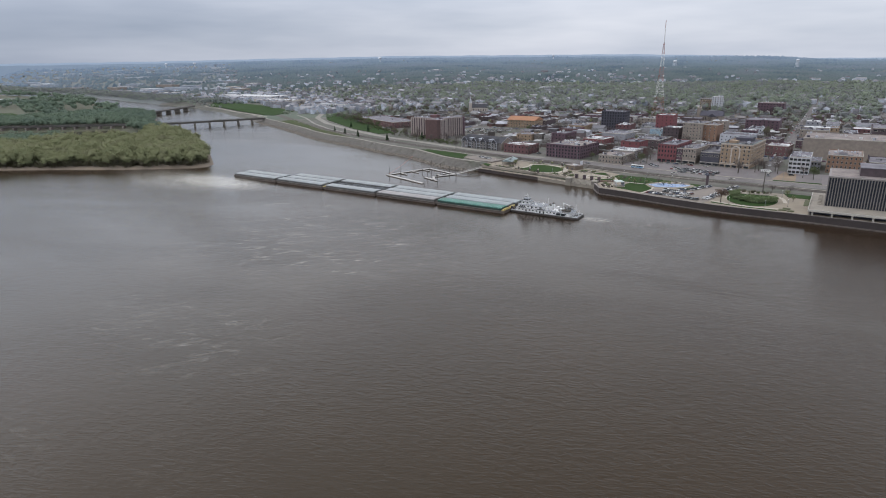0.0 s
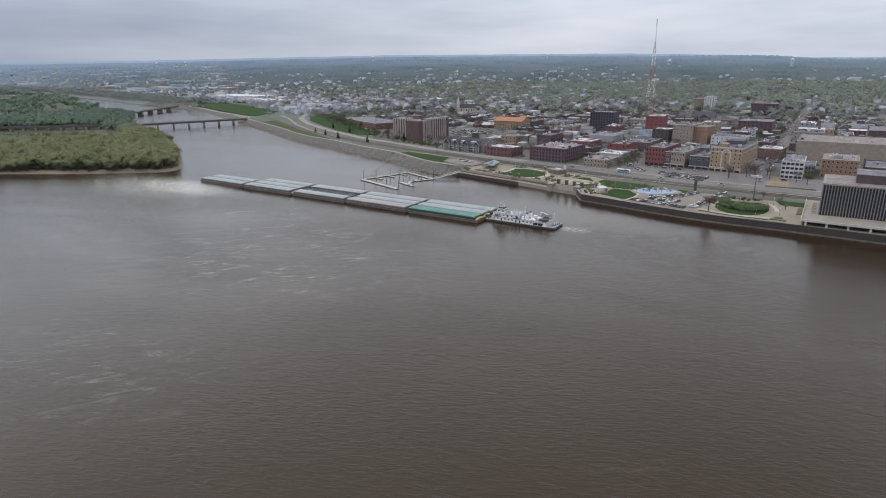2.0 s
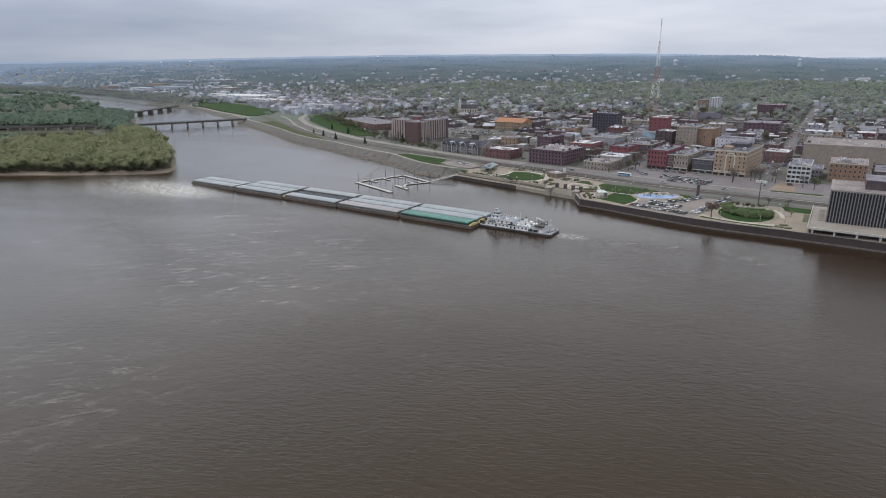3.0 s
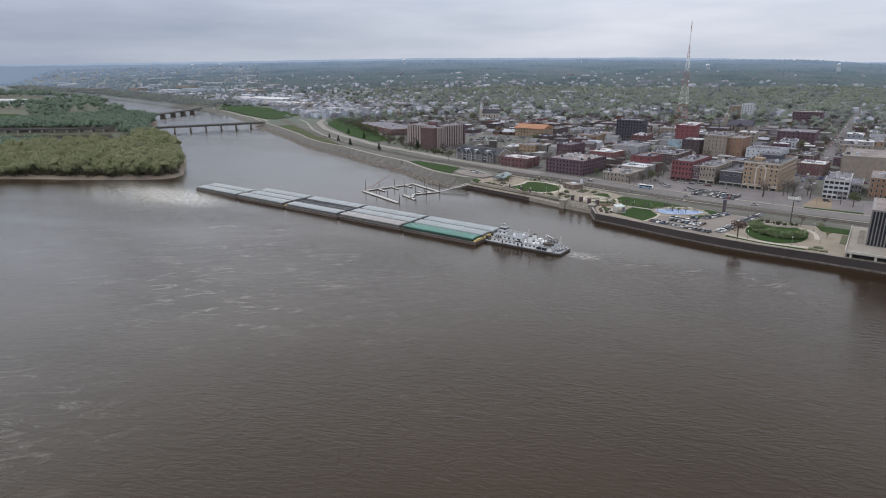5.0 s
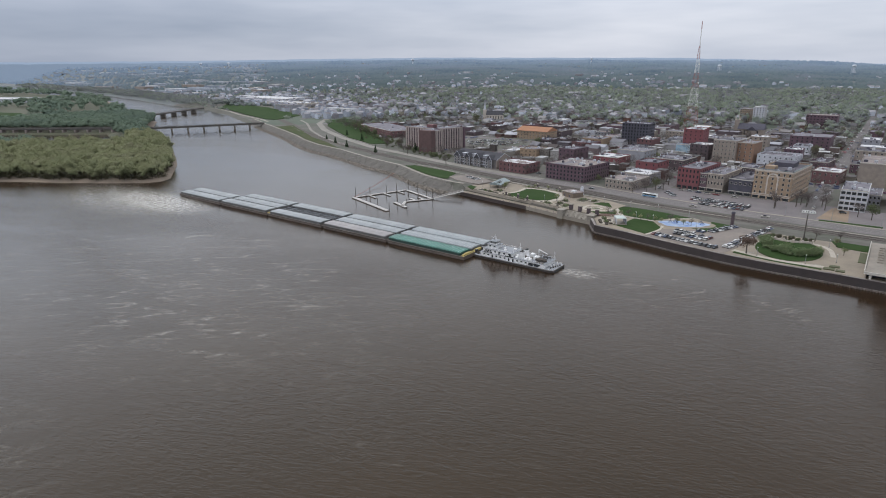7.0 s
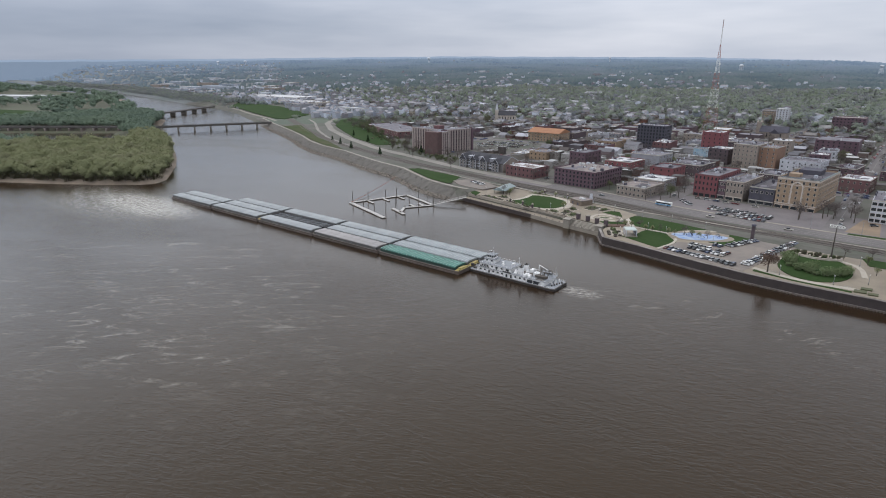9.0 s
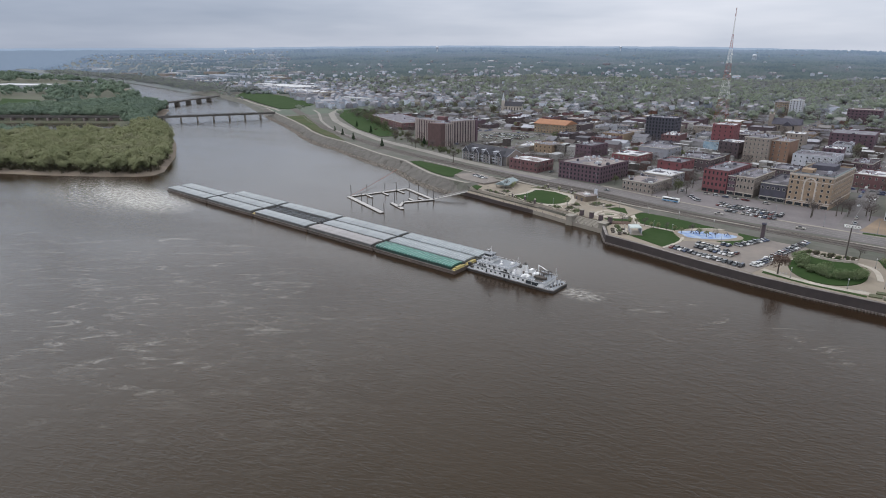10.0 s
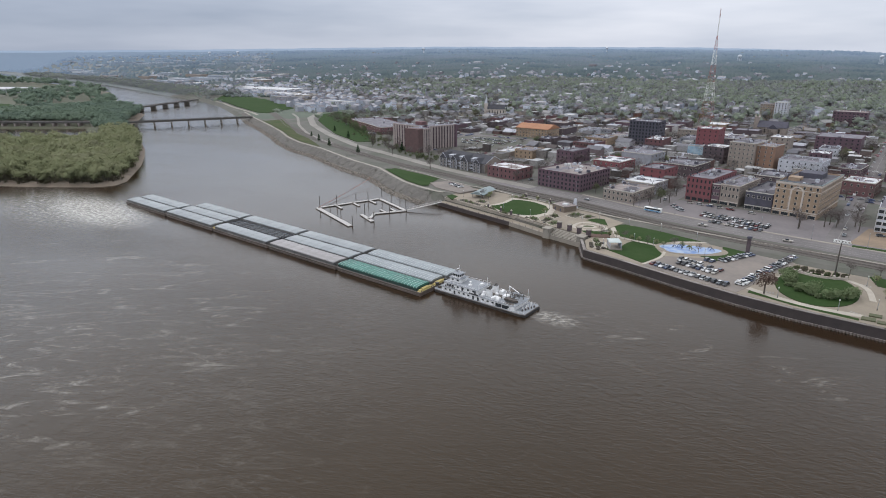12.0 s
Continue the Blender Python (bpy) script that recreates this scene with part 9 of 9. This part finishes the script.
for n, (x, y) in enumerate(edge):
    z = float(point_height(x, y)[0])
    rod(trunk_b, (x, y, z - 1), (x + 0.4, y, z + 8), 0.28, 5, 0.1)
tagged(new("wood_trunks", mesh_of(trunk_b, M_BARK)), "grey trunks along the edge of the wood", "trunks", kind="stuff")


def understory():
    """Leafless brush under the edge of the wood."""
    rng = np.random.default_rng(52)
    kinds = [tufts(rng, 70, [((0, 0, 2.6), (2.6, 2.6, 2.8)), ((1.5, 0.6, 1.8), (1.8, 1.8, 1.8))], (0.2, 0.55)) for _ in range(4)]
    x, y = rng.uniform(-900, -560, 9000), rng.uniform(150, 560, 9000)
    d = inside_distance(x, y)
    keep = (d > 4.5) & (d < 17)
    x, y = x[keep][:460], y[keep][:460]
    scatter("underbrush", np.stack([x, y, point_height(x, y) - 0.4], -1), kinds, leaf_material("edge_brush", [(0.12, 0.105, 0.08), (0.15, 0.135, 0.095), (0.15, 0.15, 0.09)], 0.1), "grey-brown leafless brush at the wood's edge", "shrubs", rng, (0.8, 1.5))


understory()
slab("lawn", [(-1740, 602), (-1625, 640), (-1500, 612), (-1345, 560), (-1380, 500), (-1520, 530)], 3.1, M_GRASS, "bright green field in the bottomland", "field", 0.3)


def clump_variants(rng, n, sub):
    bm = bmesh.new()
    bmesh.ops.create_icosphere(bm, subdivisions=sub, radius=1)
    base = np.array([v.co[:] for v in bm.verts])
    tri = np.array([[v.index for v in f.verts] for f in bm.faces])
    bm.free()
    return [(base * (1 + rng.uniform(-0.32, 0.32, (len(base), 1))) * np.array([1, 1, 0.85]), tri) for _ in range(n)]


def far_woods():
    rng = np.random.default_rng(18)
    v0 = clump_variants(rng, 8, 1)
    a5 = np.arange(5) * 2 * math.pi / 5
    dome = np.array([(math.cos(a), math.sin(a), -0.4) for a in a5] + [(0.72 * math.cos(a + 0.6), 0.72 * math.sin(a + 0.6), 0.42) for a in a5] + [(0, 0, 0.8)])
    dome_t = np.array([q for i in range(5) for q in ((i, (i + 1) % 5, 5 + i), ((i + 1) % 5, 5 + (i + 1) % 5, 5 + i), (5 + i, 5 + (i + 1) % 5, 10))])
    v2 = [(dome * (1 + rng.uniform(-0.22, 0.22, (11, 1))), dome_t) for _ in range(8)]
    v1 = [full_tree(rng, rng.uniform(9, 14), rng.uniform(4.6, 6.8), 2, 1, 62, (0.6, 1.15), 0.0, 2.2) for _ in range(12)]
    # suburb trees in leaf tufts, near enough to show gaps
    r = np.sqrt(rng.uniform(1050 ** 2, 2150 ** 2, 19500))
    az = np.radians(rng.uniform(-7, 78, len(r)))
    x, y = -r * np.sin(az), r * np.cos(az)
    inland = y - shore(x)
    dens = np.clip((inland - 330) / 560, 0.12, 0.95) * np.clip((r - 950) / 520, 0.22, 1)
    keep = (inland > 60) & (rng.random(len(r)) < dens) & ~((y < 1620) & (np.min(np.abs(x[:, None] - np.array(STREETS_X)), 1) < 8)) & ~((y < 1620) & (np.min(np.abs(y[:, None] - np.array(STREETS_Y)), 1) < 7)) & ~((x < -900) & (x > -1620) & (inland < 330)) & ~((np.abs(x + 345) < 62) & (np.abs(y - 1296) < 42))
    x, y = x[keep], y[keep]
    scatter("suburb_trees", np.stack([x, y, land(x, y) - 1.5], -1), v1, M_WOODS_HAZED, "mixed spring trees among the suburban houses", "trees", rng, (0.85, 1.55))
    # hills: closed canopy in clumps, larger with distance
    n = 50000
    rr = 1700 * np.exp(rng.uniform(0, 1, n) * math.log(4780 / 1700))
    az = np.radians(rng.uniform(-8, 80, n))
    x, y = -rr * np.sin(az), rr * np.cos(az)
    keep = (y > shore(x) + 70) & (rng.random(n) < np.clip(0.5 + (rr - 1700) / 900, 0, 1))
    keep &= ~((x < -1500) & (az > 0.9) & (rng.random(n) < 0.55))
    x, y, rr = x[keep], y[keep], rr[keep]
    order = rng.permutation(len(x))
    size = np.clip(rr / 430, 5.0, 10.5) * rng.uniform(0.7, 1.25, len(rr))
    z = land(x, y)
    vs, ts, at = [], [], 0
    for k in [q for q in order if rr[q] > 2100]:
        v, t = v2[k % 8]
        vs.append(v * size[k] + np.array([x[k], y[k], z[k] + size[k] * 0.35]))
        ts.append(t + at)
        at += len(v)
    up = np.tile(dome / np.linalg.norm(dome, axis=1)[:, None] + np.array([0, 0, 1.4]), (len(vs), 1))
    far = bulk("backdrop_hills", np.concatenate(vs), np.concatenate(ts), M_DISTANCE, "wooded hills on the skyline with painted blue haze", "backdrop", up / np.linalg.norm(up, axis=1)[:, None])
    far["kind"] = "structure"
    vs, ts, at = [], [], 0
    for k in [q for q in order if rr[q] <= 2100]:
        v, t = v0[k % 8]
        vs.append(v * size[k] + np.array([x[k], y[k], z[k] + size[k] * 0.35]))
        ts.append(t + at)
        at += len(v)
    bulk("hill_woods", np.concatenate(vs), np.concatenate(ts), M_WOODS_HAZED, "wooded hills in mixed spring colours, blued for haze", "woods", ())
    # bank woods on the far side of the tributary
    q = rng.uniform(0, 1, 3000)
    x = -1150 - q * 2600
    y = shore(x) + rng.uniform(5, 120, 3000) ** 1.0
    keep = ~((x > -1400) & (y > shore(x) + 8))
    scatter("woods_bank", np.stack([x[keep], y[keep], np.interp(y[keep] - shore(x[keep]), [0, 20, 60], [1, 5, 6])], -1)[:2100], v1, M_WOODS_HAZED, "grey-green wood along the tributary bank", "woods", rng, (0.7, 1.15))
    # wood on the land between the rivers, farther up
    x, y = rng.uniform(-3600, -1320, 16000), rng.uniform(-300, 1100, 16000)
    d = inside_distance(x, y)
    keep = (d > 10) & (np.hypot(x, y) < 4600) & ~((x > -2580) & (x < -1980) & (y > 660) & (y < 985)) & (np.abs(y - 530 + (x + 1370) * 0.3) > np.where(x > -1760, 46, 0)) & ((np.sin(x * 0.006) * np.sin(y * 0.009 + 1) > -0.35) | (d < 60))
    x, y = x[keep][:2700], y[keep][:2700]
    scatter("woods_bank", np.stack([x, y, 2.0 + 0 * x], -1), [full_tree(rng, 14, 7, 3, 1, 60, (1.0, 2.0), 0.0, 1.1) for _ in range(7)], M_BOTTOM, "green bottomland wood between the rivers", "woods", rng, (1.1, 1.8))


far_woods()


def skyline(name, r, drop, glow, strength, label):
    """A last ridge that closes the view, its haze painted as blue emission."""
    az = np.radians(np.arange(-16, 112, 0.5))
    deg = np.degrees(az)
    top = np.interp(deg, [-16, 2, 9, 17, 37, 48, 58, 75, 112], [84, 92, 119, 138, 150, 143, 133, 127, 122]) + 1.2 * np.sin(deg * 1.7) + 0.8 * np.sin(deg * 4.3 + 1) - drop
    verts, faces = [], []
    for i, a in enumerate(az):
        x, y = -r * math.sin(a), r * math.cos(a)
        verts += [(x, y, -5), (x, y, float(top[i])), (x * 1.003, y * 1.003, float(top[i]) - 8), (x * 1.003, y * 1.003, -5)]
        if i:
            k = 4 * i
            faces += [(k - 4 + j, k + j, k + 1 + j, k - 3 + j) for j in range(3)]
    # dull base colour; the emission below adds the haze
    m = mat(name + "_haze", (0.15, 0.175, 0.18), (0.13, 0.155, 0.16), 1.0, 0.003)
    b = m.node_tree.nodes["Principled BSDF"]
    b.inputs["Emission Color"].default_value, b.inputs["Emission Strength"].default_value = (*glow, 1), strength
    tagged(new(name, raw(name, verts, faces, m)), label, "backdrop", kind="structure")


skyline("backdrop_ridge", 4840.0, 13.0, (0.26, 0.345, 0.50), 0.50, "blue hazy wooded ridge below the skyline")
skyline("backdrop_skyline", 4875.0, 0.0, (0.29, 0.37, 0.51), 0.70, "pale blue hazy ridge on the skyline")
